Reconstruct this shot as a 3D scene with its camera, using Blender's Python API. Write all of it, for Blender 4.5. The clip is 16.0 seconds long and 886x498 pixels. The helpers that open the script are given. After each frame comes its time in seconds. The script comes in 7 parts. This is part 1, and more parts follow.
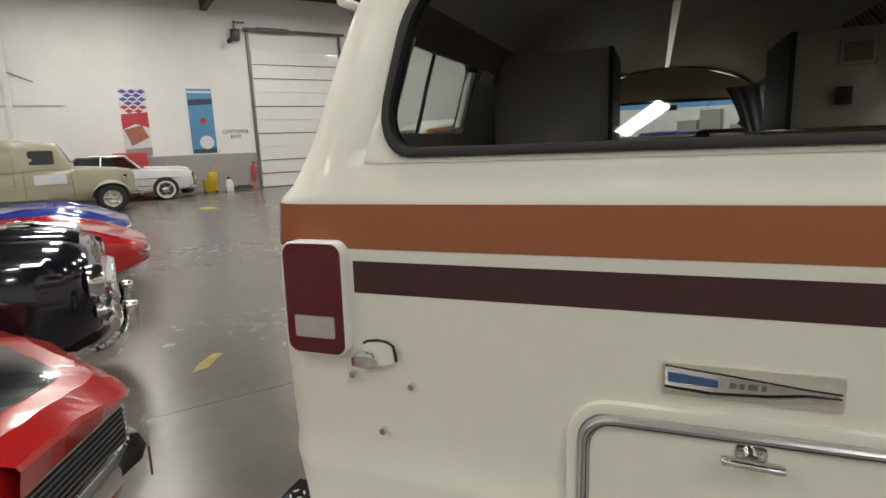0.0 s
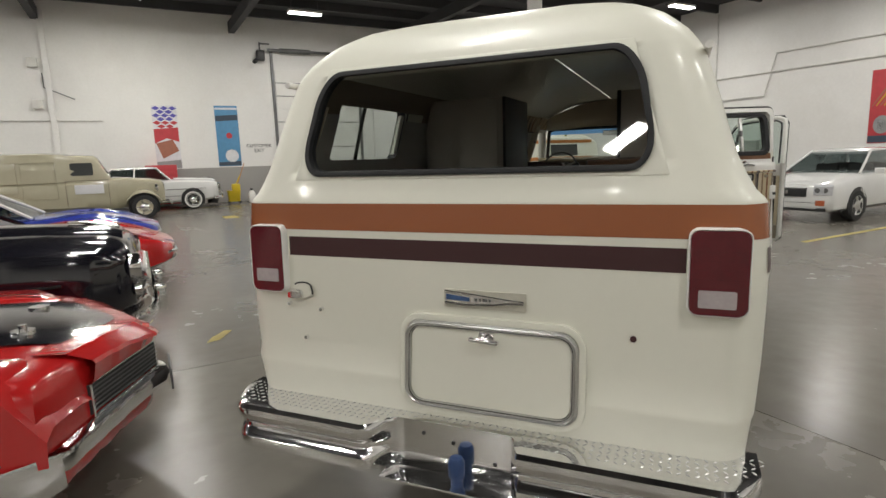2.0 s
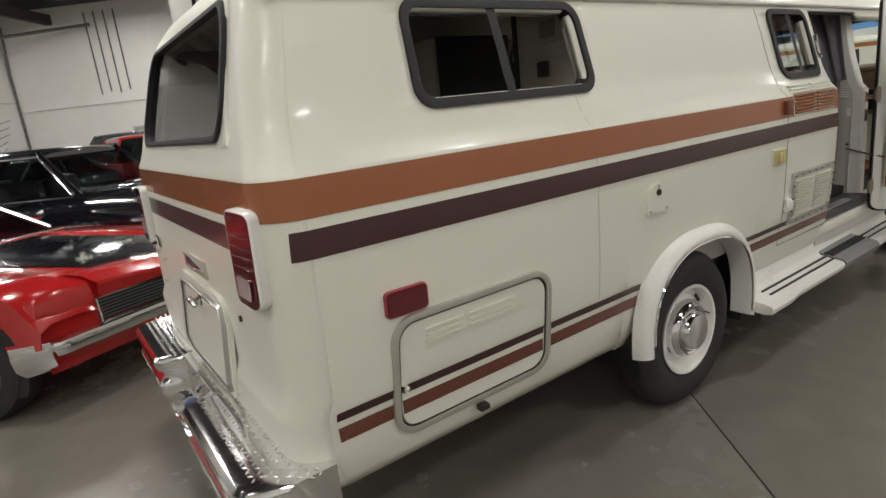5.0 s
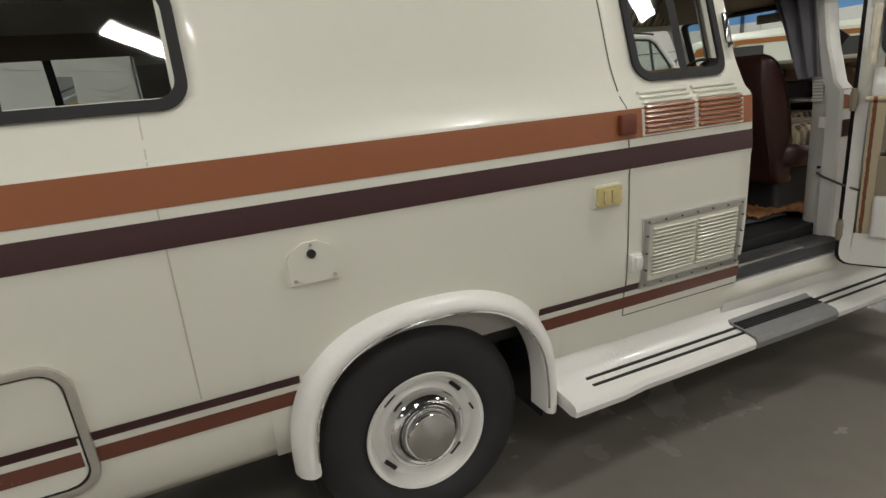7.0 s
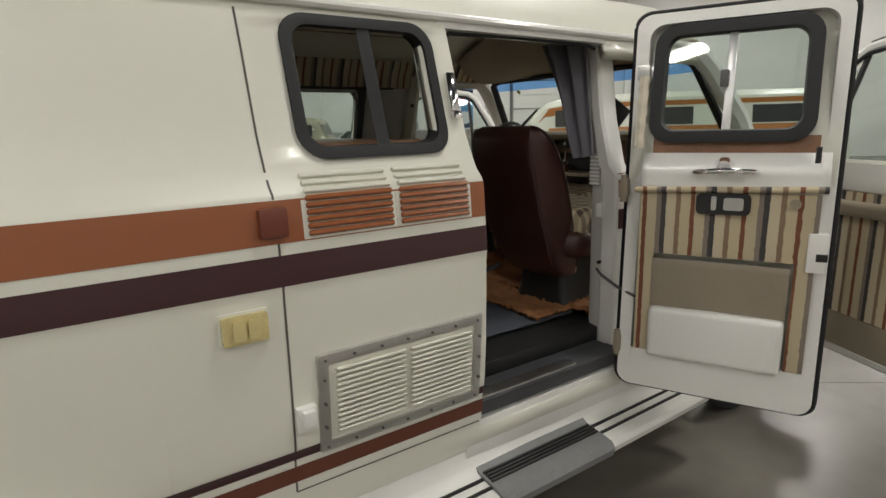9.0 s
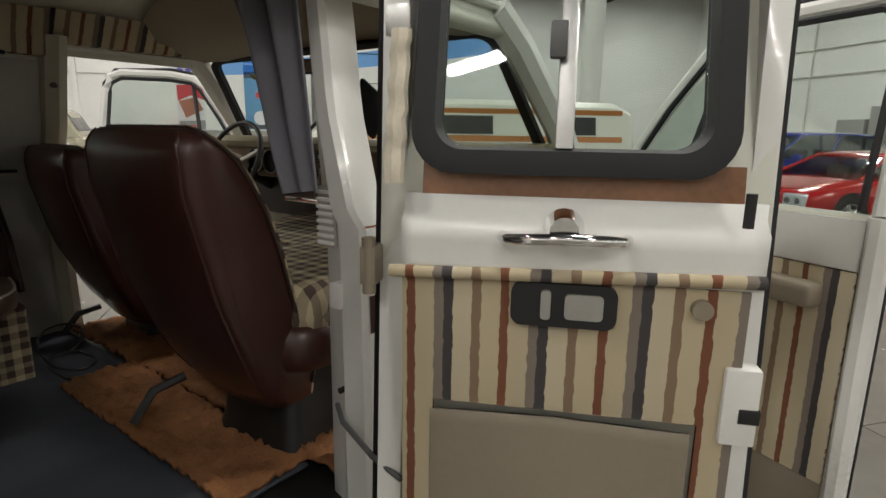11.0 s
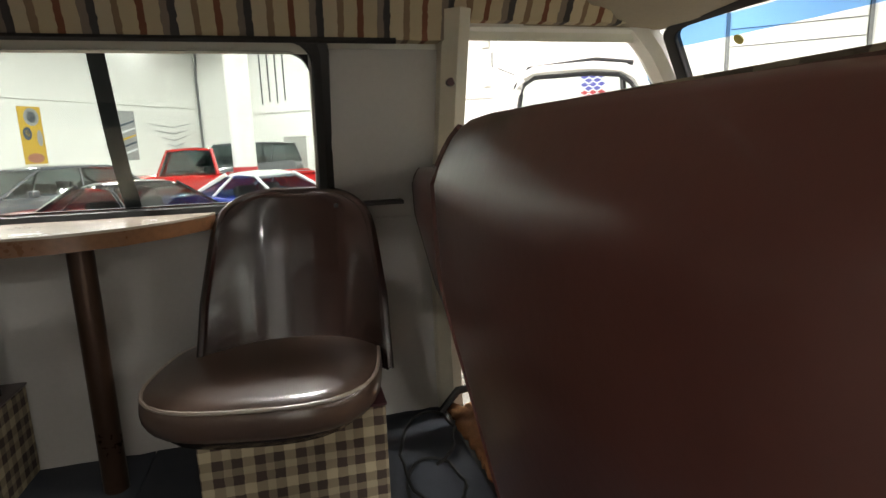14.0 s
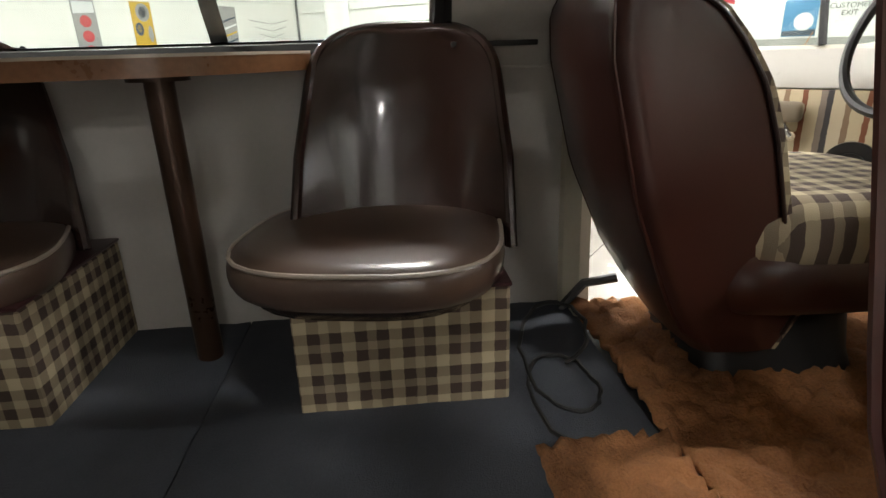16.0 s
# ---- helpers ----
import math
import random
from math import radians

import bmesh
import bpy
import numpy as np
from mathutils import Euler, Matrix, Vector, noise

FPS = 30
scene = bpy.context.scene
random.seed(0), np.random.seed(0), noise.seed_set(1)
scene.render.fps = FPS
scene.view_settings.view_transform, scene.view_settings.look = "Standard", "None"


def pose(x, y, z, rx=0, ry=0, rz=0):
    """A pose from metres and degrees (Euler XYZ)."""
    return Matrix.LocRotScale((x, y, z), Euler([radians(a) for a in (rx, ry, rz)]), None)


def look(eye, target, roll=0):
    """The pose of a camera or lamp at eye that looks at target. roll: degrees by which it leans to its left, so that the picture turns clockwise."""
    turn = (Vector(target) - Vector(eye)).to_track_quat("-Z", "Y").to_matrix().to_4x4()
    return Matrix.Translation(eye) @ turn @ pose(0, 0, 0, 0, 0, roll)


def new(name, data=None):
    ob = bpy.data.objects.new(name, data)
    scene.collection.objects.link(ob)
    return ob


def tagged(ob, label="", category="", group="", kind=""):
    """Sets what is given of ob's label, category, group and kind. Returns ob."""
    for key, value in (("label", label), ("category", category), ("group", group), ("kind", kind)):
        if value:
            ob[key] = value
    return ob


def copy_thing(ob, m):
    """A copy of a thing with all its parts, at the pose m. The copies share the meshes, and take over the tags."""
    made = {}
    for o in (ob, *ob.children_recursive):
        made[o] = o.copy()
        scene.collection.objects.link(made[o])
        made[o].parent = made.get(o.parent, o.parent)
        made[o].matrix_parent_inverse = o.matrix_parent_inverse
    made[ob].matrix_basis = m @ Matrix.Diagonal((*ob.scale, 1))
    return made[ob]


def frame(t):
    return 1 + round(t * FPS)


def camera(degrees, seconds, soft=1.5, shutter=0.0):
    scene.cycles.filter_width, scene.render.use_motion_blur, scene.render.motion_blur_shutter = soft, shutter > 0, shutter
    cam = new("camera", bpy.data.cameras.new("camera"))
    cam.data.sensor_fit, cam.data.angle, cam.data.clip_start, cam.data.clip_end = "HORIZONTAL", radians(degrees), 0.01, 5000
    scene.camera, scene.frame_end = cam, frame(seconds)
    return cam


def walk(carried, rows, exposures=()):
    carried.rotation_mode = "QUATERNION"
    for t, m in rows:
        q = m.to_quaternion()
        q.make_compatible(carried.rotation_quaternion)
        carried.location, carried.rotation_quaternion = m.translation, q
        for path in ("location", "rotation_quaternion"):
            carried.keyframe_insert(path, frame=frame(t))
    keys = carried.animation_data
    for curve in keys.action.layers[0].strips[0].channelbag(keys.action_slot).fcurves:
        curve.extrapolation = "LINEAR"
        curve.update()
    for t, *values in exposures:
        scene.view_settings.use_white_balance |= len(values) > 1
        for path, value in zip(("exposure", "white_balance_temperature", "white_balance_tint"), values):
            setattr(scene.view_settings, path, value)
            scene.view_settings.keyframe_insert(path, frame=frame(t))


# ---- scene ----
cam = camera(77.1, 16.0)
PATH = [
    (0, (-0.069, -1.13, 1.534), (-0.776, 0.703, 1.16), -2.25),
    (0.5, (0.164, -1.27, 1.551), (-0.613, 0.536, 1.183), -2.15),
    (1, (0.364, -1.399, 1.554), (-0.425, 0.403, 1.197), -2.05),
    (1.5, (0.556, -1.627, 1.567), (-0.236, 0.178, 1.234), -1.88),
    (2, (0.743, -1.835, 1.567), (-0.039, -0.023, 1.242), -1.86),
    (2.5, (1.019, -1.868, 1.567), (0.222, -0.061, 1.245), -1.94),
    (3, (1.351, -1.812, 1.578), (0.519, -0.025, 1.241), -2.2),
    (3.5, (1.583, -1.602, 1.548), (0.624, 0.115, 1.187), -2.9),
    (3.7, (1.675, -1.491, 1.558), (0.607, 0.158, 1.18), -3.5),
    (5.8, (2.607, 0.372, 1.511), (0.877, 1.218, 0.973), -6.7),
    (6, (2.624, 0.556, 1.508), (0.879, 1.367, 0.963), -6.5),
    (6.5, (2.558, 0.955, 1.518), (0.808, 1.75, 0.965), -5.5),
    (7, (2.581, 1.362, 1.522), (0.81, 2.116, 0.978), -5.2),
    (7.5, (2.568, 1.637, 1.537), (0.781, 2.381, 1.033), -4.6),
    (8, (2.468, 1.887, 1.536), (0.687, 2.664, 1.061), -4.1),
    (8.5, (2.367, 2.125, 1.559), (0.632, 3.017, 1.122), -3.06),
    (9, (2.313, 2.389, 1.564), (0.697, 3.484, 1.136), -1.48),
    (9.2, (2.296, 2.507, 1.571), (0.769, 3.724, 1.138), -0.54),
    (11.3, (1.525, 3.521, 1.55), (0.36, 5.092, 1.134), 0.8),
    (11.5, (1.442, 3.574, 1.544), (0.213, 5.097, 1.132), 0.5),
    (12, (1.189, 3.702, 1.554), (-0.208, 5.076, 1.153), -0.2),
    (12.5, (0.957, 3.786, 1.551), (-0.614, 4.962, 1.165), -1.3),
    (13, (0.791, 3.862, 1.539), (-0.968, 4.739, 1.172), -2.3),
    (13.5, (0.731, 3.863, 1.521), (-1.128, 4.507, 1.165), -2.2),
    (14, (0.686, 3.852, 1.538), (-1.217, 4.347, 1.174), -2.1),
    (14.5, (0.55, 3.82, 1.527), (-1.374, 4.224, 1.162), -1.9),
    (15, (0.429, 3.806, 1.473), (-1.503, 4.102, 1.052), -1.9),
    (15.5, (0.433, 3.804, 1.398), (-1.488, 4.012, 0.88), -2.1),
    (16, (0.435, 3.807, 1.373), (-1.444, 3.969, 0.705), -1.8),
]
EXPOSURES = [(0.0, -0.05), (10.6, -0.05), (11.5, 0.3), (12.0, 0.55), (12.5, 1.05), (13.0, 1.35), (13.5, 1.68), (14.2, 1.72), (15.0, 1.5), (16.0, 1.7)]
walk(cam, [(t, look(eye, target, roll)) for t, eye, target, roll in PATH], EXPOSURES)

# ---- world, lamps, exposure ----
world = bpy.data.worlds.new("world")
world.use_nodes = True
world.node_tree.nodes["Background"].inputs[0].default_value = (0.9, 0.95, 1.0, 1)
world.node_tree.nodes["Background"].inputs[1].default_value = 0.02
scene.world = world

LAMP_POWER = 130.0
TURN = radians(52.0)
UX, UY = math.cos(TURN), math.sin(TURN)
HALL_SHIFT = 0.36


def hall(u, v, z=0.0):
    """A place in the hall, whose walls stand 52 degrees askew to the van."""
    u -= HALL_SHIFT
    return Vector((UX * u - UY * v, UY * u + UX * v, z))


def hall_pose(u, v, z=0.0, turn=0.0):
    p = hall(u, v, z)
    return pose(p.x, p.y, p.z, 0, 0, 52.0 + turn)


# ---- materials ----
def nodes_of(name):
    m = bpy.data.materials.new(name)
    m.use_nodes = True
    return m, m.node_tree, m.node_tree.nodes["Principled BSDF"]


def material(name, color, rough=0.5, metal=0.0, scale=3.0, vary=0.12, bump=0.0, fine=80.0, coat=0.0, rough_vary=0.1, dirt=None, dirt_amount=0.0, per_object=0.0):
    """A surface with two scales of variation in colour, gloss and relief."""
    m, t, b = nodes_of(name)
    n, l = t.nodes, t.links
    tc = n.new("ShaderNodeTexCoord")
    big = n.new("ShaderNodeTexNoise")
    big.inputs["Scale"].default_value = scale
    big.inputs["Detail"].default_value = 6
    small = n.new("ShaderNodeTexNoise")
    small.inputs["Scale"].default_value = fine
    small.inputs["Detail"].default_value = 4
    l.new(tc.outputs["Object"], big.inputs["Vector"])
    l.new(tc.outputs["Object"], small.inputs["Vector"])
    mixn = n.new("ShaderNodeMix")
    mixn.data_type = "FLOAT"
    mixn.inputs[0].default_value = 0.35
    l.new(big.outputs["Fac"], mixn.inputs[2])
    l.new(small.outputs["Fac"], mixn.inputs[3])
    ramp = n.new("ShaderNodeValToRGB")
    lo, hi = [max(0, c * (1 - vary)) for c in color], [min(1, c * (1 + vary)) for c in color]
    ramp.color_ramp.elements[0].position, ramp.color_ramp.elements[1].position = 0.3, 0.7
    ramp.color_ramp.elements[0].color, ramp.color_ramp.elements[1].color = (*lo, 1), (*hi, 1)
    l.new(mixn.outputs[0], ramp.inputs[0])
    out = ramp.outputs[0]
    if dirt:
        d = n.new("ShaderNodeTexNoise")
        d.inputs["Scale"].default_value = scale * 0.6
        d.inputs["Detail"].default_value = 8
        d.inputs["Roughness"].default_value = 0.7
        l.new(tc.outputs["Object"], d.inputs["Vector"])
        r2 = n.new("ShaderNodeValToRGB")
        r2.color_ramp.elements[0].position, r2.color_ramp.elements[1].position = 0.5, 0.72
        l.new(d.outputs["Fac"], r2.inputs[0])
        amount = n.new("ShaderNodeMath")
        amount.operation = "MULTIPLY"
        amount.inputs[1].default_value = dirt_amount
        l.new(r2.outputs[0], amount.inputs[0])
        mx = n.new("ShaderNodeMix")
        mx.data_type = "RGBA"
        mx.inputs[7].default_value = (*dirt, 1)
        l.new(amount.outputs[0], mx.inputs[0])
        l.new(out, mx.inputs[6])
        out = mx.outputs[2]
    if per_object:
        info = n.new("ShaderNodeObjectInfo")
        hsv = n.new("ShaderNodeHueSaturation")
        ma = n.new("ShaderNodeMapRange")
        ma.inputs[3].default_value, ma.inputs[4].default_value = 1 - per_object, 1 + per_object
        l.new(info.outputs["Random"], ma.inputs[0])
        l.new(ma.outputs[0], hsv.inputs["Value"])
        l.new(out, hsv.inputs["Color"])
        out = hsv.outputs[0]
    l.new(out, b.inputs["Base Color"])
    rr = n.new("ShaderNodeMapRange")
    rr.inputs[3].default_value, rr.inputs[4].default_value = max(0.02, rough - rough_vary), min(1, rough + rough_vary)
    l.new(mixn.outputs[0], rr.inputs[0])
    l.new(rr.outputs[0], b.inputs["Roughness"])
    b.inputs["Metallic"].default_value = metal
    b.inputs["Coat Weight"].default_value = coat
    b.inputs["Coat Roughness"].default_value = 0.06
    if bump:
        bp = n.new("ShaderNodeBump")
        bp.inputs["Strength"].default_value = bump
        bp.inputs["Distance"].default_value = 0.003
        l.new(small.outputs["Fac"], bp.inputs["Height"])
        l.new(bp.outputs[0], b.inputs["Normal"])
    return m


def glass_material(name, color, rough=0.0, alpha=0.25):
    """A thin pane: tinted clear film under a glossy face."""
    m, t, b = nodes_of(name)
    n, l = t.nodes, t.links
    clear = n.new("ShaderNodeBsdfTransparent")
    clear.inputs[0].default_value = (*color, 1)
    gloss = n.new("ShaderNodeBsdfGlossy")
    gloss.inputs["Roughness"].default_value = 0.02
    face = n.new("ShaderNodeLayerWeight")
    face.inputs["Blend"].default_value = 0.5
    steep = n.new("ShaderNodeMath")
    steep.operation = "POWER"
    steep.inputs[1].default_value = 4.0
    l.new(face.outputs["Facing"], steep.inputs[0])
    fres = n.new("ShaderNodeMath")
    fres.operation = "MULTIPLY_ADD"
    fres.inputs[1].default_value = 0.7
    fres.inputs[2].default_value = 0.045
    l.new(steep.outputs[0], fres.inputs[0])
    mx = n.new("ShaderNodeMixShader")
    l.new(fres.outputs[0], mx.inputs[0])
    l.new(clear.outputs[0], mx.inputs[1])
    l.new(gloss.outputs[0], mx.inputs[2])
    l.new(mx.outputs[0], n["Material Output"].inputs[0])
    return m


def emit_material(name, color, power):
    m, t, b = nodes_of(name)
    b.inputs["Base Color"].default_value = (*color, 1)
    b.inputs["Emission Color"].default_value = (*color, 1)
    b.inputs["Emission Strength"].default_value = power
    return m


def check_material(name, ground, tones, widths, axis="xz", rough=0.85, weave=600.0, cross=True):
    """Woven cloth: stripes along one axis, and across it where it is a check."""
    m, t, b = nodes_of(name)
    n, l = t.nodes, t.links
    tc = n.new("ShaderNodeTexCoord")
    sep = n.new("ShaderNodeSeparateXYZ")
    l.new(tc.outputs["Object"], sep.inputs[0])
    wob = n.new("ShaderNodeTexNoise")
    wob.inputs["Scale"].default_value = 60
    l.new(tc.outputs["Object"], wob.inputs["Vector"])

    def bands(socket, period):
        mul = n.new("ShaderNodeMath")
        mul.operation = "MULTIPLY_ADD"
        mul.inputs[1].default_value = 1 / period
        l.new(socket, mul.inputs[0])
        jit = n.new("ShaderNodeMath")
        jit.operation = "MULTIPLY"
        jit.inputs[1].default_value = 0.05
        l.new(wob.outputs["Fac"], jit.inputs[0])
        l.new(jit.outputs[0], mul.inputs[2])
        fr = n.new("ShaderNodeMath")
        fr.operation = "FRACT"
        l.new(mul.outputs[0], fr.inputs[0])
        rp = n.new("ShaderNodeValToRGB")
        rp.color_ramp.interpolation = "CONSTANT"
        at = 0.0
        for i, (tone, w) in enumerate(zip(tones, widths)):
            e = rp.color_ramp.elements[0] if i == 0 else rp.color_ramp.elements.new(at) if i > 1 else rp.color_ramp.elements[1]
            e.position, e.color = at, (*tone, 1)
            at += w
        l.new(fr.outputs[0], rp.inputs[0])
        return rp.outputs[0]

    names = dict(x="X", y="Y", z="Z")
    if cross and axis == "yz":
        both = n.new("ShaderNodeMath")
        both.operation = "ADD"
        l.new(sep.outputs["X"], both.inputs[0])
        l.new(sep.outputs["Y"], both.inputs[1])
        first = bands(both.outputs[0], ground)
    else:
        first = bands(sep.outputs[names[axis[0]]], ground)
    out = first
    if cross:
        second = bands(sep.outputs[names[axis[1]]], ground)
        mx = n.new("ShaderNodeMix")
        mx.data_type = "RGBA"
        mx.inputs[0].default_value = 0.5
        l.new(first, mx.inputs[6])
        l.new(second, mx.inputs[7])
        out = mx.outputs[2]
    l.new(out, b.inputs["Base Color"])
    b.inputs["Roughness"].default_value = rough
    wv = n.new("ShaderNodeTexNoise")
    wv.inputs["Scale"].default_value = weave
    l.new(tc.outputs["Object"], wv.inputs["Vector"])
    bp = n.new("ShaderNodeBump")
    bp.inputs["Strength"].default_value = 0.5
    bp.inputs["Distance"].default_value = 0.002
    l.new(wv.outputs["Fac"], bp.inputs["Height"])
    l.new(bp.outputs[0], b.inputs["Normal"])
    return m


M_CREAM = material("cream_paint", (0.725, 0.718, 0.625), 0.40, rough_vary=0.04, scale=1.6, vary=0.018, fine=25, coat=0.16, dirt=(0.55, 0.5, 0.38), dirt_amount=0.05, bump=0.01)
M_ORANGE = material("rust_orange_paint", (0.30, 0.098, 0.036), 0.26, scale=4, vary=0.02, coat=0.2, rough_vary=0.03)
M_BROWN = material("dark_brown_paint", (0.050, 0.017, 0.019), 0.30, scale=4, vary=0.03, coat=0.1, rough_vary=0.03)
M_WHITE = material("white_paint", (0.78, 0.77, 0.73), 0.3, scale=2, vary=0.03, coat=0.3)
M_CHROME = material("chrome", (0.82, 0.82, 0.82), 0.09, 1.0, scale=12, vary=0.05, rough_vary=0.05)
M_ALLOY = material("brushed_aluminium", (0.62, 0.62, 0.60), 0.32, 1.0, scale=15, vary=0.08, bump=0.05)
M_RUBBER = material("black_rubber", (0.006, 0.006, 0.007), 0.62, scale=8, vary=0.2, bump=0.05)
M_TYRE = material("tyre_rubber", (0.022, 0.022, 0.022), 0.75, scale=9, vary=0.25, bump=0.15)
M_BLACK = material("black_trim", (0.015, 0.015, 0.015), 0.45, scale=8, vary=0.2)
M_LENS = material("red_lens", (0.10, 0.004, 0.010), 0.12, scale=20, vary=0.1, coat=0.6)
M_LENSW = material("white_lens", (0.42, 0.37, 0.37), 0.2, scale=40, vary=0.08, coat=0.4)
M_VINYL = material("brown_vinyl", (0.046, 0.0145, 0.0105), 0.34, scale=5, vary=0.10, bump=0.05, fine=90, coat=0.15, rough_vary=0.04)
M_VINYLD = material("dark_brown_vinyl", (0.028, 0.014, 0.011), 0.33, scale=5, vary=0.25, bump=0.25, fine=160, coat=0.1)
M_LINING = material("pale_grey_lining", (0.46, 0.44, 0.41), 0.6, scale=3, vary=0.06, bump=0.05)
M_TAN = material("tan_vinyl", (0.27, 0.225, 0.165), 0.55, scale=4, vary=0.08, bump=0.15)
M_WOOD = material("walnut_veneer", (0.22, 0.10, 0.045), 0.3, scale=6, vary=0.3, coat=0.2)
M_CARPET = material("blue_grey_carpet", (0.065, 0.072, 0.088), 0.95, scale=6, vary=0.3, bump=0.6, fine=300)
M_SHAG = material("orange_brown_shag", (0.30, 0.13, 0.05), 0.95, scale=7, vary=0.5, bump=0.8, fine=200)
M_CURTAIN = material("grey_cloth", (0.17, 0.165, 0.19), 0.9, scale=5, vary=0.1, bump=0.3, fine=400)
M_GLASS = glass_material("window_glass", (0.84, 0.89, 0.87))
M_TINT = glass_material("tinted_glass", (0.90, 0.92, 0.91))
M_FLOOR = material("polished_concrete", (0.170, 0.156, 0.132), 0.26, scale=0.6, vary=0.16, fine=6, rough_vary=0.07, dirt=(0.12, 0.11, 0.095), dirt_amount=0.2, bump=0.02)
M_WALL = material("white_block_wall", (0.80, 0.79, 0.76), 0.75, scale=0.5, vary=0.05, fine=12, dirt=(0.6, 0.57, 0.5), dirt_amount=0.25)
M_GREYP = material("grey_wall_paint", (0.34, 0.33, 0.31), 0.6, scale=0.7, vary=0.08)
M_DECK = material("dark_ceiling_deck", (0.05, 0.05, 0.052), 0.8, scale=1, vary=0.2)
M_STEEL = material("dull_steel", (0.16, 0.16, 0.16), 0.5, 0.6, scale=3, vary=0.15)
M_TUBE = emit_material("lamp_diffuser", (1.0, 0.97, 0.90), 14.0)
STRIPE = check_material("striped_cloth", 0.16, [(0.52, 0.44, 0.29), (0.19, 0.07, 0.035), (0.50, 0.42, 0.28), (0.22, 0.18, 0.145), (0.055, 0.05, 0.05), (0.55, 0.47, 0.33), (0.24, 0.16, 0.10)], [0.2, 0.09, 0.21, 0.1, 0.1, 0.2, 0.1], "xz", cross=False)
STRIPEY = check_material("striped_cloth_along", 0.16, [(0.52, 0.44, 0.29), (0.19, 0.07, 0.035), (0.50, 0.42, 0.28), (0.22, 0.18, 0.145), (0.055, 0.05, 0.05), (0.55, 0.47, 0.33), (0.24, 0.16, 0.10)], [0.2, 0.09, 0.21, 0.1, 0.1, 0.2, 0.1], "yz", cross=False)
PLAID = check_material("plaid_cloth", 0.088, [(0.50, 0.42, 0.27), (0.07, 0.045, 0.035), (0.33, 0.27, 0.18), (0.06, 0.04, 0.03)], [0.28, 0.26, 0.2, 0.26], "yz")
PLAIDX = check_material("plaid_cloth_seat", 0.088, [(0.50, 0.42, 0.27), (0.07, 0.045, 0.035), (0.33, 0.27, 0.18), (0.06, 0.04, 0.03)], [0.28, 0.26, 0.2, 0.26], "xy")


# ---- mesh helpers ----
def mesh_of(name, verts, faces, smooth=True):
    me = bpy.data.meshes.new(name)
    me.from_pydata([tuple(v) for v in verts], [], faces)
    me.validate()
    if smooth:
        me.shade_smooth()
    return me


def mend(me):
    bm = bmesh.new()
    bm.from_mesh(me)
    bmesh.ops.recalc_face_normals(bm, faces=bm.faces)
    bm.to_mesh(me)
    bm.free()


def part(name, shape, mat, parent=None, label="", smooth=True, sharp=40):
    """Links one mesh, a bmesh or (verts, faces), as an object of its own under parent."""
    if isinstance(shape, bmesh.types.BMesh):
        me = bpy.data.meshes.new(name)
        shape.to_mesh(me)
        shape.free()
        if smooth:
            me.shade_smooth()
    elif isinstance(shape, tuple):
        me = mesh_of(name, shape[0], shape[1], smooth)
        mend(me)
    else:
        me = shape
    if smooth and sharp:
        me.set_sharp_from_angle(angle=radians(sharp))
    if not me.materials:
        me.materials.append(mat)
    ob = new(name, me)
    if parent is not None:
        ob.parent = parent
    if label:
        ob["label"] = label
    return ob


def thing(name, label, category, group="", kind="", at=None):
    e = new(name)
    e.empty_display_size = 0.2
    if at is not None:
        e.matrix_basis = at
    return tagged(e, label, category, group, kind)


def box(x0, x1, y0, y1, z0, z1, bevel=0.01, seg=2):
    bm = bmesh.new()
    bmesh.ops.create_cube(bm, size=1)
    for v in bm.verts:
        v.co = Vector(((x0 + x1) / 2 + v.co.x * (x1 - x0), (y0 + y1) / 2 + v.co.y * (y1 - y0), (z0 + z1) / 2 + v.co.z * (z1 - z0)))
    if bevel:
        bmesh.ops.bevel(bm, geom=bm.edges[:], offset=bevel, segments=seg, affect="EDGES", profile=0.6)
    return bm


def join(*bms):
    out = bmesh.new()
    for b in bms:
        me = bpy.data.meshes.new("joined")
        b.to_mesh(me)
        b.free()
        out.from_mesh(me)
        bpy.data.meshes.remove(me)
    return out


def moved(bm, m):
    bmesh.ops.transform(bm, matrix=m, verts=bm.verts)
    return bm


def rod(a, b, r, n=12, r2=None):
    a, b = Vector(a), Vector(b)
    bm = bmesh.new()
    bmesh.ops.create_cone(bm, cap_ends=True, segments=n, radius1=r, radius2=r if r2 is None else r2, depth=(b - a).length)
    q = (b - a).to_track_quat("Z", "Y").to_matrix().to_4x4()
    return moved(bm, Matrix.Translation((a + b) / 2) @ q)


def lathe(profile, n=40, axis="x"):
    """Turns (radius, height) pairs round an axis."""
    verts, faces = [], []
    k = len(profile)
    for i in range(n):
        a = 2 * math.pi * i / n
        for r, h in profile:
            c, s = r * math.cos(a), r * math.sin(a)
            verts.append((h, c, s) if axis == "x" else (c, h, s) if axis == "y" else (c, s, h))
    for i in range(n):
        j = (i + 1) % n
        for p in range(k - 1):
            faces.append((i * k + p, j * k + p, j * k + p + 1, i * k + p + 1))
    return verts, faces


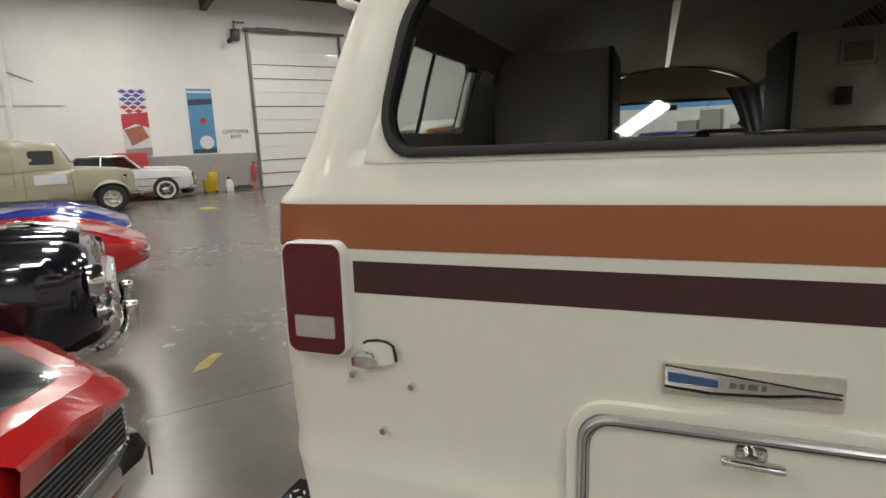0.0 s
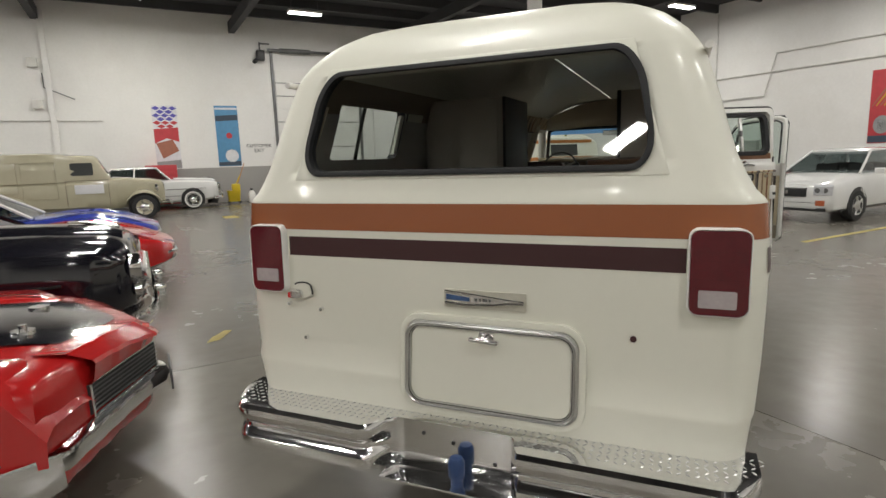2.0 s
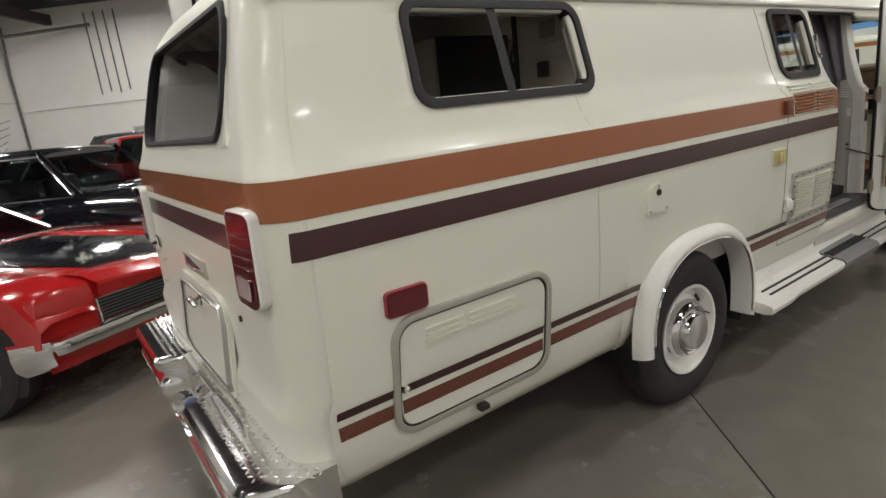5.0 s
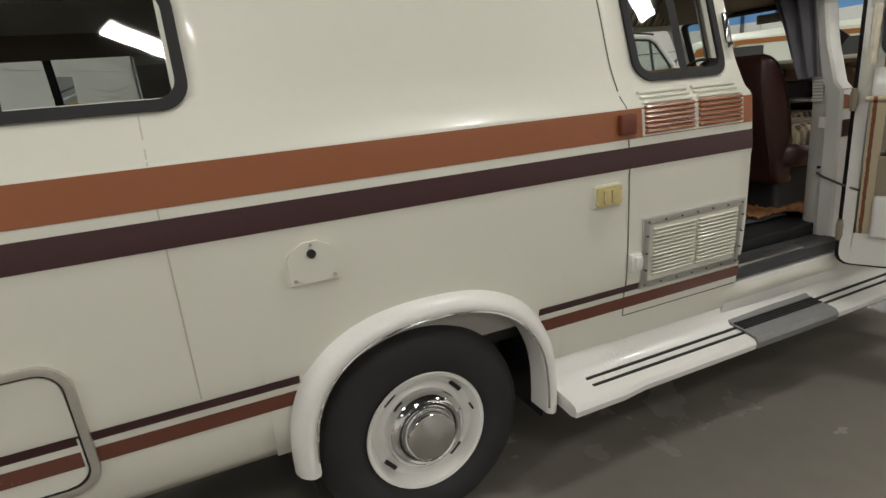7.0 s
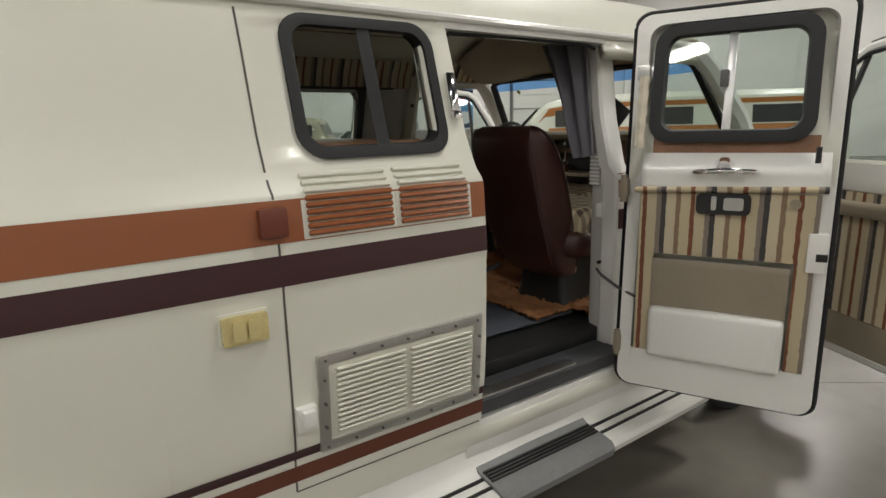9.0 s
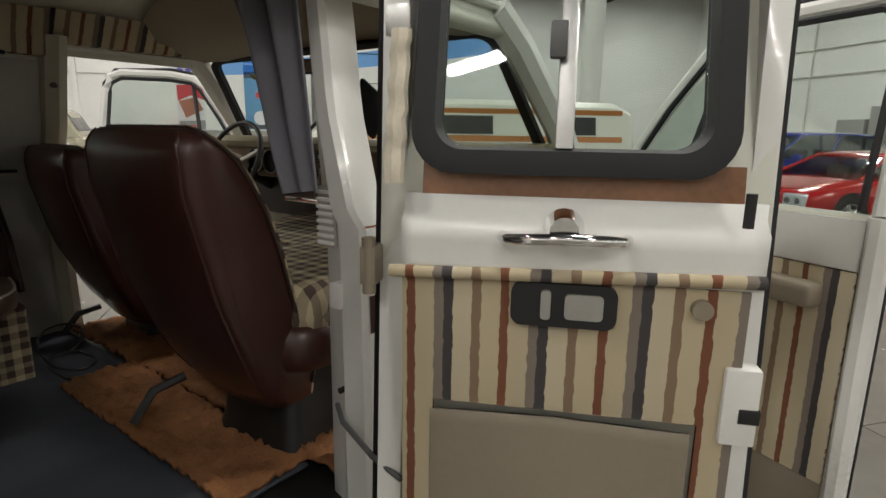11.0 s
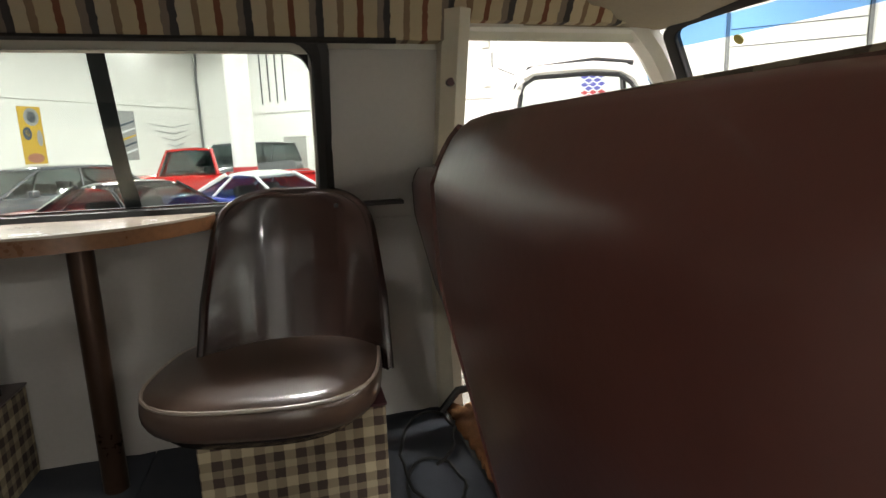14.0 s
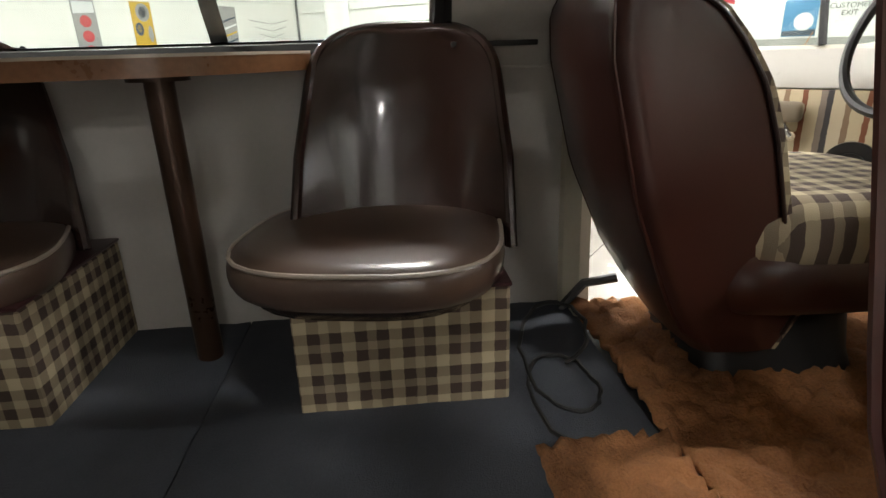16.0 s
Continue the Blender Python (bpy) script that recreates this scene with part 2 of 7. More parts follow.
def rounded(w, h, r, n=6, cx=0.0, cy=0.0):
    """The outline of a rounded rectangle, counter-clockwise."""
    pts = []
    for qx, qy, a0 in ((1, 1, 0), (-1, 1, 90), (-1, -1, 180), (1, -1, 270)):
        for i in range(n + 1):
            a = radians(a0 + 90 * i / n)
            pts.append((cx + qx * (w / 2 - r) + r * math.cos(a), cy + qy * (h / 2 - r) + r * math.sin(a)))
    return pts


def ring(outline, inner, d0, d1, place, round_over=0.3):
    """A raised frame between two outlines with a soft face; place(a, b, d) gives the point d outside the surface."""
    n = len(outline)
    verts, faces = [], []
    k = 5
    for (a, b), (c, d) in zip(outline, inner):
        for f, h in ((0, d0), (0.0 + 0.5 * round_over * 0.5, d1 * 0.85), (0.5, d1), (1 - 0.25 * round_over, d1 * 0.85), (1, d0)):
            verts.append(place(a + (c - a) * f, b + (d - b) * f, h))
    for i in range(n):
        j = (i + 1) % n
        for p in range(k - 1):
            faces.append((i * k + p, j * k + p, j * k + p + 1, i * k + p + 1))
    return verts, faces


def sheet(outline, place, d=0.0, thick=0.004):
    """A thin plate with that outline."""
    n = len(outline)
    verts = [place(a, b, d) for a, b in outline] + [place(a, b, d - thick) for a, b in outline]
    faces = [tuple(range(n)), tuple(range(2 * n - 1, n - 1, -1))] + [(i, i + n, (i + 1) % n + n, (i + 1) % n) for i in range(n)]
    return verts, faces


def tube(points, r, n=8, closed=False):
    """A round bar along points."""
    pts = [Vector(p) for p in points]
    verts, faces = [], []
    k = len(pts)
    up = Vector((0.13, 0.31, 0.94)).normalized()
    for i, p in enumerate(pts):
        a = pts[(i - 1) % k] if (i or closed) else p
        b = pts[(i + 1) % k] if (i < k - 1 or closed) else p
        d = (b - a).normalized()
        s = d.cross(up).normalized()
        q = s.cross(d)
        for j in range(n):
            w = 2 * math.pi * j / n
            verts.append(p + s * (r * math.cos(w)) + q * (r * math.sin(w)))
    for i in range(k if closed else k - 1):
        for j in range(n):
            e, g = (i + 1) % k, (j + 1) % n
            faces.append((i * n + j, i * n + g, e * n + g, e * n + j))
    if not closed:
        faces += [tuple(range(n - 1, -1, -1)), tuple(range((k - 1) * n, k * n))]
    return verts, faces


def lofted(rings, closed=True, caps=True):
    """Skins a row of equal rings."""
    n = len(rings[0])
    verts = [p for r in rings for p in r]
    faces = []
    for i in range(len(rings) - 1):
        for j in range(n if closed else n - 1):
            k = (j + 1) % n
            faces.append((i * n + j, i * n + k, (i + 1) * n + k, (i + 1) * n + j))
    if caps:
        faces += [tuple(range(n - 1, -1, -1)), tuple(range((len(rings) - 1) * n, len(rings) * n))]
    return verts, faces


def mix(table, x):
    """Reads a table of (x, value) pairs, smoothly between them."""
    if x <= table[0][0]:
        return table[0][1]
    for (a, p), (b, q) in zip(table, table[1:]):
        if x <= b:
            return p + (q - p) * (x - a) / (b - a)
    return table[-1][1]


def steps(a, b, most):
    n = max(1, math.ceil(abs(b - a) / most))
    return [a + (b - a) * i / n for i in range(n)]


def with_lines(lines, most):
    lines = sorted(set(round(v, 4) for v in lines))
    out = []
    for a, b in zip(lines, lines[1:]):
        out += steps(a, b, most)
    return out + [lines[-1]]

# ---- the hall ----
HALL_U0, HALL_U1, HALL_V0, HALL_V1, HALL_H = -18.44, 22.0, -16.0, 23.3, 7.6


def hall_box(u0, u1, v0, v1, z0, z1, bevel=0.0):
    return moved(box(u0 - HALL_SHIFT, u1 - HALL_SHIFT, v0, v1, z0, z1, bevel), Matrix.Rotation(TURN, 4, "Z"))


def hall_part(name, bm, mat, parent=None, label="", category="", kind="", smooth=False):
    ob = part(name, bm, mat, parent, "", smooth)
    return tagged(ob, label, category, "", kind)


hall_part("floor", hall_box(HALL_U0 - 0.3, HALL_U1 + 0.3, HALL_V0 - 0.3, HALL_V1 + 0.3, -0.3, -0.012), material("joint_filler", (0.05, 0.047, 0.042), 0.9), label="worn polished concrete warehouse floor with sawn joints", category="floor", kind="structure")
FLOOR = bpy.data.objects["floor"]
hall_part("wall_north", hall_box(HALL_U0 - 0.3, HALL_U1 + 0.3, HALL_V1, HALL_V1 + 0.3, 1.45, HALL_H), M_WALL, label="white painted warehouse wall hung with banners", category="wall", kind="structure")
hall_part("wall_north_base", hall_box(HALL_U0 - 0.3, 4.95, HALL_V1 + 0.003, HALL_V1 + 0.3, -0.3, 1.45), M_GREYP, label="grey painted lower band of warehouse wall", category="wall", kind="structure")
hall_part("wall_north_low", hall_box(4.95, HALL_U1 + 0.3, HALL_V1 + 0.002, HALL_V1 + 0.3, -0.3, 1.45), M_WALL, label="white painted lower warehouse wall", category="wall", kind="structure")
hall_part("wall_south", hall_box(HALL_U0 - 0.3, HALL_U1 + 0.3, HALL_V0 - 0.3, HALL_V0, -0.3, HALL_H), M_WALL, label="plain white warehouse end wall", category="wall", kind="structure")
hall_part("wall_east", hall_box(HALL_U1, HALL_U1 + 0.3, HALL_V0, HALL_V1, -0.3, HALL_H), M_WALL, label="white painted warehouse wall with conduits", category="wall", kind="structure")
hall_part("wall_west", hall_box(HALL_U0 - 0.3, HALL_U0, HALL_V0, HALL_V1, -0.3, HALL_H), M_WALL, label="white painted warehouse wall with banners", category="wall", kind="structure")

deck = hall_box(HALL_U0 - 0.3, HALL_U1 + 0.3, HALL_V0 - 0.3, HALL_V1 + 0.3, HALL_H, HALL_H + 0.2)
beams = [hall_box(HALL_U0, HALL_U1, v - 0.06, v + 0.06, HALL_H - 0.32, HALL_H - 0.003) for v in np.arange(-14, 23, 1.9)]
beams += [hall_box(u - 0.12, u + 0.12, HALL_V0, HALL_V1, HALL_H - 0.75, HALL_H - 0.33) for u in (-16, -9.5, -3.1, 3.5, 10.6, 17)]
hall_part("ceiling", join(deck, *beams), M_DECK, label="dark steel roof deck with joists and girders", category="ceiling", kind="structure")

# strip lamps in rows under the joists
lamp = thing("ceiling_light", "white strip light hung below the dark roof deck", "light", "strip lights in rows", at=hall_pose(-0.4, 19.8, 7.0))
part("housing", box(-0.62, 0.62, -0.16, 0.16, 0.02, 0.1, 0.01), M_WHITE, lamp)
part("diffuser", box(-0.6, 0.6, -0.14, 0.14, -0.015, 0.018, 0.008), M_TUBE, lamp, "glowing diffuser")
for sx in (-0.5, 0.5):
    part("hanger", rod((sx, 0, 0.1), (sx, 0, 0.6), 0.006, 6), M_STEEL, lamp)
first = True
for v in (19.8, 13.6, 7.4, 1.2, -5.0, -11.2):
    for u in (-18.7, -12.5, -6.6, -0.4, 5.6, 12.3, 18.6):
        if not first:
            copy_thing(lamp, hall_pose(u, v, 7.0))
        first = False
        ld = bpy.data.lights.new("strip_lamp", "AREA")
        ld.shape, ld.size, ld.size_y = "RECTANGLE", 1.2, 0.3
        ld.energy, ld.color = LAMP_POWER, (1.0, 0.975, 0.925)
        lo = new("strip_lamp", ld)
        lo.matrix_basis = hall_pose(u, v, 6.97)

# steel columns with a red base
col = thing("column", "white round steel column with red painted base", "column", "hall columns", "structure", at=hall_pose(-4.37, 10.78))
part("shaft", rod((0, 0, 1.27), (0, 0, HALL_H - 0.34), 0.232, 28), M_WHITE, col)
part("base", rod((0, 0, 0), (0, 0, 1.27), 0.24, 28), material("red_column_paint", (0.45, 0.03, 0.03), 0.5), col, "red painted base")
for u, v in ((-4.9, 20.0), (10.9, 12.9), (-15.0, 0.5), (10.9, -4.0), (-3.1, -8.0)):
    copy_thing(col, hall_pose(u, v))

# the roller door
door = thing("door_1", "white sectional overhead door, closed", "door", kind="structure", at=hall_pose(6.95, HALL_V1))
for i in range(10):
    part("panel", box(-1.85, 1.85, -0.05, 0.001, 0.03 + i * 0.545, 0.565 + i * 0.545, 0.008), M_WHITE, door, smooth=False)
part("track", join(box(-1.99, -1.88, -0.09, 0, 0, 6.2), box(1.88, 1.99, -0.09, 0, 0, 6.2)), M_STEEL, door, smooth=False)
part("seal", box(-1.9, 1.9, -0.04, -0.001, 0, 0.03), M_RUBBER, door)
for i in (1, 2, 4, 6, 8, 9):
    part("strut", box(-1.84, 1.84, -0.075, -0.051, 0.02 + i * 0.545, 0.05 + i * 0.545, 0.004), M_STEEL, door)
tagged(part("door_spring_shaft", moved(join(rod((-2.1, -0.2, 6.25), (2.1, -0.2, 6.25), 0.06), rod((-1.6, -0.2, 6.25), (-0.3, -0.2, 6.25), 0.1)), hall_pose(6.95, HALL_V1)), M_STEEL, None), "dark torsion spring shaft above the overhead door", "door spring")


# ---- the van: shell ----
WIDTH = [(0.44, 0.90), (0.50, 0.945), (0.60, 0.965), (0.72, 0.975), (0.735, 0.985), (0.90, 0.995), (1.10, 1.0), (1.17, 1.0), (1.19, 1.005), (1.41, 0.988), (1.44, 0.952), (1.55, 0.900), (1.65, 0.870), (1.75, 0.842), (1.87, 0.803), (1.90, 0.79), (1.96, 0.748), (2.03, 0.672), (2.09, 0.565), (2.135, 0.42), (2.16, 0.22), (2.17, 0.02)]
REAR = [(0.44, 0.03), (0.52, -0.008), (0.60, -0.018), (0.70, -0.026), (0.735, -0.026), (0.775, -0.006), (1.10, -0.005), (1.30, 0.0), (1.42, 0.005), (1.45, 0.02), (1.60, 0.055), (1.80, 0.11), (1.90, 0.14), (1.96, 0.17), (2.03, 0.225), (2.09, 0.31), (2.135, 0.46), (2.16, 0.70), (2.17, 0.95)]
CORNER = 0.115


def smooth_mix(table, z):
    """The table rounded off by a short running mean."""
    return sum(mix(table, z + d) for d in (-0.012, -0.004, 0.004, 0.012)) / 4 if z < 2.12 else mix(table, z)


def half(z):
    return smooth_mix(WIDTH, z)


def back(z):
    return smooth_mix(REAR, z)


def right(y, z, d=0.0):
    return (half(z) + d, y + back(z) * max(0.0, 1 - y / 0.8), z)


def left(y, z, d=0.0):
    p = right(y, z, d)
    return (-p[0], p[1], p[2])


def tail(x, z, d=0.0):
    """A point of the tail; past the corner's start it turns round the corner."""
    w, r = half(z), min(CORNER, half(z) * 0.5)
    flat = w - r
    s = 1 if x >= 0 else -1
    over = abs(x) - flat
    if over <= 0:
        return (x, back(z) - d, z)
    a = min(over / r, math.pi / 2)
    return (s * (flat + (r + d) * math.sin(a)), back(z) + r - (r + d) * math.cos(a), z)


def skin(place, cols, rows, holes, close=None):
    """A grid over a curved surface, open where a hole lies."""
    verts = [place(a, z) for z in rows for a in cols]
    n = len(cols)
    faces = []
    for i in range(len(rows) - 1):
        for j in range(n - 1):
            a, z = (cols[j] + cols[j + 1]) / 2, (rows[i] + rows[i + 1]) / 2
            if any(h[0] < a < h[1] and h[2] < z < h[3] for h in holes):
                continue
            faces.append((i * n + j, i * n + j + 1, (i + 1) * n + j + 1, (i + 1) * n + j))
    return verts, faces


ROWS = [0.44, 0.47, 0.50, 0.56, 0.60, 0.66, 0.715, 0.735, 0.78, 0.84, 0.90, 1.0, 1.08, 1.16, 1.18, 1.195, 1.25, 1.30, 1.36, 1.40, 1.415, 1.44, 1.48, 1.52, 1.545, 1.57, 1.62, 1.7, 1.76, 1.785, 1.82, 1.845, 1.865, 1.88, 1.905, 1.92, 1.94, 1.96, 1.98, 2.0, 2.03, 2.06, 2.09, 2.11, 2.135, 2.15, 2.16, 2.17]
RWIN = (0.575, 1.345, 1.57, 1.845)
DWIN = (2.935, 3.335, 1.52, 1.845)
OPEN = (3.44, 4.19, 0.56, 1.88)
ARCH = (1.43, 2.50, 0.3, 0.90)
FRONT = (4.32, 5.18, 0.60, 1.82)
LWIN = (2.61, 3.91, 1.40, 1.785)
LQUART = (0.455, 1.185, 1.57, 1.845)
FRONT_END = 4.82

van = thing("camper_van", "cream white camper van with rust and brown stripes, doors open", "van")


def solid(ob, t, offset=-1):
    m = ob.modifiers.new("thickness", "SOLIDIFY")
    m.thickness, m.offset = t, offset
    w = ob.modifiers.new("even_shading", "WEIGHTED_NORMAL")
    w.weight = 90
    return ob


cols_r = with_lines([0.11, 0.3, *RWIN[:2], *ARCH[:2], 2.80, *DWIN[:2], *OPEN[:2], *FRONT[:1], FRONT_END], 0.2)
cols_l = with_lines([0.11, 0.3, *LQUART[:2], *ARCH[:2], *LWIN[:2], 4.30, FRONT_END], 0.2)
above = [(4.18, 9, 0, 1.82)]
solid(part("side_panel", skin(right, cols_r, ROWS, [RWIN, DWIN, OPEN, ARCH] + above), M_CREAM, van), 0.035)
solid(part("side_panel", skin(left, cols_l, ROWS, [LQUART, LWIN, ARCH, (4.30, 9, 0, 1.82)]), M_CREAM, van), 0.035)


def tail_skin(rows, holes):
    verts, faces = [], []
    for z in rows:
        w, r = half(z), min(CORNER, half(z) * 0.5)
        flat = w - r
        arc = [-(flat + r * math.pi / 2 * (1 - i / 6)) for i in range(6)]
        mid = [flat * f for f in TAILX]
        for x in arc + mid + [-a for a in reversed(arc)]:
            verts.append(tail(x, z))
    n = 12 + len(TAILX)
    for i in range(len(rows) - 1):
        for j in range(n - 1):
            z = (rows[i] + rows[i + 1]) / 2
            x = (TAILX[j - 6] + TAILX[j - 5]) / 2 if 6 <= j < n - 7 else 9
            if any(h[0] < x < h[1] and h[2] < z < h[3] for h in holes):
                continue
            faces.append((i * n + j, i * n + j + 1, (i + 1) * n + j + 1, (i + 1) * n + j))
    return verts, faces


TAILX = [-1, -0.93, -0.86, -0.6, -0.45, -0.3, -0.15, 0, 0.15, 0.3, 0.45, 0.6, 0.86, 0.93, 1]
solid(part("tail_panel", tail_skin(ROWS, [(-0.86, 0.86, 1.52, 1.905)]), M_CREAM, van), 0.035)


M_RUST = material("dark_rust_paint", (0.13, 0.038, 0.022), 0.25, scale=4, vary=0.04, coat=0.5)


# painted stripes, a hair proud of the panels
def band(place, a0, a1, z0, z1, d=0.0015, most=0.12):
    cols = with_lines([a0, a1], most)
    rows = with_lines([z0, z1], 0.02)
    return skin(lambda a, z: place(a, z, d), cols, rows, [])


for z0, z1, mat, nm in ((1.297, 1.402, M_ORANGE, "rust_stripe"), (1.191, 1.268, M_BROWN, "dark_stripe")):
    part(nm, band(right, 0.11, 3.44, z0, z1), mat, van)
    part(nm, band(left, 0.11, 4.30, z0, z1), mat, van)
    if z0 > 1.25:
        part(nm, band(tail, -(half(1.3) - CORNER + CORNER * math.pi / 2), half(1.3) - CORNER + CORNER * math.pi / 2, z0, z1, most=0.03), mat, van)
    else:
        part(nm, band(tail, -0.735, 0.765, z0, z1, most=0.05), mat, van)
        for s in (-1, 1):
            part(nm, band(tail, *sorted((s * (half(1.2) - CORNER + CORNER * 1.05), s * (half(1.2) - CORNER + CORNER * math.pi / 2))), z0, z1, most=0.03), mat, van)
for y0, y1 in ((0.13, 1.53), (2.40, 3.44)):
    for z0, z1, mat, nm in ((0.702, 0.731, M_BROWN, "lower_dark_stripe"), (0.632, 0.680, M_RUST, "lower_rust_stripe")):
        part(nm, band(right, y0, y1, z0, z1, 0.003, 0.04), mat, van)


# rear window
outer = [(x * (0.682 - 0.072 * (z - 1.505) / 0.415), z) for x, z in rounded(2, 0.415, 0.14, 8, 0, 1.7125)]
inner = [(x * (0.658 - 0.075 * (z - 1.535) / 0.372), z) for x, z in rounded(2, 0.372, 0.12, 8, 0, 1.7125)]
corner = [(x * (0.705 - 0.115 * (z - 1.505) / 0.415), z) for x, z in rounded(2, 0.44, 0.004, 8, 0, 1.7125)]
part("window_surround", ring(corner, [(x * 0.98, z) for x, z in outer], 0.0, 0.004, tail), M_CREAM, van)
part("rear_window_seal", ring(outer, inner, -0.03, 0.018, tail), M_RUBBER, van, "black rubber window seal")
part("rear_window", sheet(inner, tail, -0.005), M_TINT, van, "tinted rear glass").visible_shadow = False


def slider_window(name, place, y0, y1, z0, z1, r, mull, mat=M_RUBBER, frame_w=0.035, glass=M_TINT):
    cy, cz, w, h = (y0 + y1) / 2, (z0 + z1) / 2, y1 - y0, z1 - z0
    o, i = rounded(w, h, r, 6, cy, cz), rounded(w - 2 * frame_w, h - 2 * frame_w, max(0.01, r - frame_w * 0.7), 6, cy, cz)
    f = part(name, ring(o, i, -0.045, 0.014, place), mat, van, "dark framed sliding window")
    p = part("pane", sheet(i, place, -0.02), glass, f)
    p.visible_shadow = False
    part("mullion", skin(lambda a, z: place(a, z, 0.006), [mull - 0.02, mull + 0.02], with_lines([z0 + 0.01, z1 - 0.01], 0.05), []), mat, f)
    return f


slider_window("quarter_window", right, 0.535, 1.39, 1.535, 1.88, 0.075, 0.95)
slider_window("quarter_window", left, 0.415, 1.225, 1.535, 1.88, 0.075, 0.80)
slider_window("door_window", right, 2.898, 3.372, 1.488, 1.872, 0.075, 3.145)
slider_window("side_window", left, 2.57, 3.945, 1.372, 1.815, 0.08, 3.425, glass=M_GLASS)


# ---- the van: outside fittings ----
def plate(name, place, y0, y1, z0, z1, r, d, thick, mat, parent, label=""):
    return part(name, sheet(rounded(y1 - y0, z1 - z0, r, 4, (y0 + y1) / 2, (z0 + z1) / 2), place, d, thick), mat, parent, label)


def framed(name, place, y0, y1, z0, z1, r, w, d, mat, parent, label=""):
    cy, cz = (y0 + y1) / 2, (z0 + z1) / 2
    return part(name, ring(rounded(y1 - y0, z1 - z0, r, 6, cy, cz), rounded(y1 - y0 - 2 * w, z1 - z0 - 2 * w, max(0.004, r - w), 6, cy, cz), -0.002, d, place), mat, parent, label)


def tail_light(s):
    a, b = (0.775, 0.925) if s > 0 else (-0.905, -0.752)
    lens = plate("tail_light", tail, a, b, 1.042 + 0.03 * (s > 0), 1.310 + 0.018 * (s > 0), 0.025, 0.034, 0.036, M_LENS, van, "red tail light lens")
    framed("bezel", tail, a - 0.007, b + 0.007, 1.035 + 0.03 * (s > 0), 1.317 + 0.018 * (s > 0), 0.032, 0.009, 0.034, M_WHITE, lens, "cream bezel")
    wx = (0.80, 0.90) if s > 0 else (-0.885, -0.775)
    plate("reversing_lens", tail, *wx, 1.082 + 0.012 * (s > 0), 1.136 + 0.012 * (s > 0), 0.005, 0.0365, 0.003, M_LENSW, lens, "white reversing lens")
    for i in range(5):
        z = 1.15 + i * 0.028
        plate("rib", tail, a + 0.012, b - 0.012, z, z + 0.003, 0.001, 0.0355, 0.002, M_LENS, lens)
    return lens


tail_light(-1)
tail_light(1)

# locker hatch in the tail
hatch = plate("tail_hatch", tail, -0.182, 0.42, 0.663, 0.945, 0.05, 0.014, 0.016, M_CREAM, van, "cream locker hatch")
framed("hatch_frame", tail, -0.209, 0.447, 0.636, 0.972, 0.07, 0.028, 0.024, M_ALLOY, hatch, "worn aluminium frame")
framed("hatch_rim", tail, -0.232, 0.47, 0.613, 0.995, 0.088, 0.026, 0.016, M_CREAM, hatch)
framed("frame_bead", tail, -0.203, 0.441, 0.642, 0.966, 0.065, 0.009, 0.0285, M_ALLOY, hatch, "polished bead of the frame")
framed("frame_seam", tail, -0.190, 0.428, 0.655, 0.953, 0.056, 0.003, 0.0255, M_BLACK, hatch)
knob = part("hatch_handle", moved(join(box(-0.055, 0.055, -0.012, 0.012, -0.008, 0.008, 0.0075, 3), rod((0, 0.012, 0), (0, 0.035, 0), 0.014), rod((0, 0.028, 0.006), (0, 0.037, 0.006), 0.029, 24)), pose(0.117, -0.052, 0.922, 0, 3, 0)), M_CHROME, hatch, "chrome handle")

# maker's bar on its backing plate, drawn as plain shapes
badge = plate("badge", tail, -0.045, 0.262, 1.026, 1.092, 0.004, 0.006, 0.006, material("badge_backing", (0.55, 0.53, 0.45), 0.35, 0.3), van, "long chrome badge plate")
bar = part("badge_bar", sheet([(-0.040, 1.046), (0.04, 1.040), (0.14, 1.046), (0.20, 1.054), (0.252, 1.056), (0.252, 1.062), (0.20, 1.064), (0.08, 1.076), (-0.040, 1.086)], tail, 0.012, 0.007), M_CHROME, badge, "pointed chrome bar")
for edge in (((-0.040, 1.044), (0.04, 1.038), (0.14, 1.044), (0.20, 1.053), (0.255, 1.055)), ((-0.040, 1.088), (0.08, 1.078), (0.20, 1.066), (0.255, 1.063))):
    part("badge_rim", tube([tail(x, z, 0.014) for x, z in edge], 0.0035, 6), M_CHROME, bar)
part("badge_inlay", sheet([(-0.034, 1.056), (0.055, 1.053), (0.055, 1.067), (-0.034, 1.076)], tail, 0.0135, 0.002), material("badge_blue", (0.05, 0.10, 0.22), 0.25), bar, "dark blue inlay")
for x0, x1 in ((0.075, 0.086), (0.092, 0.100), (0.106, 0.122), (0.128, 0.136)):
    part("badge_mark", sheet([(x0, 1.055), (x1, 1.055), (x1, 1.066), (x0, 1.066)], tail, 0.0135, 0.0015), M_STEEL, bar)

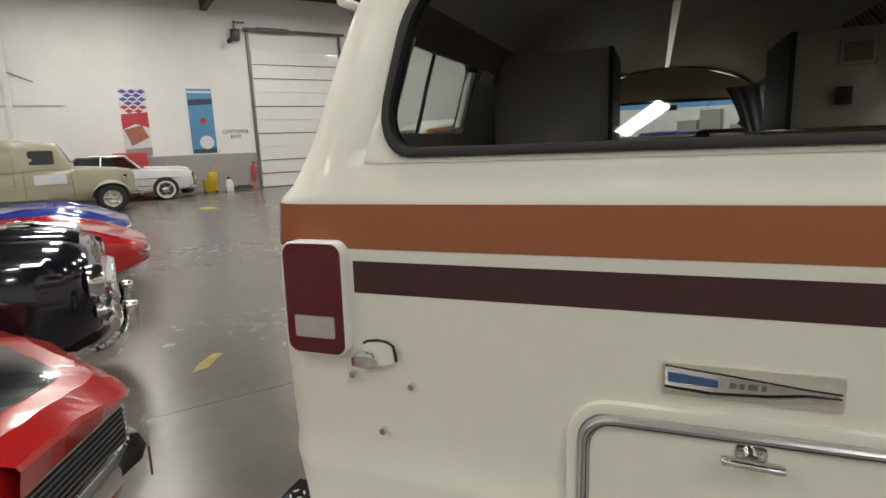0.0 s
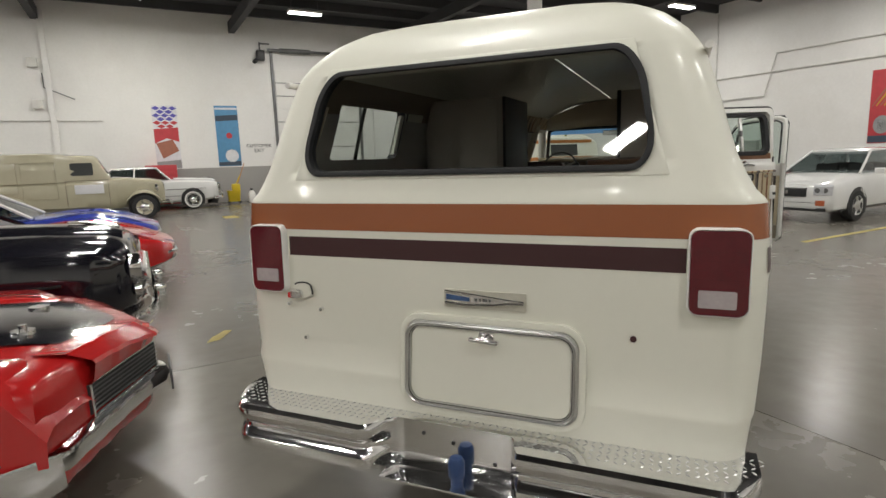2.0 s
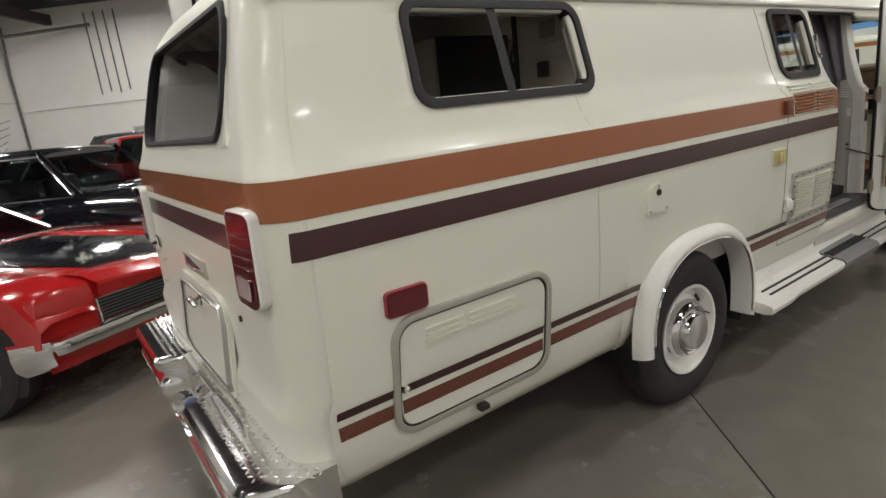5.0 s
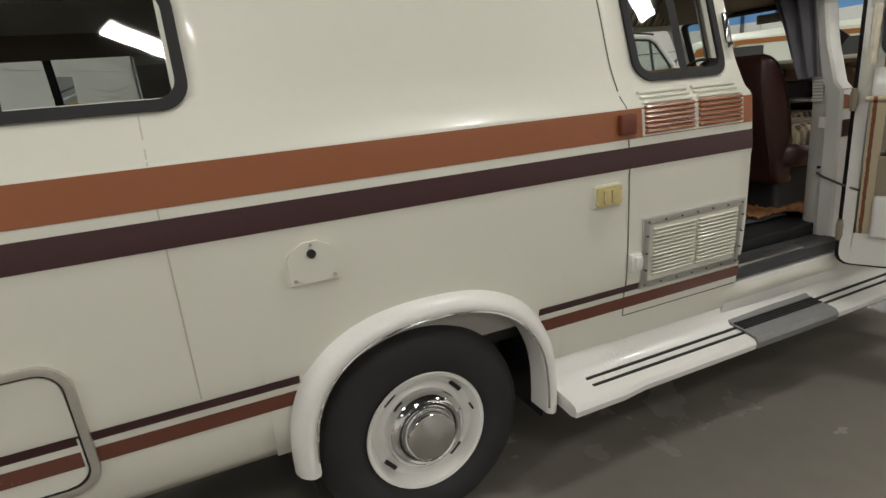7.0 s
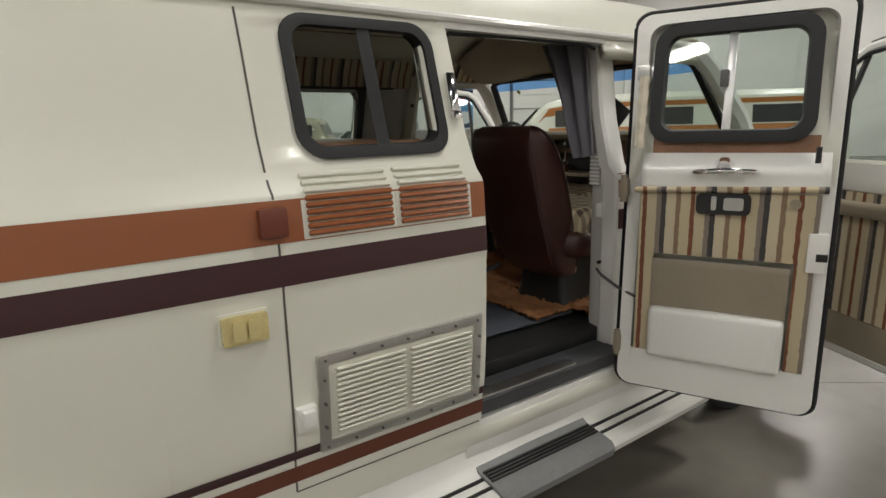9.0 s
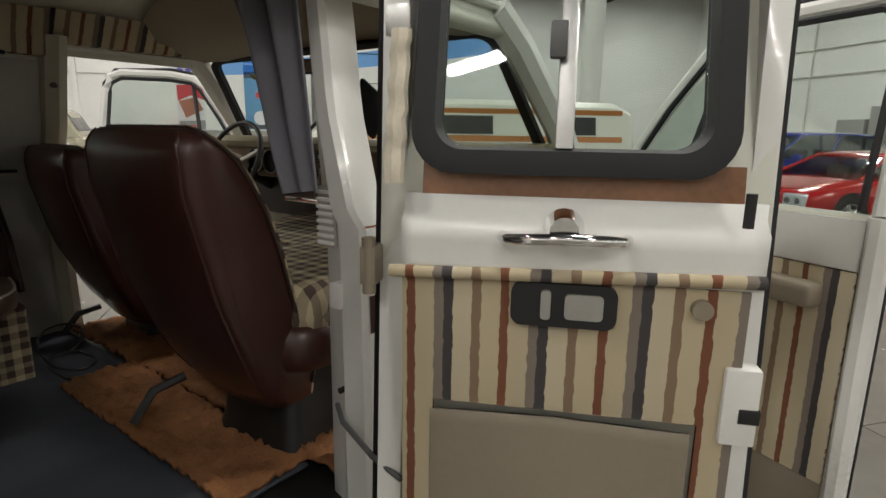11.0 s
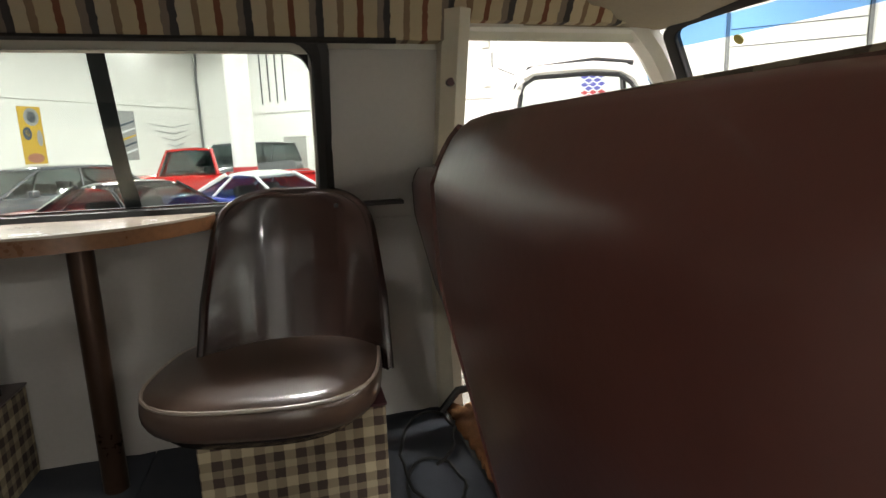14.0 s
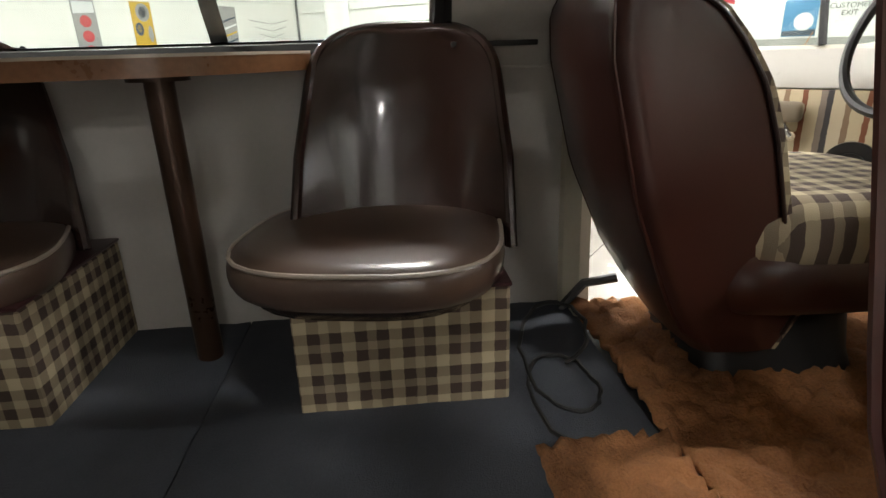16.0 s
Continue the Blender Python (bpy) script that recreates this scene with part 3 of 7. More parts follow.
# number plate lamp, screws and a plugged hole
plamp = part("plate_lamp", sheet([(-0.735, 1.020), (-0.715, 1.064), (-0.700, 1.074), (-0.655, 1.077), (-0.636, 1.066), (-0.632, 1.030), (-0.660, 1.016)], tail, 0.014, 0.012), M_CREAM, van, "cream number plate lamp with chrome cover")
part("plate_lamp_cover", lofted([[(x, -0.012 - d, z0), (x, -0.030 - d, z0 + 0.004), (x, -0.030 - d, z1 - 0.008), (x, -0.010 - d, z1)] for x, d, z0, z1 in ((-0.741, 0.0, 1.018, 1.036), (-0.736, 0.008, 1.014, 1.046), (-0.715, 0.012, 1.013, 1.054), (-0.685, 0.010, 1.014, 1.052), (-0.672, 0.0, 1.016, 1.044))], caps=True), M_CHROME, plamp, "chrome lamp cover")
part("plate_lamp_gasket", tube([tail(x, z, 0.012) for x, z in ((-0.712, 1.070), (-0.700, 1.077), (-0.675, 1.081), (-0.650, 1.079), (-0.634, 1.070), (-0.629, 1.050), (-0.627, 1.032))], 0.0035, 6), M_BLACK, plamp)
for x, z in ((-0.748, 0.986), (-0.592, 0.973), (-0.674, 0.847)):
    part("screw", rod((x, 0.0, z), (x, -0.022, z), 0.008, 10), M_CHROME, van)
part("hole_plug", rod((0.616, 0.005, 0.966), (0.616, -0.012, 0.966), 0.0105, 14), M_BROWN, van)

# drip rail along each side
for place in (right, left):
    part("drip_rail", tube([place(y, 1.888 + 0.012 * math.sin(min(1, y / 4.8) * math.pi), 0.012) for y in with_lines([0.02, 4.8], 0.2)], 0.013, 8), M_WHITE, van, "pale drip rail")

# bumper: two ribs, set back in the middle for the hitch
def bump_set(x):
    """How far the bumper's face lies behind its front line, at x."""
    dip = 0.0
    if -0.34 < x < 0.27:
        a = min(1, max(0, (x + 0.34) / 0.12))
        b = min(1, max(0, (0.27 - x) / 0.05))
        f = min(a, b)
        dip = 0.085 * f * f * (3 - 2 * f)
    e = max(0.0, abs(x) - 0.88)
    return dip + 1.2 * e * e / 0.13 * 1.0


face = [(0.03, 0.592), (-0.150, 0.592), (-0.175, 0.588), (-0.190, 0.575), (-0.194, 0.553), (-0.185, 0.53), (-0.166, 0.515), (-0.158, 0.50), (-0.160, 0.485), (-0.178, 0.472), (-0.190, 0.455), (-0.191, 0.43), (-0.182, 0.405), (-0.155, 0.392), (-0.06, 0.388), (0.03, 0.40)]


def bump_y(x, y):
    """The face flattens where it steps back."""
    if y >= 0:
        return y + min(bump_set(x), 0.05)
    e = 1.2 * max(0.0, abs(x) - 0.88) ** 2 / 0.13
    f = min(1.0, (bump_set(x) - e) / 0.085)
    return (y + e) * (1 - f) + max(y, -0.075) * f


xs = with_lines([-1.01, -0.34, -0.22, 0.22, 0.27, 0.995], 0.02)
bumper = thing("bumper", "chromed step bumper with tread plate top", "bumper")
bumper.parent = van
del bumper["category"]
part("face_bar", lofted([[(x, bump_y(x, y), z) for y, z in face] for x in xs]), M_CHROME, bumper, "bright chrome face", sharp=30)
treads = []
for i in range(76):
    for j in range(8):
        x, y = -0.985 + i * 0.0265, -0.155 + j * 0.026
        if y < -0.155 + bump_set(x) + 0.012 or (abs(x) > 0.92 and y < -0.1):
            continue
        turn = 45 if (i + j) % 2 else -45
        treads.append((x, y, turn))
tv, tf = [], []
for x, y, turn in treads:
    c, s = math.cos(radians(turn)), math.sin(radians(turn))
    k = len(tv)
    for a, b, z in ((-0.011, 0, 0), (0, -0.0035, 0), (0.011, 0, 0), (0, 0.0035, 0), (-0.004, 0, 0.0022), (0.004, 0, 0.0022)):
        tv.append((x + a * c - b * s, y + a * s + b * c, 0.5928 + z))
    tf += [(k, k + 1, k + 4), (k + 1, k + 5, k + 4), (k + 1, k + 2, k + 5), (k + 2, k + 3, k + 5), (k + 3, k + 4, k + 5), (k + 3, k, k + 4)]
tagged(part("tread", (tv, tf), M_ALLOY, bumper, "raised diamond tread"), kind="stuff")
part("hitch_plate", box(-0.27, 0.24, -0.175, -0.04, 0.384, 0.394, 0.003), M_CHROME, bumper)
ball = part("hitch_ball", (lambda p: p)(lathe([(0.0, 0.392), (0.022, 0.392), (0.022, 0.42), (0.03, 0.43), (0.03, 0.485), (0.022, 0.50), (0.0, 0.503)], 20, "z")), material("blue_plastic", (0.02, 0.05, 0.14), 0.4, scale=20), bumper, "blue capped hitch ball")
ball.location = (0.03, -0.125, 0)
for x, z in ((0.0, 0.525), (-0.12, 0.545), (0.16, 0.47)):
    part("bolt_hole", rod((x, -0.0775, z), (x, -0.06, z), 0.008, 10), M_BLACK, bumper)
part("bracket", box(0.72, 0.80, 0.0, 0.6, 0.40, 0.50, 0.01), M_BLACK, bumper)
part("bracket", box(-0.80, -0.72, 0.0, 0.6, 0.40, 0.50, 0.01), M_BLACK, bumper)

# side marker, side hatch, water inlet, porch lamp
for s, place in ((1, right), (-1, left)):
    m = plate("side_marker", place, 0.306, 0.44, 0.967, 1.038, 0.012, 0.016, 0.018, M_LENS, van, "red side marker lens")
    framed("marker_frame", place, 0.30, 0.446, 0.961, 1.044, 0.015, 0.008, 0.014, material("marker_rim", (0.3, 0.03, 0.04), 0.3), m)
sh = plate("side_hatch", right, 0.335, 0.945, 0.575, 0.925, 0.06, 0.004, 0.005, M_CREAM, van, "cream locker hatch")
framed("hatch_frame", right, 0.305, 0.975, 0.545, 0.955, 0.085, 0.024, 0.014, material("pale_frame", (0.5, 0.48, 0.42), 0.4, 0.5), sh, "pale metal frame")
framed("hatch_gasket", right, 0.327, 0.953, 0.567, 0.933, 0.065, 0.007, 0.006, M_BLACK, sh)
for z0, z1, mat in ((0.702, 0.731, M_BROWN), (0.632, 0.680, M_RUST)):
    part("hatch_stripe", band(right, 0.34, 0.94, z0, z1, 0.0055), mat, sh)
for i in range(3):
    for y0, y1 in ((0.43, 0.58), (0.60, 0.80)):
        plate("pressed_rib", right, y0, y1, 0.845 + i * 0.02, 0.853 + i * 0.02, 0.003, 0.008, 0.005, M_CREAM, sh)
part("hatch_lock", rod(right(0.352, 0.722, 0.0), right(0.352, 0.722, 0.018), 0.011, 12), M_CHROME, sh)
part("hatch_catch", box(0.955, 0.985, 0.62, 0.66, 0.515, 0.535, 0.004), M_BLACK, sh)

inlet = part("water_inlet", sheet([(1.548, 1.02), (1.695, 1.02), (1.695, 1.10), (1.675, 1.125), (1.64, 1.142), (1.60, 1.142), (1.566, 1.125), (1.548, 1.10)], right, 0.012, 0.014), M_CREAM, van, "cream inlet flap")
part("lock", rod(right(1.618, 1.108, 0.0), right(1.618, 1.108, 0.02), 0.013, 14), M_BLACK, inlet)
for y in (1.565, 1.678):
    part("rivet", rod(right(y, 1.034, 0), right(y, 1.034, 0.017), 0.006, 8), M_ALLOY, inlet)
part("rivet", rod(right(1.62, 1.134, 0), right(1.62, 1.134, 0.017), 0.005, 8), M_ALLOY, inlet)

M_AMBER = material("yellowed_lens", (0.62, 0.52, 0.24), 0.25, scale=25, vary=0.12, coat=0.4)
porch = plate("porch_lamp", right, 2.645, 2.752, 1.072, 1.143, 0.006, 0.018, 0.02, M_AMBER, van, "yellowed porch lamp lens")
for y0, y1 in ((2.668, 2.697), (2.703, 2.732)):
    plate("lens_bulge", right, y0, y1, 1.082, 1.133, 0.008, 0.026, 0.01, M_AMBER, porch)
plate("lamp_base", right, 2.638, 2.759, 1.066, 1.149, 0.008, 0.006, 0.008, M_CREAM, porch)

# fixed half of the side door: gap, hinge covers, louvres, vent, catch, pull
M_GAP = material("door_gap", (0.10, 0.095, 0.08), 0.8)
part("door_gap", band(right, 2.797, 2.803, 0.60, 1.87, 0.001, 0.003), M_GAP, van)
part("door_gap", band(right, 2.80, 3.43, 0.596, 0.601, 0.001), M_GAP, van)
part("panel_seam", band(right, 1.252, 1.256, 0.74, 1.53, 0.0008), material("seam_shadow", (0.5, 0.48, 0.4), 0.6), van)
for z in (1.313, 0.80):
    if z > 1:
        part("hinge_cover", moved(box(-0.006, 0.022, -0.035, 0.035, -0.036, 0.036, 0.008), Matrix.Translation(right(2.79, 1.35))), material("hinge_rust", (0.17, 0.045, 0.025), 0.4), van, "rust painted hinge cover")
catch = part("door_catch", moved(join(box(-0.004, 0.02, -0.025, 0.03, -0.035, 0.035, 0.006), box(0.012, 0.034, -0.012, 0.022, -0.02, 0.026, 0.006)), Matrix.Translation(right(2.83, 0.825))), M_WHITE, van, "white catch")
for k, (y0, y1) in enumerate(((2.878, 3.12), (3.145, 3.375))):
    back_plate = part("louvre_panel", band(right, y0 - 0.012, y1 + 0.012, 1.300, 1.466, 0.002), M_CREAM, van)
    for i in range(9):
        z = 1.312 + i * 0.0174
        mat = M_ORANGE if z < 1.405 else M_CREAM
        yc, h = (y0 + y1) / 2, (y1 - y0) / 2
        sl = box(-0.002, 0.013, -h, h, -0.0066, 0.0066, 0.003, 1)
        part("louvre_slat", moved(sl, Matrix.Translation(right(yc, z)) @ Matrix.Rotation(radians(-25), 4, "Y")), mat, back_plate)
vent = plate("vent", right, 2.872, 3.414, 0.702, 0.988, 0.004, 0.008, 0.01, M_CREAM, van, "louvred appliance vent")
framed("vent_frame", right, 2.868, 3.418, 0.698, 0.992, 0.006, 0.034, 0.014, M_ALLOY, vent, "riveted aluminium frame")
for y0, y1 in ((2.92, 3.135), (3.155, 3.372)):
    for i in range(13):
        z = 0.755 + i * 0.0152
        yc, h = (y0 + y1) / 2, (y1 - y0) / 2
        part("vent_slat", moved(box(-0.002, 0.014, -h, h, -0.0045, 0.0045, 0.003, 1), Matrix.Translation(right(yc, z, 0.006)) @ Matrix.Rotation(radians(-28), 4, "Y")), M_CREAM, vent)
for i in range(7):
    for z in (0.715, 0.975):
        p = right(2.89 + i * 0.084, z)
        part("rivet", rod(p, (p[0] + 0.018, p[1], p[2]), 0.0045, 6), M_STEEL, vent)
for z in (0.78, 0.85, 0.92):
    for y in (2.885, 3.402):
        p = right(y, z)
        part("rivet", rod(p, (p[0] + 0.018, p[1], p[2]), 0.0045, 6), M_STEEL, vent)
pull = part("door_pull", moved(join(box(0, 0.022, -0.016, 0.016, -0.06, 0.06, 0.008), box(0, 0.03, -0.014, 0.014, -0.085, -0.06, 0.008)), Matrix.Translation(right(3.41, 1.665, -0.002)) @ Matrix.Rotation(radians(-14), 4, "Y")), M_CHROME, van, "chrome door pull")
part("door_edge", skin(lambda a, z: (half(z) - a, 3.44, z), [0.0, 0.03, 0.06], ROWS[3:33], []), M_CREAM, van)

# wheel arches, wheels
ARCH_Y, ARCH_Z = 1.963, 0.43


def arch_point(r, a):
    """A point of the wheel opening, squarer than a circle."""
    c, s = math.cos(a), math.sin(a)
    return ARCH_Y + r * 1.07 * math.copysign(abs(c) ** 0.82, c), ARCH_Z + r * math.copysign(abs(s) ** 0.82, s) * (1.0 if s > 0 else 1.1)


def arch_fill(place):
    verts, faces = [], []
    n = 48
    y0, y1, z1 = ARCH[0], ARCH[1], ARCH[3]
    for i in range(n + 1):
        a = math.pi * i / n
        y, z = arch_point(0.425, a)
        if i in (round(n * corner) for corner in (0.24, 0.76)):
            ey, ez = (y1 if i < n / 2 else y0), z1
        elif i < n * 0.24 - 0.5:
            ey, ez = y1, ARCH_Z + (z1 - ARCH_Z) * i / round(n * 0.24)
        elif i > n * 0.76 + 0.5:
            ey, ez = y0, ARCH_Z + (z1 - ARCH_Z) * (n - i) / round(n * 0.24)
        else:
            ey, ez = y1 + (y0 - y1) * (i - round(n * 0.24)) / (round(n * 0.76) - round(n * 0.24)), z1
        verts += [place(y + (ey - y) * f / 6, z + (ez - z) * f / 6) for f in range(7)]
    for i in range(n):
        for f in range(6):
            k = 7 * i + f
            faces.append((k, k + 1, k + 8, k + 7))
    return verts, faces


def flare(sign):
    rings = []
    section = [(0.462, 0.975), (0.452, 1.008), (0.440, 1.026), (0.427, 1.038), (0.412, 1.044), (0.398, 1.038), (0.392, 1.024), (0.392, 0.93)]
    for i in range(57):
        a = radians(-9 + i * (191 / 56))
        rings.append([(sign * x, *arch_point(r, a)) for r, x in section])
    return lofted(rings, closed=False, caps=False)


for sign, place in ((1, right), (-1, left)):
    part("arch_panel", arch_fill(place), M_CREAM, van)
    solid(part("wheel_flare", flare(sign), M_WHITE, van, "white flared wheel arch"), 0.006)
    part("flare_trim", tube([(sign * 1.042, *arch_point(0.397, radians(a))) for a in range(-6, 181, 4)], 0.005, 6), M_CHROME, van)
    liner = lofted([[(sign * 0.975, 1.963 + 0.46 * math.cos(radians(a)), 0.43 + 0.43 * math.sin(radians(a))) for a in range(-20, 201, 10)], [(sign * 0.62, 1.963 + 0.46 * math.cos(radians(a)), 0.43 + 0.43 * math.sin(radians(a))) for a in range(-20, 201, 10)], [(sign * 0.62, 1.93 + 0.02 * math.cos(radians(a)), 0.43 + 0.02 * math.sin(radians(a))) for a in range(-20, 201, 10)]], closed=False, caps=False)
    part("wheel_well", liner, M_BLACK, van)


def wheel(x, y, s):
    w = thing("wheel", "white steel wheel with chrome hubcap and black tyre", "wheel", at=pose(x, y, 0.385, 0, 0, 0 if s > 0 else 180))
    w.parent = van
    del w["category"]
    tyre = part("tyre", lathe([(0.20, -0.20), (0.30, -0.215), (0.355, -0.20), (0.378, -0.17), (0.385, -0.13), (0.385, -0.07), (0.378, -0.035), (0.35, -0.008), (0.33, 0.0), (0.30, 0.008), (0.26, 0.006), (0.235, -0.004), (0.222, -0.012), (0.205, -0.02)], 64), M_TYRE, w, "black tyre")
    grooves = [(0.386, -0.165), (0.380, -0.16), (0.386, -0.155)]
    for h in (-0.155, -0.12, -0.085):
        part("tread_groove", lathe([(0.3862, h - 0.005), (0.3864, h), (0.3862, h + 0.005)], 48), M_BLACK, tyre)
    part("rim", lathe([(0.212, -0.02), (0.222, -0.004), (0.219, 0.003), (0.207, 0.0), (0.198, -0.02), (0.190, -0.045), (0.165, -0.055), (0.15, -0.04), (0.10, -0.035), (0.0, -0.035)], 56), M_WHITE, w, "white painted rim")
    part("hubcap", lathe([(0.148, -0.045), (0.146, -0.018), (0.138, 0.0), (0.122, 0.012), (0.112, 0.009), (0.106, 0.002), (0.098, 0.006), (0.093, 0.028), (0.085, 0.04), (0.04, 0.045), (0.0, 0.046)], 56), M_CHROME, w, "chrome hubcap")
    part("hub_ring", lathe([(0.108, 0.003), (0.104, 0.006), (0.099, 0.004)], 48), M_BLACK, w)
    for k in range(4):
        a = radians(40 + 90 * k)
        hole = moved(box(-0.004, 0.004, -0.028, 0.028, -0.008, 0.008, 0.003), pose(-0.047, 0.178 * math.cos(a), 0.178 * math.sin(a)) @ Matrix.Rotation(a + math.pi / 2, 4, "X"))
        part("slot", hole, M_BLACK, w)
    part("valve", rod((-0.04, 0.185, 0.03), (-0.005, 0.182, 0.028), 0.004, 6), M_BLACK, w)
    return w


wheel(0.972, 1.928, 1)
wheel(-0.972, 1.928, -1)
wheel(0.92, 5.32, 1)
wheel(-0.92, 5.32, -1)

# running board along the near side
sec = [(0.90, 0.50), (0.925, 0.47), (0.94, 0.42), (0.955, 0.395), (0.98, 0.383), (1.06, 0.375), (1.085, 0.368), (1.095, 0.35), (1.09, 0.325), (1.06, 0.318), (0.90, 0.33)]
ys = with_lines([2.46, 4.66], 0.12)
board = part("running_board", lofted([[(x + (0.015 if y < 2.7 else 0.0) - 0.02 * max(0, (y - 3.4) / 1.2), y, z) for x, z in sec] for y in ys]), M_WHITE, van, "white running board")
for x in (0.985, 1.03):
    part("grip_strip", tube([(x - 0.02 * max(0, (y - 3.4) / 1.2), y, 0.3855 - (x - 0.985) * 0.12) for y in with_lines([2.60, 4.6], 0.1)], 0.007, 6), M_BLACK, board)
pad = part("step_pad", lofted([[(x - 0.006, y, z + 0.006) for x, z in [(0.945, 0.408), (0.975, 0.392), (1.06, 0.382), (1.094, 0.374), (1.108, 0.352), (1.10, 0.32), (1.09, 0.33), (1.05, 0.37), (0.95, 0.39)]] for y in (3.43, 3.60, 3.80, 3.975)]), material("grey_step_rubber", (0.20, 0.20, 0.20), 0.5, scale=20, vary=0.1), van, "grey ribbed step pad")
for i, x in enumerate((0.975, 0.99, 1.005, 1.02)):
    part("pad_rib", rod((x, 3.44, 0.402 - i * 0.0018), (x, 3.965, 0.402 - i * 0.0018), 0.006, 6), M_BLACK, pad)
part("rocker", lofted([[(0.80, y, 0.60), (0.945, y, 0.585), (0.95, y, 0.55), (0.93, y, 0.44), (0.80, y, 0.42)] for y in (3.40, 4.86)]), M_WHITE, van)
part("threshold", join(box(0.80, 0.945, 3.44, 4.20, 0.60, 0.648, 0.004), box(0.86, 0.95, 3.44, 4.20, 0.648, 0.652, 0.001)), material("dark_threshold", (0.06, 0.06, 0.065), 0.5), van)
part("threshold_trim", box(0.885, 0.94, 3.46, 3.93, 0.652, 0.662, 0.004), M_ALLOY, van, "aluminium threshold strip")

# door pillar: a recessed post behind the door's hinge edge, slimmer above the waist
def pillar_in(z):
    return mix([(0.5, 0.705), (1.3, 0.70), (1.6, 0.66), (1.9, 0.60)], z)


def pillar_out(z):
    """The post's outer face."""
    return mix([(0.5, 0.90), (1.2, 0.885), (1.36, 0.88), (1.40, 0.845), (1.6, 0.785), (1.75, 0.755), (1.9, 0.72)], z)


def pillar_y(z):
    return mix([(0.5, 4.19), (1.35, 4.195), (1.6, 4.205), (1.9, 4.235)], z)


pillar = part("door_pillar", lofted([[(pillar_out(z) - 0.012, pillar_y(z) + 0.004, z), (pillar_out(z), pillar_y(z) + 0.014, z), (pillar_out(z), pillar_y(z) + 0.055, z), (pillar_out(z) - 0.008, pillar_y(z) + 0.10, z), (pillar_in(z) + 0.03, pillar_y(z) + 0.115, z), (pillar_in(z), pillar_y(z) + 0.10, z), (pillar_in(z) - 0.002, pillar_y(z) + 0.075, z), (pillar_in(z) + 0.03, pillar_y(z) + 0.045, z), (pillar_in(z) * 0.6 + pillar_out(z) * 0.4, pillar_y(z) + 0.034, z), (pillar_in(z) * 0.45 + pillar_out(z) * 0.55, pillar_y(z) + 0.024, z), (pillar_in(z) * 0.4 + pillar_out(z) * 0.6, pillar_y(z) + 0.008, z)] for z in with_lines([0.56, 1.36, 1.40, 1.88], 0.06)]), M_WHITE, van, "white door pillar")
for z, r in ((1.213, 0.010), (0.99, 0.007)):
    part("pillar_screw", rod((pillar_in(z) * 0.4 + pillar_out(z) * 0.6 - 0.02, pillar_y(z) + 0.012, z), (pillar_in(z) * 0.4 + pillar_out(z) * 0.6 - 0.02, pillar_y(z) + 0.05, z), r, 10), M_BLACK, pillar)
part("striker_plate", box(0.785, 0.815, 4.19, 4.225, 1.185, 1.24, 0.004), M_WHITE, pillar)
for z0, z1, mat in ((1.275, 1.368, M_ORANGE), (1.145, 1.225, M_BROWN)):
    part("pillar_stripe", skin(lambda a, z: (pillar_out(z) + 0.003 - 0.17 * max(0.0, a - 4.245), a, z), [4.208, 4.23, 4.25, 4.285], [z0, (z0 + z1) / 2, z1], []), mat, pillar)
part("check_strap", tube([(0.80, 4.192, 0.965), (0.85, 4.16, 0.955), (0.96, 4.135, 0.93), (1.04, 4.13, 0.915)], 0.006, 6), M_STEEL, pillar, "steel door check strap")
for s in (1, -1):
    part("door_header", lofted([[(s * (half(1.875) - a), y, z) for a, z in ((0.0, 1.89), (0.0, 1.865), (0.05, 1.855), (0.09, 1.87), (0.09, 1.90))] for y in (3.41, 4.86)] if s > 0 else [[(s * (half(1.875) - a), y, z) for a, z in ((0.0, 1.89), (0.0, 1.835), (0.02, 1.83), (0.035, 1.84), (0.03, 1.90))] for y in (4.28, 4.86)]), M_WHITE, van)
part("door_seal", tube([right(y, z, -0.03) for y, z in ((3.435, 0.66), (3.435, 1.2), (3.435, 1.8), (3.47, 1.855), (3.75, 1.862), (4.12, 1.855), (4.16, 1.845))], 0.007, 8), M_RUBBER, van)


# the open half of the side door
leaf = thing("side_door", "open side door with striped cloth lining", "door", at=pose(1.03, 4.118, 0, 0, 0, 26.0))
leaf.parent = van
del leaf["category"]


def leaf_place(x, z, d=0.0):
    return (x, -d + 0.11 * max(0.0, (z - 1.45) / 0.48) ** 1.2, z)


LX, LZ = with_lines([-0.035, 0.055, 0.505, 0.605], 0.1), with_lines([0.565, 0.70, 1.33, 1.525, 1.86, 1.935], 0.07)
solid(part("door_shell", skin(lambda x, z: leaf_place(x, z, -0.055), LX, LZ, [(0.055, 0.505, 1.525, 1.86)]), M_CREAM, leaf), 0.02)
part("door_rim", ring(rounded(0.655, 1.385, 0.05, 5, 0.2855, 1.25), rounded(0.555, 1.295, 0.05, 5, 0.2905, 1.25), -0.055, 0.0, leaf_place), M_WHITE, leaf, "white door edge")
part("door_weatherstrip", tube([leaf_place(x, z, -0.03) for x, z in rounded(0.667, 1.395, 0.05, 5, 0.2855, 1.25)], 0.009, 6, closed=True), M_RUBBER, leaf, "black weatherstrip")
wf = part("window_seal", ring(rounded(0.51, 0.41, 0.075, 6, 0.283, 1.692), rounded(0.42, 0.32, 0.045, 6, 0.283, 1.692), -0.05, 0.014, leaf_place), M_RUBBER, leaf, "thick black window seal")
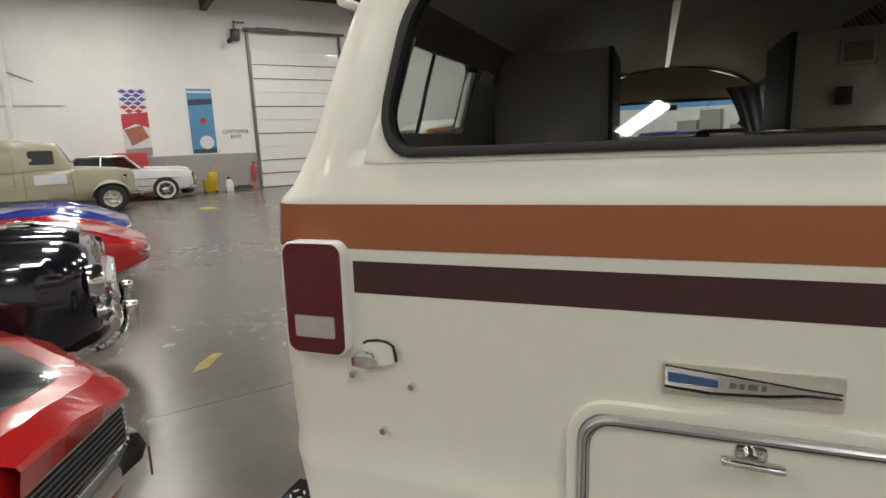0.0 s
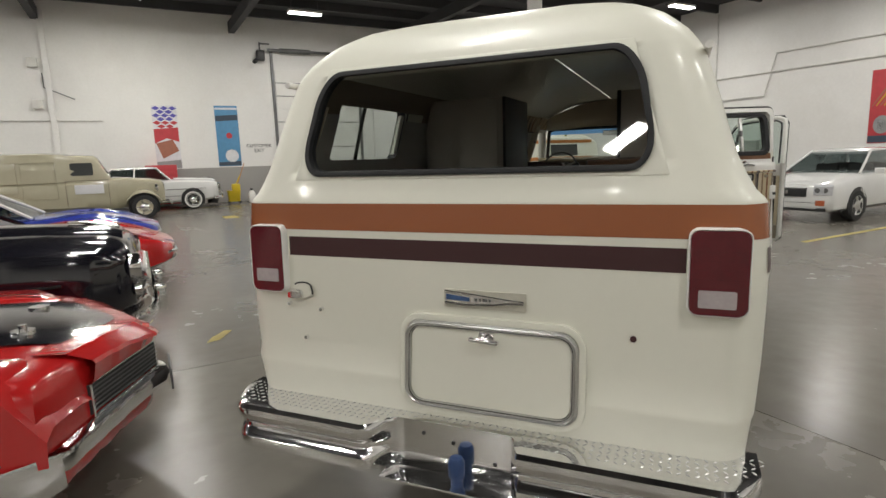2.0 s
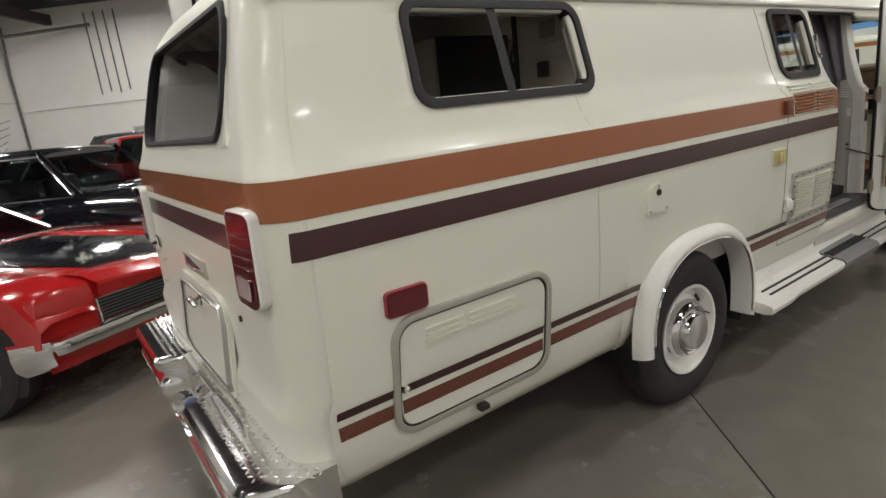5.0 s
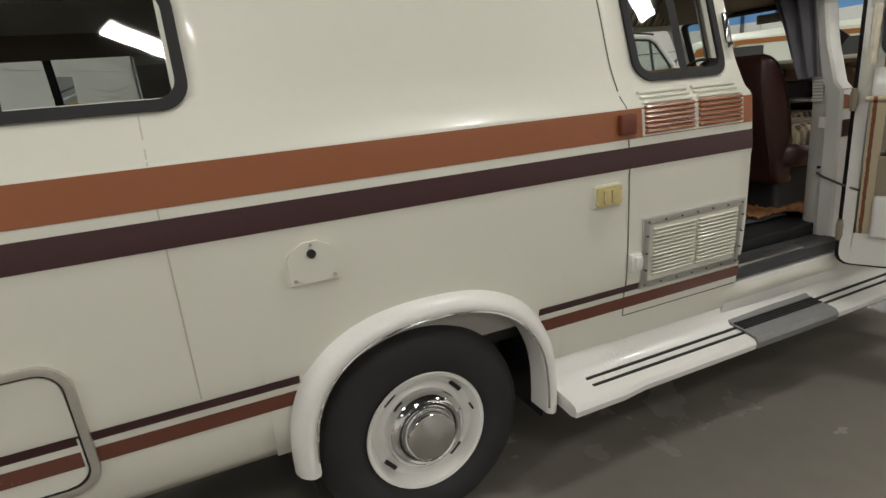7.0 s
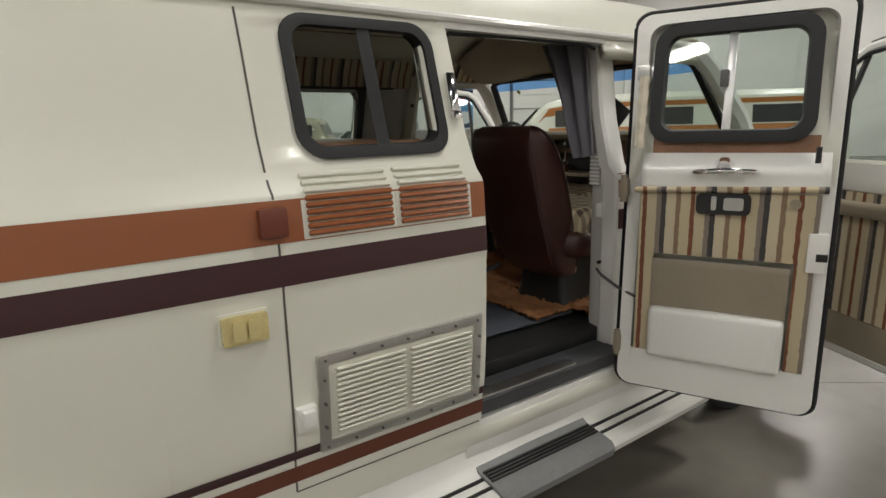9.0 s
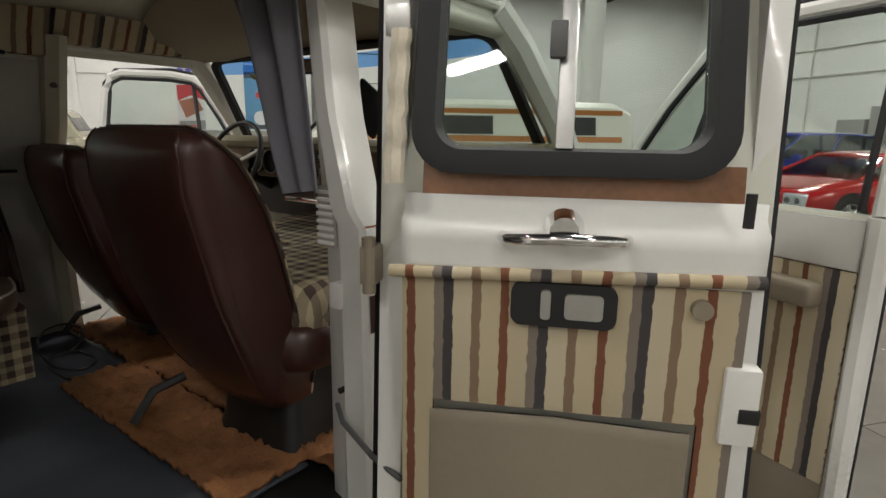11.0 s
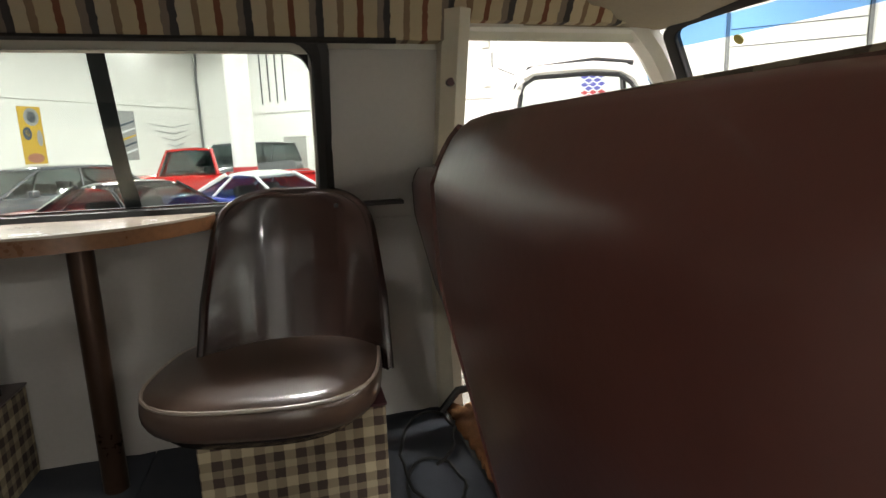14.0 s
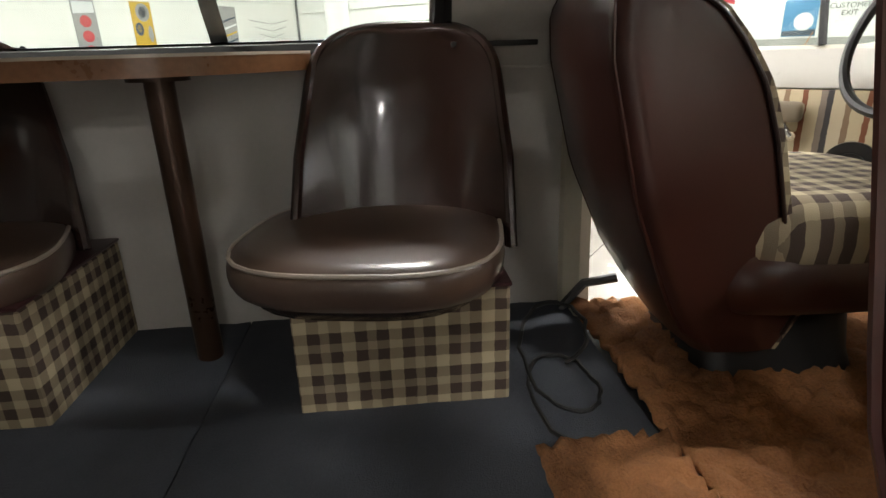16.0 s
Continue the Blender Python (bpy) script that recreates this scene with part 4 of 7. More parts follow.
dp = part("window_pane", sheet(rounded(0.42, 0.32, 0.045, 6, 0.283, 1.692), leaf_place, -0.03), M_GLASS, wf)
dp.visible_shadow = False
part("window_divider", moved(box(-0.014, 0.014, -0.012, 0.02, -0.165, 0.165, 0.004), Matrix.Translation(leaf_place(0.278, 1.69, -0.02)) @ Matrix.Rotation(radians(-13), 4, "X")), M_ALLOY, wf, "grey divider")
part("window_latch", moved(box(-0.014, 0.012, -0.02, 0.01, -0.028, 0.028, 0.004), Matrix.Translation(leaf_place(0.262, 1.70, 0.0))), M_STEEL, wf)
part("wood_strip", skin(lambda x, z: leaf_place(x, z, -0.012), [0.05, 0.2, 0.4, 0.55], [1.455, 1.48, 1.51], []), M_WOOD, leaf, "dark wood strip")
solid(part("inner_ledge", skin(lambda x, z: leaf_place(x, z, 0.012 if z < 1.42 else -0.012), [0.02, 0.04, 0.2, 0.4, 0.56, 0.585], [1.325, 1.345, 1.38, 1.41, 1.43, 1.455], []), M_WHITE, leaf, "glossy white ledge"), 0.02)
hd = part("door_handle", tube([leaf_place(0.188, 1.393, 0.012), leaf_place(0.20, 1.393, 0.035), leaf_place(0.24, 1.397, 0.05), leaf_place(0.285, 1.40, 0.054), leaf_place(0.33, 1.399, 0.05), leaf_place(0.37, 1.396, 0.035), leaf_place(0.382, 1.395, 0.012)], 0.0095, 10), M_CHROME, leaf, "chrome grab handle")
part("handle_boss", moved(join(rod((0, 0, 0), (0, -0.035, 0), 0.032, 20, 0.022)), Matrix.Translation(leaf_place(0.284, 1.41, 0.012))), M_CHROME, hd)
solid(part("cloth_panel", skin(lambda x, z: leaf_place(x, z, 0.008), with_lines([0.02, 0.57], 0.06), with_lines([0.715, 1.322], 0.08), [(0.07, 0.505, 0.70, 1.07)]), STRIPE, leaf, "striped cloth lining"), 0.012)
part("cloth_roll", rod((0.0, -0.014, 1.325), (0.585, -0.014, 1.34), 0.011, 10), STRIPE, leaf)
lk = part("lock_plate", sheet(rounded(0.168, 0.072, 0.018, 5, 0.29, 1.284), leaf_place, 0.02, 0.02), M_BLACK, leaf, "black latch plate")
part("lock_paddle", sheet(rounded(0.06, 0.042, 0.008, 4, 0.322, 1.285), leaf_place, 0.026, 0.006), M_ALLOY, lk)
part("lock_lever", sheet(rounded(0.016, 0.048, 0.006, 4, 0.262, 1.287), leaf_place, 0.03, 0.01), M_ALLOY, lk)
part("cloth_knob", rod((0.50, -0.005, 1.292), (0.50, -0.022, 1.292), 0.016, 14), M_TAN, leaf)
solid(part("tan_panel", skin(lambda x, z: leaf_place(x, z, 0.0 - 0.012 * (1 - abs(2 * (x - 0.0875 - 0.2) / 0.43))), with_lines([0.07, 0.505], 0.06), [0.895, 0.95, 1.0, 1.05, 1.075], []), M_TAN, leaf, "plain tan vinyl panel"), 0.01)
part("door_pocket", join(box(0.07, 0.505, -0.035, 0.03, 0.70, 0.895, 0.02, 3)), M_WHITE, leaf, "white moulded door pocket")
solid(part("lower_panel", skin(lambda x, z: leaf_place(x, z, 0.003), [0.01, 0.3, 0.595], [0.575, 0.65, 0.712], []), M_WHITE, leaf), 0.02)
part("lock_catch", box(0.545, 0.60, -0.018, 0.02, 1.07, 1.20, 0.006), M_WHITE, leaf, "white lock housing")
part("lock_slot", box(0.57, 0.602, -0.020, 0.0, 1.11, 1.135, 0.002), M_BLACK, leaf)
part("window_crank_pin", rod((0.545, -0.03, 1.425), (0.545, -0.03, 1.475), 0.008, 8), M_BLACK, leaf)
for z in (0.72, 1.325):
    part("hinge", join(box(-0.06, -0.03, 0.0, 0.05, z - 0.035, z + 0.035, 0.006), rod((-0.045, 0.01, z - 0.05), (-0.045, 0.01, z + 0.05), 0.012, 10)), M_TAN, leaf, "tan painted hinge")
strap = part("belt_strap", lofted([[(0.006 + 0.0015 * math.sin(i * 1.7) + a * (0.017 + 0.0015 * math.sin(i * 2.3)), -0.012 - b - 0.0025 * math.sin(i * 1.3) + leaf_place(0, 1.72 - i * 0.0145)[1], 1.72 - i * 0.0145) for a, b in ((-1, 0), (-0.8, 0.012), (0, 0.018), (0.8, 0.012), (1, 0), (0, -0.004))] for i in range(18)]), material("cream_webbing", (0.62, 0.56, 0.44), 0.7, scale=20, vary=0.1, bump=0.3), leaf, "crumpled cream strap")
part("strap_clip", moved(box(-0.022, 0.022, -0.012, 0.004, -0.026, 0.026, 0.006), Matrix.Translation(leaf_place(0.0, 1.735, 0.008))), M_ALLOY, strap, "metal clip")


# front doors, both swung open
def front_door(name, m, flip, parent):
    d = thing(name, "open front door with striped cloth lining", "door", at=m)
    d.parent = parent
    del d["category"]
    f = flip

    def at(x, z, q=0.0):
        return (x * f, -q + 0.12 * max(0.0, (z - 1.4) / 0.45) ** 1.2, z)

    W = 0.80
    low = [(0.0, 0.56), (W, 0.56), (W, 1.0), (W - 0.01, 1.36), (0.0, 1.36), (0.0, 0.9)]
    solid(part("door_shell", skin(lambda x, z: at(x, z, -0.05), with_lines([0, W], 0.1), with_lines([0.56, 1.36], 0.08), []), M_CREAM, d), 0.02)
    part("door_rim", tube([at(x, z, -0.02) for x, z in ((0, 1.36), (0.0, 0.9), (0.0, 0.60), (0.03, 0.565), (0.4, 0.56), (W - 0.03, 0.565), (W, 0.6), (W, 1.0), (W, 1.36))], 0.026, 8), M_WHITE, d, "white door edge")
    part("window_frame", tube([at(x, z, -0.025) for x, z in ((0.02, 1.36), (0.16, 1.60), (0.27, 1.77), (0.33, 1.81), (0.45, 1.83), (0.70, 1.835), (0.76, 1.81), (0.775, 1.75), (W, 1.36))], 0.022, 8), M_WHITE, d, "white window frame")
    part("window_gasket", tube([at(x, z, -0.005) for x, z in ((0.06, 1.37), (0.19, 1.60), (0.29, 1.75), (0.34, 1.785), (0.45, 1.80), (0.69, 1.805), (0.735, 1.78), (0.745, 1.73), (W - 0.035, 1.37))], 0.009, 6), M_RUBBER, d)
    g = part("window_pane", sheet([(0.06, 1.36), (W - 0.03, 1.36), (0.745, 1.78), (0.69, 1.81), (0.34, 1.79), (0.18, 1.6)] if True else [], lambda x, z, q: at(x, z, q - 0.03)), M_GLASS, d)
    g.visible_shadow = False
    part("quarter_post", tube([at(0.27, 1.36, -0.02), at(0.33, 1.78, -0.02)], 0.012, 6), M_BLACK, d)
    part("weatherstrip", tube([at(x, z, -0.04) for x, z in ((-0.01, 1.36), (-0.012, 0.58), (0.03, 0.545), (W - 0.03, 0.545), (W + 0.015, 0.58), (W + 0.015, 1.36), (0.79, 1.78), (0.74, 1.85), (0.45, 1.858), (0.30, 1.83))], 0.01, 6), M_RUBBER, d)
    solid(part("upper_trim", skin(lambda x, z: at(x, z, 0.006), [0.02, 0.2, 0.5, W - 0.02], [1.24, 1.29, 1.35], []), M_WHITE, d), 0.02)
    solid(part("cloth_panel", skin(lambda x, z: at(x, z, 0.004), with_lines([0.02, W - 0.02], 0.1), [0.72, 0.85, 1.0, 1.15, 1.235], []), STRIPE, d, "striped cloth lining"), 0.012)
    part("arm_rest", join(moved(box(-0.22, 0.22, -0.05, 0.01, -0.03, 0.03, 0.02, 3), Matrix.Translation(at(0.5, 1.17, 0)))), M_TAN, d, "tan arm rest")
    solid(part("lower_panel", skin(lambda x, z: at(x, z, 0.002), [0.02, 0.4, W - 0.02], [0.575, 0.65, 0.715], []), M_TAN, d), 0.01)
    part("speaker", join(rod(at(0.14, 1.02, 0.0), at(0.14, 1.02, 0.022), 0.072, 28), rod(at(0.14, 1.02, 0.0), at(0.14, 1.02, 0.028), 0.04, 20)), M_BLACK, d, "round black speaker")
    cr = part("window_crank", rod(at(0.30, 1.10, 0.0), at(0.30, 1.10, 0.04), 0.014, 12), M_CHROME, d)
    part("crank_arm", rod(at(0.30, 1.10, 0.035), at(0.37, 1.19, 0.045), 0.008, 8), M_CHROME, cr)
    part("crank_knob", rod(at(0.37, 1.19, 0.04), at(0.37, 1.19, 0.075), 0.012, 10), M_CHROME, cr)
    return d


front_door("front_door", pose(0.975, 5.25, 0.03, 0, 0, -26), 1, van)
front_door("front_door", pose(-0.975, 5.25, 0, 0, 0, 43), -1, van)


# ---- the van: front end, closed and plain ----
def nose_ring(y, w, z0, z1):
    return [(-w, y, z0), (-w * 1.0, y, (z0 + z1) / 2), (-w * 0.97, y, z1 - 0.08), (-w * 0.85, y, z1 - 0.015), (0, y, z1 + 0.02), (w * 0.85, y, z1 - 0.015), (w * 0.97, y, z1 - 0.08), (w, y, (z0 + z1) / 2), (w, y, z0)]


def nose_skin():
    rings = [nose_ring(y, w, z0, z1) for y, w, z0, z1 in ((5.185, 0.985, 0.50, 1.36), (5.32, 0.985, 0.78, 1.36), (5.55, 0.98, 0.80, 1.30), (5.7, 0.975, 0.6, 1.27), (5.82, 0.965, 0.42, 1.24), (5.90, 0.93, 0.42, 1.20), (5.93, 0.88, 0.44, 1.10))]
    return lofted(rings)


part("nose", nose_skin(), M_CREAM, van)
part("grille", join(box(-0.72, 0.72, 5.925, 5.96, 0.74, 1.02, 0.01)), M_BLACK, van)
part("front_bumper", box(-1.0, 1.0, 5.94, 6.06, 0.44, 0.60, 0.03, 3), M_CHROME, van)
for s in (-1, 1):
    hl = part("headlight", rod((s * 0.58, 5.94, 0.88), (s * 0.58, 5.975, 0.88), 0.09, 28), M_LENSW, van)
    part("headlight_rim", lathe([(0.09, 0.0), (0.108, 0.02), (0.095, 0.03)], 28, "y"), M_CHROME, hl).location = (s * 0.58, 5.95, 0.88)

# windscreen frame
WS_T, WS_B = (4.972, 1.858), (5.215, 1.47)


def screen(x, f, d=0.0):
    """A point of the windscreen: x across, f from sill to header."""
    bow = 0.10 * (x / 0.85) ** 2
    return (x * (0.86 - 0.09 * f) / 0.86, WS_B[0] + (WS_T[0] - WS_B[0]) * f - bow + d * 0.75, WS_B[1] + (WS_T[1] - WS_B[1]) * f + d * 0.6)


ws_o = rounded(1.66, 1.0, 0.10, 6, 0, 0.5)
ws_i = rounded(1.58, 0.90, 0.08, 6, 0, 0.5)
part("windscreen_seal", ring(ws_o, ws_i, -0.01, 0.012, screen), M_RUBBER, van, "black windscreen seal")
part("windscreen_seal", ring(ws_o, ws_i, 0.01, -0.014, screen), M_RUBBER, van)
wp = part("windscreen", skin(lambda x, f: screen(x, f), with_lines([-0.79, 0.79], 0.1), [0.05, 0.3, 0.6, 0.815], []), M_GLASS, van)
wp.visible_shadow = False
M_BLUE = glass_material("blue_tint_band", (0.20, 0.45, 0.88))
bt = part("blue_tint_band", skin(lambda x, f: screen(x, f), with_lines([-0.79, 0.79], 0.1), [0.82, 0.88, 0.95], []), M_BLUE, van, "blue sun band")
bt.visible_shadow = False
for s in (-1, 1):
    part("a_pillar", tube([(s * 0.90, 5.23, 1.34), (s * 0.865, 5.08, 1.58), (s * 0.815, 4.90, 1.80), (s * 0.79, 4.80, 1.885)], 0.045, 8), M_WHITE, van)
part("cowl", lofted([[(x, 5.13, 1.30), (x, 5.17, 1.42), (x, 5.26, 1.42), (x, 5.34, 1.34)] for x in (-0.95, 0, 0.95)], closed=False, caps=False), M_CREAM, van)
part("header", lofted([[(x, 4.56, 1.915 + b), (x, 4.70, 1.868 + b * 0.5), (x, 4.95 - 0.13 * x * x, 1.84), (x, 5.01 - 0.13 * x * x, 1.85), (x, 4.97 - 0.13 * x * x, 1.90 + b * 0.5), (x, 4.80, 1.945 + b)] for x, b in ((-0.80, -0.03), (-0.6, 0.08), (-0.3, 0.18), (0, 0.22), (0.3, 0.18), (0.6, 0.08), (0.80, -0.03))]), M_TAN, van, "tan windscreen header")

# ---- the van: inside ----
part("van_floor", join(box(-0.93, 0.86, 0.10, 3.42, 0.585, 0.70, 0.004), box(-0.93, 0.79, 3.42, 5.19, 0.585, 0.698, 0.004)), M_BLACK, van)
LROWS = [z for z in ROWS if 0.65 <= z <= 1.80]
HROWS = [z for z in ROWS if 1.78 <= z]
for place, cols, holes in ((right, cols_r, [RWIN, DWIN, OPEN, (4.18, 9, 0, 9)]), (left, cols_l, [LQUART, LWIN, (4.29, 9, 0, 9)])):
    part("side_lining", skin(lambda a, z, p=place: p(a, z, -0.05), [c for c in cols if c > 0.1], LROWS, holes), M_LINING, van, "pale grey wall lining")
    part("headliner", skin(lambda a, z, p=place: p(a, z - 0.035, -0.045), [c for c in cols if c > 0.1], HROWS, [(0, 9, 0, 1.80), (0.4, 1.4, 0, 1.862), (2.9, 3.4, 0, 1.862), (3.4, 4.40, 0, 1.905), (4.27, 9, 0, 1.89)]), M_TAN, van, "tan headliner")
part("tail_lining", tail_skin(LROWS, [(-0.86, 0.86, 1.52, 1.905)]), M_TAN, van).location = (0, 0.06, 0)
# galley cupboards across the back on the far side, and a wardrobe
cab = thing("galley_cabinet", "plain pale galley cabinet with dark edge trim", "cabinet", at=pose(0, 0, 0.70))
part("carcass", box(0.30, 0.86, 1.2, 3.30, 0.0, 0.80, 0.01), M_LINING, cab)
part("worktop", box(0.28, 0.86, 1.18, 3.32, 0.80, 0.83, 0.008), M_WOOD, cab, "walnut worktop")
for i in range(3):
    dd = part("cabinet_door", box(0.288, 0.299, 1.26 + i * 0.68, 1.88 + i * 0.68, 0.08, 0.74, 0.004), M_LINING, cab)
    part("knob", rod((0.288, 1.82 + i * 0.68, 0.62), (0.27, 1.82 + i * 0.68, 0.62), 0.012, 10), M_CHROME, dd)
M_PANEL = material("grey_beige_panel", (0.56, 0.51, 0.45), 0.5, scale=3, vary=0.06, bump=0.05)
ward = thing("wardrobe", "tall grey beige wardrobe against the van wall", "wardrobe", at=pose(0, 0, 0.70))
part("carcass", box(-0.80, -0.27, 1.52, 2.02, 0.0, 1.22, 0.01), M_PANEL, ward)
part("wardrobe_door", box(-0.76, -0.31, 1.508, 1.519, 0.05, 1.18, 0.004), M_PANEL, ward)
part("edge_trim", box(-0.275, -0.255, 1.50, 2.03, 0.0, 1.22, 0.004), M_BLACK, ward, "dark edge trim")
tall = thing("tall_cabinet", "tall grey beige cabinet with a square vent and switch", "cabinet", at=pose(0, 0, 0.70))
part("carcass", box(0.42, 0.80, 1.45, 1.95, 0.835, 1.20, 0.01), M_PANEL, tall)
part("edge_trim", box(0.40, 0.42, 1.44, 1.96, 0.835, 1.20, 0.004), M_BLACK, tall, "dark edge trim")
sq = part("square_vent", box(0.56, 0.68, 1.435, 1.449, 1.06, 1.16, 0.012), M_PANEL, tall, "square raised vent cover")
part("vent_inset", box(0.575, 0.665, 1.431, 1.436, 1.075, 1.145, 0.002), M_TAN, sq)
swt = part("switch_box", box(0.56, 0.61, 1.42, 1.449, 0.92, 0.985, 0.006), M_BLACK, tall, "black switch box")
part("switch_lamp", rod((0.585, 1.42, 0.955), (0.585, 1.416, 0.955), 0.006, 8), M_LENS, swt)
sofa = thing("rear_bench", "dark brown vinyl bench seat across the van tail", "bench", at=pose(0, 0, 0.70))
part("base", box(-0.86, 0.86, 0.12, 0.85, 0.0, 0.36, 0.01), M_LINING, sofa)
part("cushion", box(-0.85, 0.85, 0.14, 0.86, 0.36, 0.48, 0.04, 3), M_VINYLD, sofa)

# striped pelmet along the window side, and its dark rail
part("pelmet", lofted([[(-0.795 + dx, y, z) for dx, z in ((0.0, 1.80), (0.055 + 0.006 * math.sin(y * 70), 1.80), (0.075 + 0.008 * math.sin(y * 70), 1.87), (0.12, 1.95), (0.06, 1.96))] for y in with_lines([2.0, 4.26], 0.03)]), STRIPEY, van, "striped cloth pelmet")
part("pelmet", lofted([[(-0.785 + dx, y, z) for dx, z in ((0.0, 1.848), (0.05 + 0.006 * math.sin(y * 70), 1.85), (0.07 + 0.006 * math.sin(y * 70), 1.88), (0.12, 1.955), (0.06, 1.965))] for y in with_lines([4.262, 4.82], 0.03)]), STRIPEY, van, "striped cloth pelmet")
part("pelmet_rail", tube([(-0.735, y, 1.797) for y in (2.2, 3.0, 4.12)], 0.008, 6), M_BLACK, van)
part("pelmet", lofted([[(0.785 - dx, y, z) for dx, z in ((0.0, 1.86), (0.05 + 0.006 * math.sin(y * 70), 1.86), (0.07, 1.91), (0.12, 1.97), (0.06, 1.975))] for y in with_lines([0.4, 3.40], 0.03)]), STRIPEY, van)
# inner window frame, dark and deep
part("inner_window_frame", ring(rounded(1.42, 0.485, 0.07, 6, 3.25, 1.602), rounded(1.33, 0.395, 0.05, 6, 3.25, 1.60), -0.05, -0.078, left), M_BLACK, van, "black inner window frame")
part("wall_ledge", box(-0.90, -0.855, 3.95, 4.145, 1.382, 1.394, 0.003), M_BLACK, van)
part("wall_seam", box(-0.957, -0.938, 3.90, 4.25, 1.33, 1.338, 0.002), M_LINING, van)
jamb = part("left_pillar", lofted([[(-half(z) + a, b, z) for a, b in ((0.02, 4.235), (0.02, 4.305), (0.06, 4.315), (0.10, 4.307), (0.115, 4.275), (0.085, 4.24))] for z in with_lines([0.60, 1.87], 0.08)]), material("cream_jamb", (0.60, 0.56, 0.45), 0.4, scale=4, vary=0.06), van, "cream door jamb")
part("jamb_plug", rod((-0.765, 4.262, 1.70), (-0.745, 4.262, 1.70), 0.011, 10), M_BROWN, jamb)


# carpets
def mat_piece(name, x0, x1, y0, y1, z, mat, label, cat="carpet", lumps=0.0, step=0.04):
    xs, ys2 = with_lines([x0, x1], step), with_lines([y0, y1], step)
    rnd = random.Random(7)
    top = skin(lambda a, b: (a, b, z + rnd.uniform(0, lumps)), xs, ys2, [])
    ob = part(name, top, mat, None, "", True, 0)
    solid(ob, 0.012, -1)
    return tagged(ob, label, cat)


mat_piece("carpet", -0.93, 0.84, 1.0, 3.41, 0.715, M_CARPET, "blue grey carpet on the van floor", lumps=0.004)
mat_piece("carpet", -0.93, 0.62, 3.415, 4.25, 0.717, M_CARPET, "blue grey carpet offcut by the seats", lumps=0.005)
mat_piece("shag_carpet", -0.86, 0.76, 4.255, 5.15, 0.722, M_SHAG, "orange brown shag carpet round the front seats", lumps=0.025, step=0.015)
mat_piece("shag_carpet", -0.33, 0.62, 4.02, 4.253, 0.728, M_SHAG, "orange brown shag carpet edge piece", lumps=0.025, step=0.015)


# table on one leg
table = thing("dinette_table", "walnut edged dinette table on a single dark leg", "table", at=pose(0, 0, 0))
top = [(-0.92, 3.64), (-0.86, 3.625), (-0.76, 3.56), (-0.67, 3.475), (-0.62, 3.36), (-0.61, 3.21), (-0.61, 2.96), (-0.64, 2.82), (-0.72, 2.74), (-0.92, 2.73)]
part("table_top", sheet(top, lambda x, y, d: (x, y, 1.385 + d), 0.0, 0.006), material("pale_laminate", (0.50, 0.42, 0.34), 0.25, scale=8, vary=0.1, coat=0.3), table, "pale glossy laminate")
part("table_edge", sheet([(x * 1.0 - 0.0, y) for x, y in top], lambda x, y, d: (x - 0.003, y, 1.379 + d), 0.0, 0.034), M_WOOD, table, "walnut edge band")
part("table_leg", join(rod((-0.765, 3.355, 0.715), (-0.765, 3.355, 1.346), 0.029, 20), rod((-0.765, 3.355, 1.335), (-0.765, 3.355, 1.346), 0.06, 20)), material("dark_brown_metal", (0.06, 0.032, 0.02), 0.3, 0.4), table, "dark metal leg")


# swivel chair on a plaid box
def cushion(cx, cy, cz, w, d, h, p=4.0, dome=0.02, n=28, rings=7):
    """A soft pad: a squircle in plan with rolled edges."""
    out = []
    for i in range(rings):
        f = i / (rings - 1)
        a = math.pi * (f - 0.5)
        inset = (1 - math.cos(a)) * 0.5
        z = cz + h / 2 * math.sin(a)
        row = []
        for j in range(n):
            t = 2 * math.pi * j / n
            c, s = math.cos(t), math.sin(t)
            k = (abs(c) ** p + abs(s) ** p) ** (-1 / p)
            row.append((cx + c * k * (w / 2 - inset * h * 0.55), cy + s * k * (d / 2 - inset * h * 0.55), z))
        out.append(row)
    v, f = lofted(out)
    return v, f


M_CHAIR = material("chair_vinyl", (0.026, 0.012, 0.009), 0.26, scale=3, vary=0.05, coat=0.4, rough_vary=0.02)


# chair vinyl lightened for the pad: window light falling on it, put into the colour
M_PAD = material("lit_pad_vinyl", (0.10, 0.064, 0.048), 0.30, scale=6, vary=0.12, rough_vary=0.05, coat=0.7)


